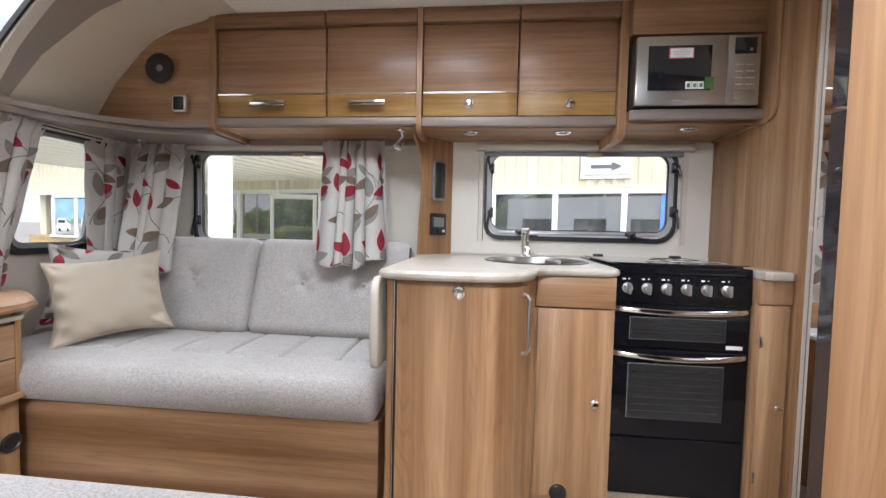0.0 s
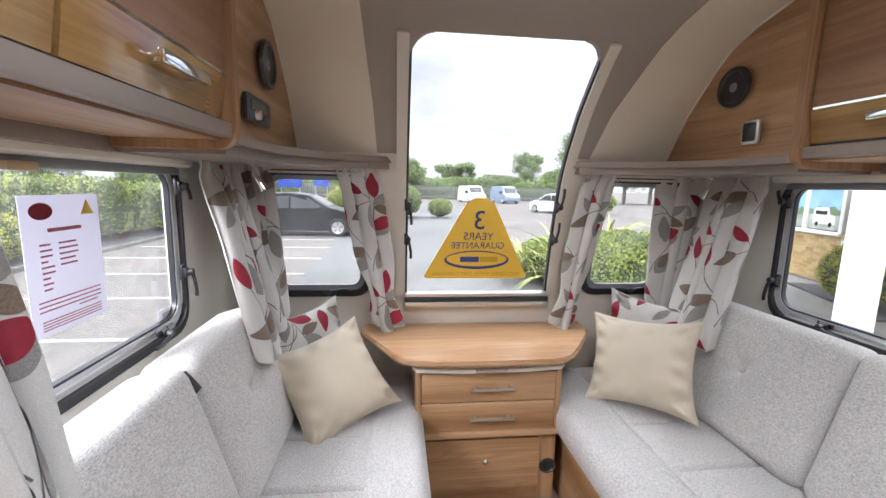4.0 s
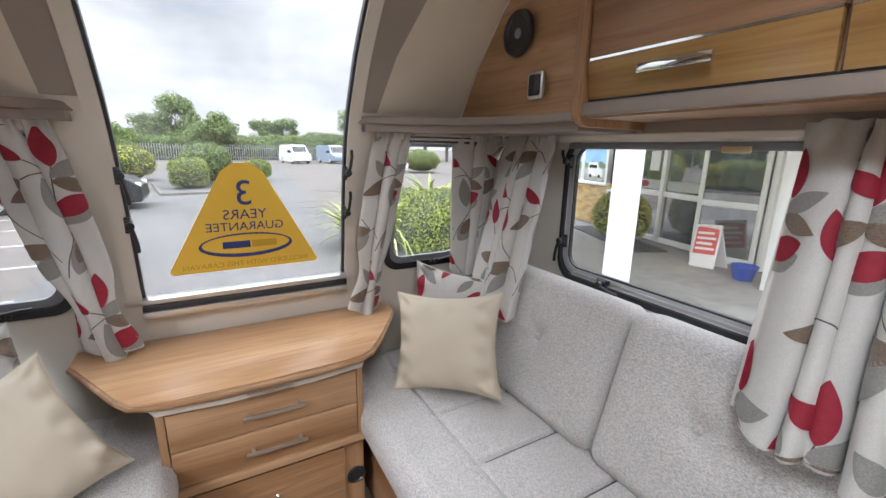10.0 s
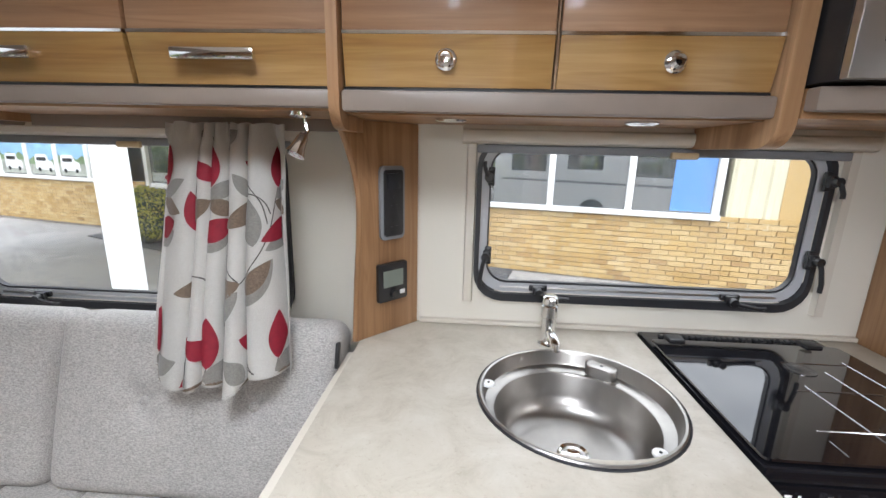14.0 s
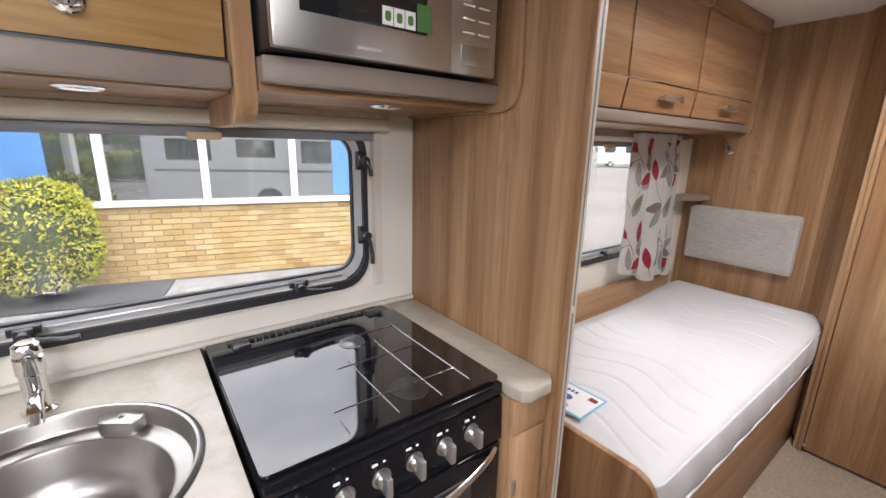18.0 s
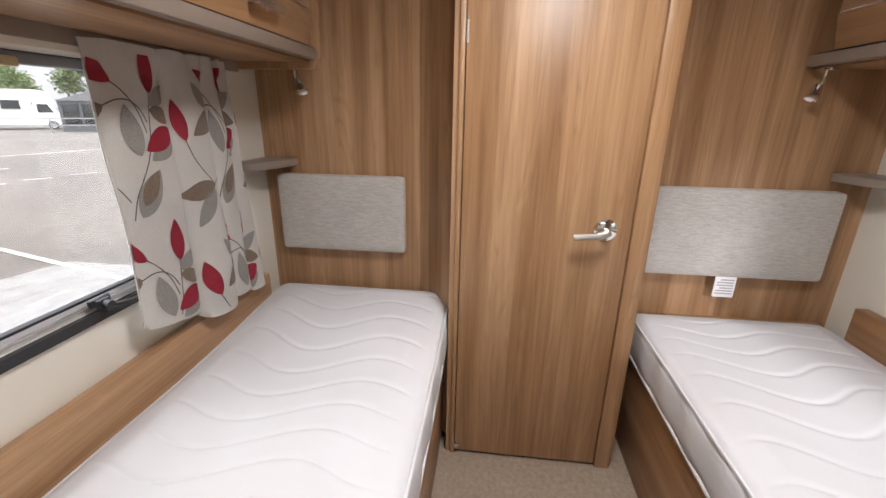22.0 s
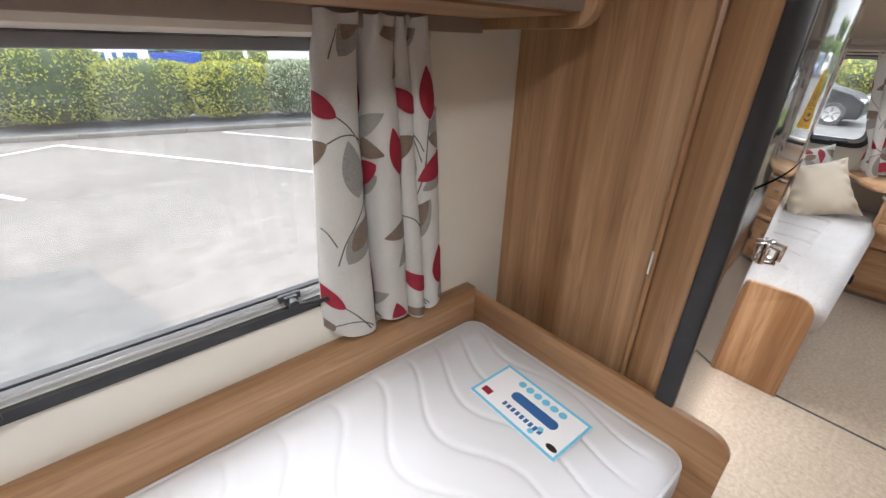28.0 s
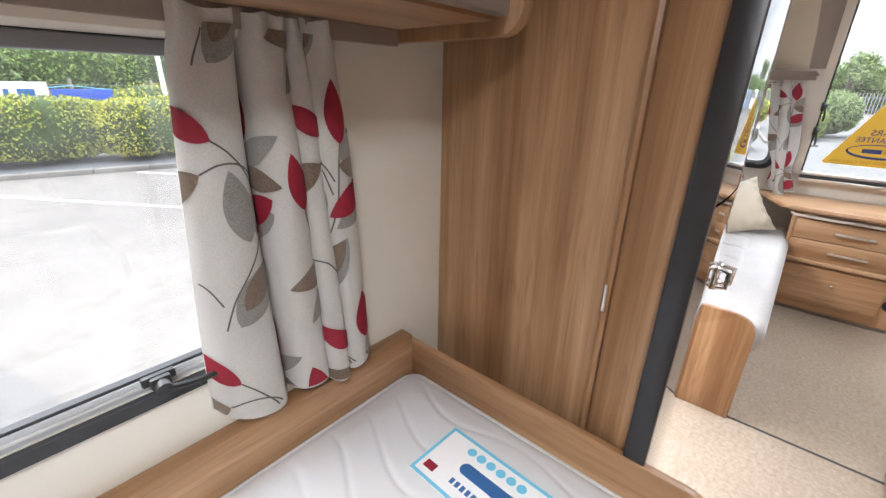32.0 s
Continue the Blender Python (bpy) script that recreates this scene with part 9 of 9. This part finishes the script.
# lamp columns and signs in the car park
for x, y, h in ((-13.5, -10.5, 6.0), (-34, -9, 6.5)):
    lc = thing("lamp_column", (x, y, G), "slim grey lamp column", "street lamp", "lamp columns")
    part("column", tube(bmesh.new(), [(x, y, G), (x, y, G + h)], 0.06, 10), STEELG, lc)
    part("lantern", boxm(x - 0.3, x + 0.3, y - 0.12, y + 0.12, G + h, G + h + 0.10, 0.02), GREYP, lc)
for x, y in ((-38.0, -6.0), (-24.0, -5.2)):
    sg = thing("car_park_sign", (x, y, G), "blue car park sign on posts", "sign")
    part("board", boxm(x - 0.03, x + 0.03, y - 0.65, y + 0.65, G + 1.6, G + 2.6, 0.01), BANNERB, sg)
    for s in (-0.5, 0.5):
        part("post", boxm(x - 0.035, x + 0.025, y + s - 0.03, y + s + 0.03, G, G + 1.6), STEELG, sg)
of = thing("office_building", (-40, -38, G), "long low white-roofed building beyond the hedge", "building")
part("wall", boxm(-52, -20, -44, -36, G, G + 3.0), plain("grey_render", (0.40, 0.41, 0.42), 0.8), of)
part("roof", boxm(-53, -19, -45, -35, G + 3.0, G + 3.5), WHITEP, of)
for i in range(10):
    wn_ = part("window", boxm(-51 + i * 3.1, -48.6 + i * 3.1, -36.0, -35.94, G + 1.0, G + 2.5), PVC, of, "office window")
    part("pane", boxm(-50.85 + i * 3.1, -48.75 + i * 3.1, -35.938, -35.92, G + 1.12, G + 2.38), DARKGL, wn_)

# ---- showroom building beside the caravan ----
SHOW = Matrix.Translation((0.0, 7.62, G)) @ Matrix.Rotation(math.atan2(-0.2425, 0.9704), 4, "Z")


def sb(x0, x1, y0, y1, z0, z1, bevel=0.0):
    """A box in the showroom's own frame: x along its front, y into it, z from the ground."""
    return moved(boxm(x0, x1, y0, y1, z0, z1, bevel), SHOW)


def show_at(x, y, z):
    return tuple(SHOW @ Vector((x, y, z)))


SHOWGL = base_mat("showroom_glass", 0.02, 0.0, (0.035, 0.042, 0.047))
SHOWGL[2].inputs["IOR"].default_value = 3.3
SHOWGL = SHOWGL[0]
bld = thing("showroom", show_at(-3, 2, 0), "cream-clad showroom with a yellow-brick base and white windows", "building")
part("base_wall", sb(-14.0, 4.75, 0.02, 0.30, 0.0, 1.03), MORTAR, bld, "yellow-brick base wall")
part("upper_wall", sb(-14.0, 4.75, 0.06, 0.30, 2.24, 3.4), CLAD, bld, "cream cladding wall")
part("side_wall", sb(4.45, 4.75, 0.30, 9.0, 0.0, 3.4), CLAD, bld)
part("side_wall", sb(-14.0, -13.7, 0.30, 9.0, 0.0, 3.4), CLAD, bld)
part("back_wall", sb(-13.7, 4.45, 8.7, 9.0, 0.0, 3.4), CLAD, bld)
part("roof", sb(-14.2, 4.95, -0.15, 9.2, 3.4, 3.6), SLATEROOF, bld)
# ribbed cladding: upright folds
for i in range(93):
    x = -13.9 + i * 0.2
    part("cladding_rib", moved(prism(bmesh.new(), [(x, 0.06), (x + 0.03, 0.035), (x + 0.085, 0.035), (x + 0.115, 0.06)], "z", 2.24, 3.4), SHOW), CLAD, bld)
part("wall_panel", sb(3.55, 4.15, 0.03, 0.30, 0.88, 2.239), CLAD, bld, "cream cladding panel")
for i in range(3):
    x = 3.57 + i * 0.2
    part("cladding_rib", moved(prism(bmesh.new(), [(x, 0.0299), (x + 0.03, 0.008), (x + 0.085, 0.008), (x + 0.115, 0.0299)], "z", 0.88, 2.239), SHOW), CLAD, bld)
part("base_wall", sb(4.15, 4.75, 0.02, 0.30, 1.031, 2.239), BRICK, bld, "yellow-brick pier")
# added backdrop for the dark interior, dim by its colour
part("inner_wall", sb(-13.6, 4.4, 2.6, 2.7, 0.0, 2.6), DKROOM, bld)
part("drip_trim", sb(-13.9, 3.8, 0.0, 0.059, 2.205, 2.2395), CLAD, bld, "pale metal drip edge")


part("downpipe", moved(tube(bmesh.new(), [(4.70, -0.06, 0.02), (4.70, -0.06, 1.6), (4.70, -0.06, 3.35)], 0.045, 12), SHOW), plain("faded_red_pipe", (0.42, 0.16, 0.15), 0.5), bld, "faded red rainwater pipe")


def window_bank(x0, panes, w, z0, z1, label, dark=()):
    """A white framed run of panes in the showroom's front."""
    x1 = x0 + panes * w
    wb = thing("showroom_window", show_at((x0 + x1) / 2, 0, z0), label, "window", "showroom windows")
    part("sill", sb(x0 - 0.05, x1 + 0.05, -0.05, 0.14, z0 - 0.07, z0 + 0.0, 0.008), PVC, wb)
    part("head", sb(x0 - 0.03, x1 + 0.03, 0.0, 0.12, z1 - 0.09, z1, 0.006), PVC, wb)
    for i in range(panes + 1):
        part("mullion", sb(x0 + i * w - 0.045, x0 + i * w + 0.045, -0.005, 0.12, z0 + 0.001, z1 - 0.091, 0.006), PVC, wb)
    for i in range(panes):
        part("pane", sb(x0 + i * w + 0.046, x0 + (i + 1) * w - 0.046, 0.05, 0.066, z0 + 0.002, z1 - 0.092), BANNERB_DULL if i in dark else SHOWGL, wb, "blue poster behind glass" if i in dark else "dark reflecting glass")
    return wb


BANNERB_DULL = plain("blue_poster_behind_glass", (0.10, 0.27, 0.62), 0.15, coat=0.8)
window_bank(-0.98, 4, 1.10, 1.06, 2.20, "white-framed showroom window bank above the brick base")
po = thing("showroom_poster", show_at(3.05, 0.03, 1.1), "blue poster filling part of the showroom window", "poster")
part("sheet", sb(2.86, 3.36, 0.036, 0.046, 1.09, 2.10), BANNERB_DULL, po)
po = thing("showroom_poster", show_at(-0.8, 0.03, 1.1), "blue poster in the showroom window", "poster")
part("sheet", sb(-0.92, -0.40, 0.036, 0.046, 1.09, 2.10), BANNERB_DULL, po)
window_bank(-12.8, 5, 1.02, 1.06, 2.20, "white-framed showroom windows with holiday posters")
PICS = (plain("poster_sky", (0.26, 0.47, 0.70), 0.3, vary=0.25, scale=3), plain("poster_land", (0.16, 0.24, 0.12), 0.3), plain("poster_van", (0.75, 0.76, 0.78), 0.3), plain("poster_grass", (0.36, 0.38, 0.34), 0.3, vary=0.3, scale=5))
for i in range(5):
    po = thing("showroom_poster", show_at(-12.3 + i * 1.02, 0.03, 1.1), "landscape poster with a blue sky and a white vehicle shape", "poster", "landscape posters")
    x = -12.8 + i * 1.02
    skyline = 1.44 + 0.05 * math.sin(2.1 * i)
    part("sky", sb(x + 0.06, x + 0.96, 0.034, 0.046, skyline, 2.09), PICS[0], po)
    part("ground_tint", sb(x + 0.06, x + 0.96, 0.034, 0.046, 1.09, skyline - 0.001), PICS[3], po)
    hill = [(x + 0.062, skyline - 0.08)] + [(x + 0.062 + 0.896 * k / 9, skyline + 0.06 + 0.05 * math.sin(1.7 * k + 2.3 * i)) for k in range(10)] + [(x + 0.958, skyline - 0.08)]
    part("land", moved(prism(bmesh.new(), hill, "y", 0.031, 0.0335), SHOW), PICS[1], po)
    a = x + 0.14 + 0.07 * (i % 3)
    van = [(a, 1.20), (a, 1.48), (a + 0.05, 1.55), (a + 0.40, 1.55), (a + 0.46, 1.42), (a + 0.60, 1.38), (a + 0.62, 1.20)]
    vs_ = part("vehicle_shape", moved(prism(bmesh.new(), van, "y", 0.028, 0.0305), SHOW), PICS[2], po)
    part("window_shape", sb(a + 0.06, a + 0.38, 0.026, 0.0275, 1.40, 1.48), DARKGL, vs_)
    for k in (0.12, 0.49):
        part("wheel_shape", moved(lathe(bmesh.new(), [(0, -0.002), (0.05, -0.002), (0.05, 0.0)], (a + k, 0.0275, 1.20), "y", 14), SHOW), DARKGL, vs_)
# arrow sign above the window
sg = thing("direction_sign", show_at(2.02, 0.0, 2.5), "white sign with a grey arrow and black lettering", "sign")
part("board", sb(1.62, 2.42, 0.005, 0.03, 2.36, 2.86), WHITEP, sg)
GREY_AR = plain("grey_arrow", (0.10, 0.11, 0.13), 0.6)
part("arrow", moved(prism(bmesh.new(), [(1.78, 2.525), (2.10, 2.525), (2.10, 2.475), (2.27, 2.555), (2.10, 2.635), (2.10, 2.585), (1.78, 2.585)], "y", -0.002, 0.004), SHOW), GREY_AR, sg)


def sign_letters(b, x, z):
    for v in b.verts:
        px, py, pz = v.co
        v.co = SHOW @ Vector((x + px, -0.001 - pz, z + py))


words("THIS WAY", 0.15, 2.02, 2.75, "lettering", GREY_AR, sg, sign_letters)
words("OPEN MONDAY-FRIDAY", 0.068, 2.02, 2.415, "lettering", GREY_AR, sg, sign_letters)

# entrance
en = thing("entrance_doors", show_at(-4.9, 0, 0), "white-framed glass entrance doors, one leaf ajar", "doors")
for x in (-6.90, -5.80, -4.72, -3.58):
    part("frame_post", sb(x - 0.05, x + 0.05, -0.06, 0.10, 0.0, 2.25, 0.006), PVC, en)
part("frame_head", sb(-4.669, -3.631, -0.04, 0.08, 2.16, 2.25, 0.005), PVC, en)
FROST = plain("frosted_band", (0.40, 0.43, 0.42), 0.6, vary=0.03)
for a, b in ((-6.849, -5.851), (-5.749, -4.771)):
    for z, h in ((0.0, 0.10), (0.94, 0.10), (2.16, 0.09)):
        part("frame_rail", sb(a, b, -0.04, 0.08, z, z + h, 0.005), PVC, en)
    part("pane", sb(a, b, 0.01, 0.02, 0.101, 0.939), SHOWGL, en, "dark reflecting glass")
    part("pane", sb(a, b, 0.01, 0.02, 1.041, 2.159), SHOWGL, en, "dark reflecting glass")
    part("frosted_band", sb(a + 0.03, b - 0.03, 0.004, 0.0095, 1.08, 1.26), FROST, en, "pale frosted band on the glass")
swing = SHOW @ Matrix.Translation((-3.64, -0.09, 0)) @ Matrix.Rotation(radians(202), 4, "Z")
part("door_leaf", moved(boxm(0.071, 0.879, -0.006, 0.006, 0.14, 2.02), swing), SHOWGL, en, "glass door standing open")
for a, b in ((0, 0.07), (0.88, 0.95)):
    part("leaf_stile", moved(boxm(a, b, -0.028, 0.028, 0.03, 2.12, 0.005), swing), PVC, en)
for z, h in ((0.03, 0.11), (0.95, 0.10), (2.02, 0.10)):
    part("leaf_rail", moved(boxm(0.0705, 0.8795, -0.024, 0.024, z, z + h, 0.004), swing), PVC, en)
part("door_mark", moved(lathe(bmesh.new(), [(0, -0.004), (0.13, -0.004), (0.13, 0.0)], (0, 0, 0), "y", 24), SHOW @ Matrix.Translation((-6.35, 0.003, 1.17)) @ Matrix.Diagonal((1, 1, 0.5, 1))), RED, en, "red oval door mark")
part("door_notice", sb(-6.25, -6.0, -0.002, 0.006, 1.45, 1.85), PAPER, en, "white paper notice")
# canopy on white columns
CANOPY, c_nt, c_b = base_mat("translucent_ribbed_plastic", 0.5)
c_tl, c_df, c_mx = c_nt.nodes.new("ShaderNodeBsdfTranslucent"), c_nt.nodes.new("ShaderNodeBsdfDiffuse"), c_nt.nodes.new("ShaderNodeMixShader")
c_tl.inputs["Color"].default_value, c_df.inputs["Color"].default_value = (0.80, 0.76, 0.62, 1), (0.80, 0.77, 0.66, 1)
link(c_nt, c_tl.outputs[0], c_mx.inputs[1])
link(c_nt, c_df.outputs[0], c_mx.inputs[2])
link(c_nt, c_mx.outputs[0], c_nt.nodes["Material Output"].inputs["Surface"])
cn = thing("entrance_canopy", (-3.6, 5.6, G), "white ribbed entrance canopy with a blue fascia on square columns", "canopy")
part("column", boxm(-2.69, -2.53, 3.77, 3.93, G, 2.05, 0.008), PVC, cn, "white square column")
part("column", boxm(-2.99, -2.83, 7.38, 7.54, G, 2.05, 0.008), PVC, cn, "white square column")
m_ = Matrix.Translation((-2.45, 3.68, 2.05)) @ Matrix.Rotation(math.atan2(-0.2425, 0.9704), 4, "Z")
part("deck", moved(boxm(-5.9, 0.0, 0.0, 4.6, 0.0, 0.008), m_), CANOPY, cn, "translucent ribbed sheet")
for i in range(20):
    part("deck_rib", moved(boxm(-5.85 + i * 0.3, -5.80 + i * 0.3, 0.02, 4.55, -0.05, -0.0005), m_), PVC, cn)
part("fascia", moved(boxm(-5.95, 0.05, -0.05, -0.0005, -0.08, 0.42, 0.01), m_), BANNERB, cn, "blue fascia board")
part("fascia", moved(boxm(0.0005, 0.05, 0.0, 4.6, -0.08, 0.42, 0.01), m_), PVC, cn, "white fascia board")
# A-board and pot
ab = thing("a_board", show_at(-3.9, -0.7, 0), "small red and white pavement A-board", "sign")
for s in (-1, 1):
    q = SHOW @ Matrix.Translation((-3.9, -0.7 + s * 0.15, 0)) @ Matrix.Rotation(radians(13 * s), 4, "X") @ Matrix.Rotation(radians(-7), 4, "Y")
    part("panel", moved(boxm(-0.23, 0.23, -0.012, 0.012, 0.02, 0.72, 0.006), q), PAPER, ab)
    po = part("poster", moved(boxm(-0.20, 0.20, 0.013 * s - 0.002, 0.013 * s + 0.002, 0.24, 0.68), q), plain("red_poster", (0.60, 0.07, 0.06), 0.6), ab, "red poster")
    for k in range(4):
        part("poster_line", moved(boxm(-0.17, 0.17 - 0.05 * (k % 2), 0.0165 * s - 0.001, 0.0165 * s + 0.001, 0.31 + k * 0.085, 0.345 + k * 0.085), q), PAPER, po, "white unreadable line")
ptt = thing("plant_pot", (-3.35, 7.7, G), "glazed blue plant pot", "pot")
part("pot", lathe(bmesh.new(), [(0.0, 0.0), (0.12, 0.0), (0.165, 0.19), (0.18, 0.22), (0.16, 0.22), (0.145, 0.19), (0.0, 0.18)], (-3.35, 7.7, G), "z", 28), BANNERB, ptt)
setting("ground_chippings", prism(bmesh.new(), [(-7.6, 8.6), (-5.2, 7.6), (-4.9, 8.3), (-7.3, 9.3)], "z", G - 0.01, G + 0.03), BEDSOIL, "slate chippings bed", smooth=False)
setting("ground_chippings_bush", prism(bmesh.new(), [(-1.6, 7.1), (0.5, 6.6), (0.7, 7.35), (-1.4, 7.9)], "z", G - 0.01, G + 0.03), BEDSOIL, "slate chippings bed", smooth=False)
sn = thing("wall_notice", show_at(-7.5, 0, 1.0), "small pale blue wall notice", "sign")
part("plate", sb(-7.6, -7.25, -0.02, 0.019, 0.62, 0.92), plain("pale_blue_plate", (0.55, 0.66, 0.76), 0.5), sn)

# single bricks in the stretch of wall that stands opposite the galley window
bw_, bh_, bj = 0.215, 0.065, 0.010
count = 0
rest = bmesh.new()
rb2 = random.Random(12)


def brick_mesh(w):
    b = boxm(-w / 2, w / 2, -0.03, 0.0, -bh_ / 2, bh_ / 2, 0.004)
    me = bpy.data.meshes.new("brick")
    bmesh.ops.recalc_face_normals(b, faces=b.faces)
    b.to_mesh(me)
    b.free()
    me.materials.append(BRICK)
    return me


full_brick = brick_mesh(bw_)
base_wall = bpy.data.objects["base_wall"]
for row in range(14):
    z = 0.005 + bh_ / 2 + row * (bh_ + bj)
    off = 0.5 * (bw_ + bj) * (row % 2)
    n = int(20.0 / (bw_ + bj))
    for i in range(n):
        x = -13.95 + off + i * (bw_ + bj) + bw_ / 2
        if x + bw_ / 2 > 4.74 or -7.1 < x < -3.7:
            continue
        y = 0.02 - rb2.uniform(0.004, 0.010)
        if -0.9 < x < 3.7 and row < 14 and count < 300:
            o = bpy.data.objects.new("brick", full_brick)
            scene.collection.objects.link(o)
            o.parent = base_wall
            o.matrix_basis = (bld.matrix_basis @ base_wall.matrix_parent_inverse @ base_wall.matrix_basis).inverted() @ SHOW @ Matrix.Translation((x, y + 0.03 - 0.012, z))
            count += 1
        else:
            b = [Vector((x + sx * bw_ / 2, y + 0.018 + (0 if k else -0.03), z + sz * bh_ / 2)) for k in (0, 1) for sx, sz in ((-1, -1), (1, -1), (1, 1), (-1, 1))]
            v = [rest.verts.new(SHOW @ q) for q in b]
            for f in ((0, 1, 2, 3), (0, 4, 5, 1), (1, 5, 6, 2), (2, 6, 7, 3), (3, 7, 4, 0)):
                rest.faces.new([v[k] for k in f])
ob = part("brickwork", rest, BRICK, base_wall, smooth=False)
ob["kind"] = "stuff"
